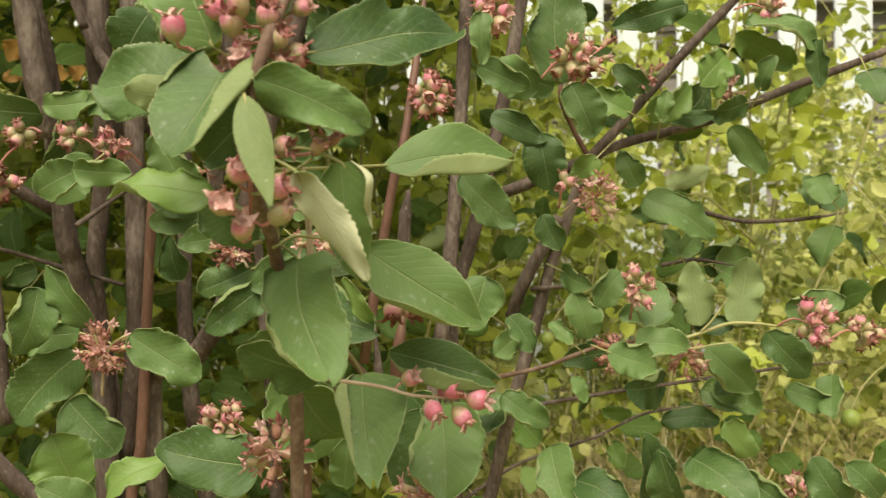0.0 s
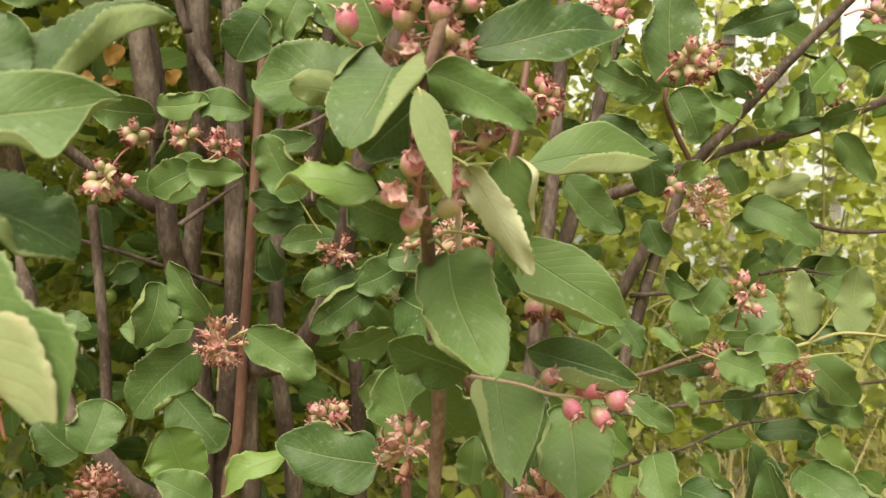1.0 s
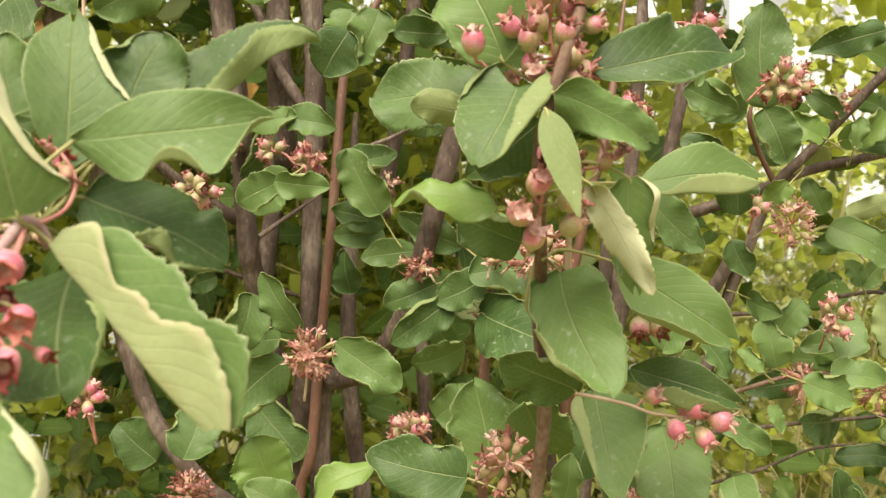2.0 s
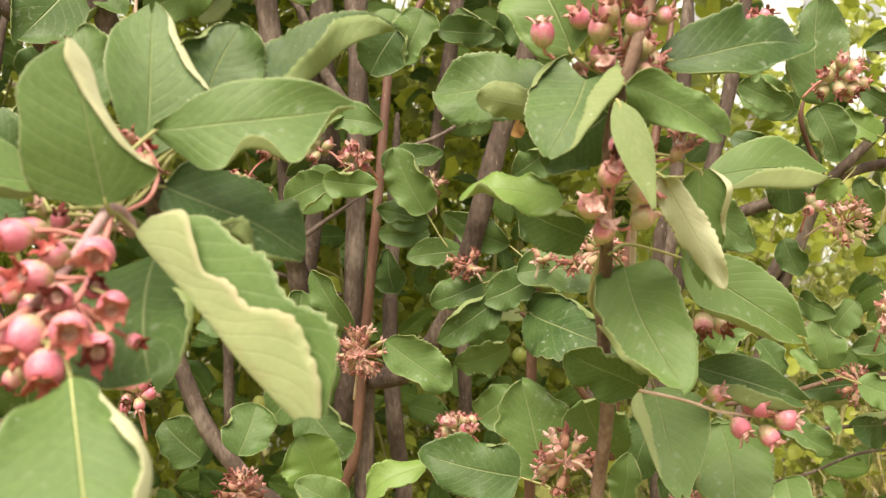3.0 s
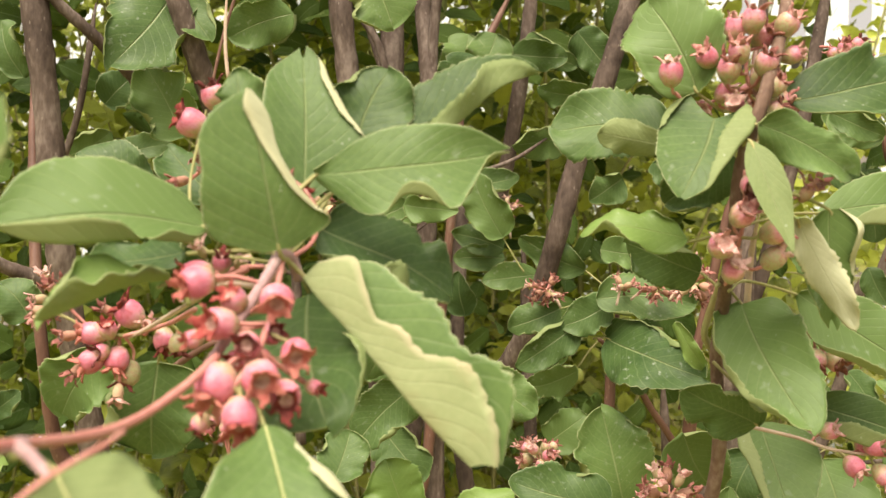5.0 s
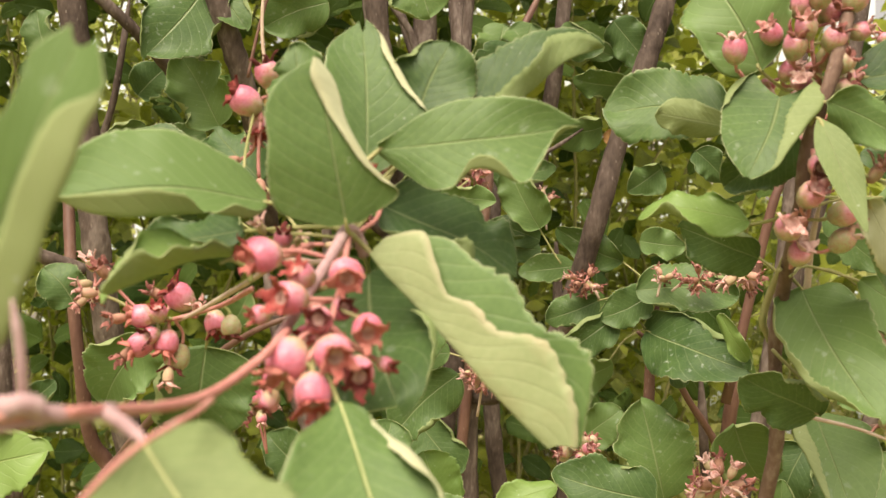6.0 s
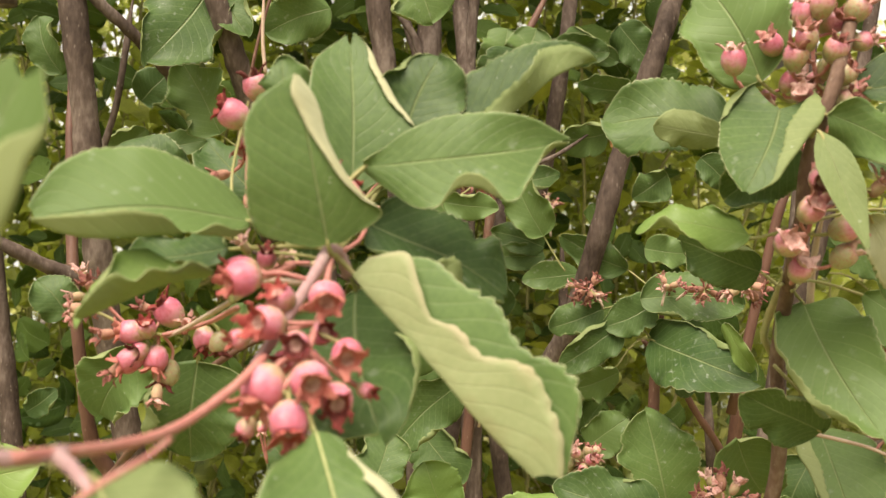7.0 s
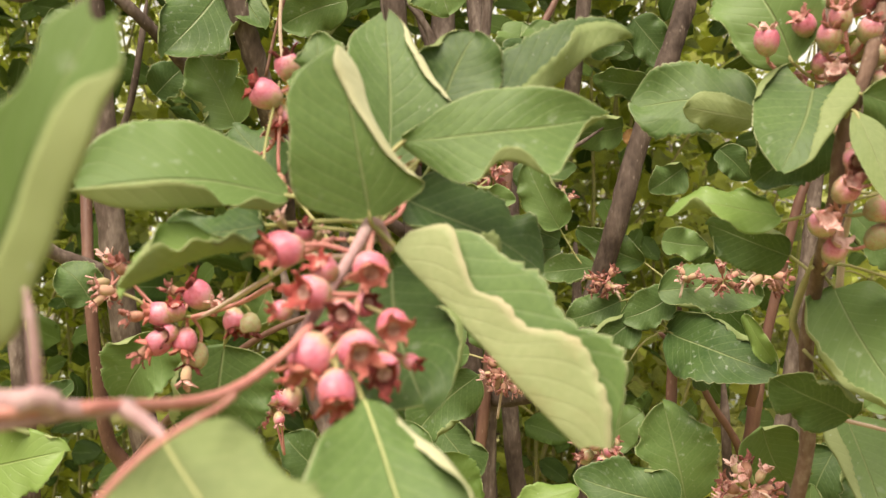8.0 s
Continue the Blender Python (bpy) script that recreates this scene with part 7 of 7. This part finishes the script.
# ---- green fruits of the bush behind ----
fruit((0.2706, 1.1432, 1.0744), 1.00)
fruit((0.6339, 1.2280, 0.9625), 1.50)
fruit((-0.2920, 1.2130, 1.1244), 1.10)
fruit((-0.2195, 1.1575, 1.0239), 1.10)
fruit((0.4080, 1.3001, 1.1743), 0.90)
fruit((0.4218, 1.3003, 1.1810), 0.80)
fruit((0.2504, 1.2992, 1.1482), 1.00)
fruit((0.3140, 1.1976, 1.0837), 1.00)
fruit((0.0607, 1.1545, 1.0843), 1.10)
fruit((0.4372, 1.2871, 1.0487), 0.80)
fruit((0.6606, 1.3824, 1.1249), 0.90)
fruit((0.4191, 1.2918, 1.1790), 0.80)
fruit((-0.5458, 1.2187, 1.2777), 1.30)
fruit((0.1840, 1.2410, 1.0970), 0.90)

# ---- inner foliage of the shrub ----
r = random.Random(21)
INNER = [leaf_arrays(1.0, r.uniform(0.62, 0.85), r.uniform(0, 0.12), r.uniform(5, 22), r.uniform(-20, 40), r.uniform(-20, 40), 0.55, 0.02, 100 + s, 14, 3, 0.02) for s in range(8)]
# upper sides take the leaf colour with the inner shade painted in
inner_meshes = [mesh_of("leaf", v, f, [fill_shaded, leaf_under, leaf_under], s, u) for v, f, s, u in INNER]
r = random.Random(21)
FAR = [leaf_arrays(1.0, r.uniform(0.62, 0.85), r.uniform(0, 0.12), r.uniform(5, 22), r.uniform(-20, 40), r.uniform(-20, 40), 0.55, 0.02, 100 + s, 7, 2, 0.02) for s in range(8)]
r = random.Random(22)
rest = []
count = 0
for k in range(4300):
    y = r.uniform(0.87, 1.55)
    x = r.uniform(-0.95, 0.85) * (0.6 + y * 0.5)
    z = r.uniform(0.55, 2.15)
    # the shrub thins out towards its open side
    if x > 0.14 + 0.1 * (y - 0.7) and (z > 1.5 or x > 0.6 or r.random() < 0.72):
        continue
    m = turned(r, Vector((x, y, z)), r.uniform(0.028, 0.045))
    if y < 1.1 and 0.85 < z < 1.55 and abs(x) < 0.5 and count < 105:
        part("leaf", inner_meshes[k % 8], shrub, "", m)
        count += 1
    else:
        rest.append((m, k % 8))
# the upper crown, which shades the inside
for k in range(4800):
    y = r.uniform(0.66, 1.6)
    x, z = r.uniform(-1.0, 0.35), r.uniform(1.27 + 0.36 * y, 2.35)
    if y < 0.75 and r.random() < 0.5:
        continue
    rest.append((turned(r, Vector((x, y, z)), r.uniform(0.03, 0.05), 0.9), k % 8))
v, f, s, u = joined_leaves(rest, FAR)
# undersides too take the darkened colour, standing in for deep shade
far = part("inner_leaves", mesh_of("inner_leaves", v, f, [joined_shaded, joined_shaded, joined_shaded], s, u), shrub)
tagged(far, kind="stuff")
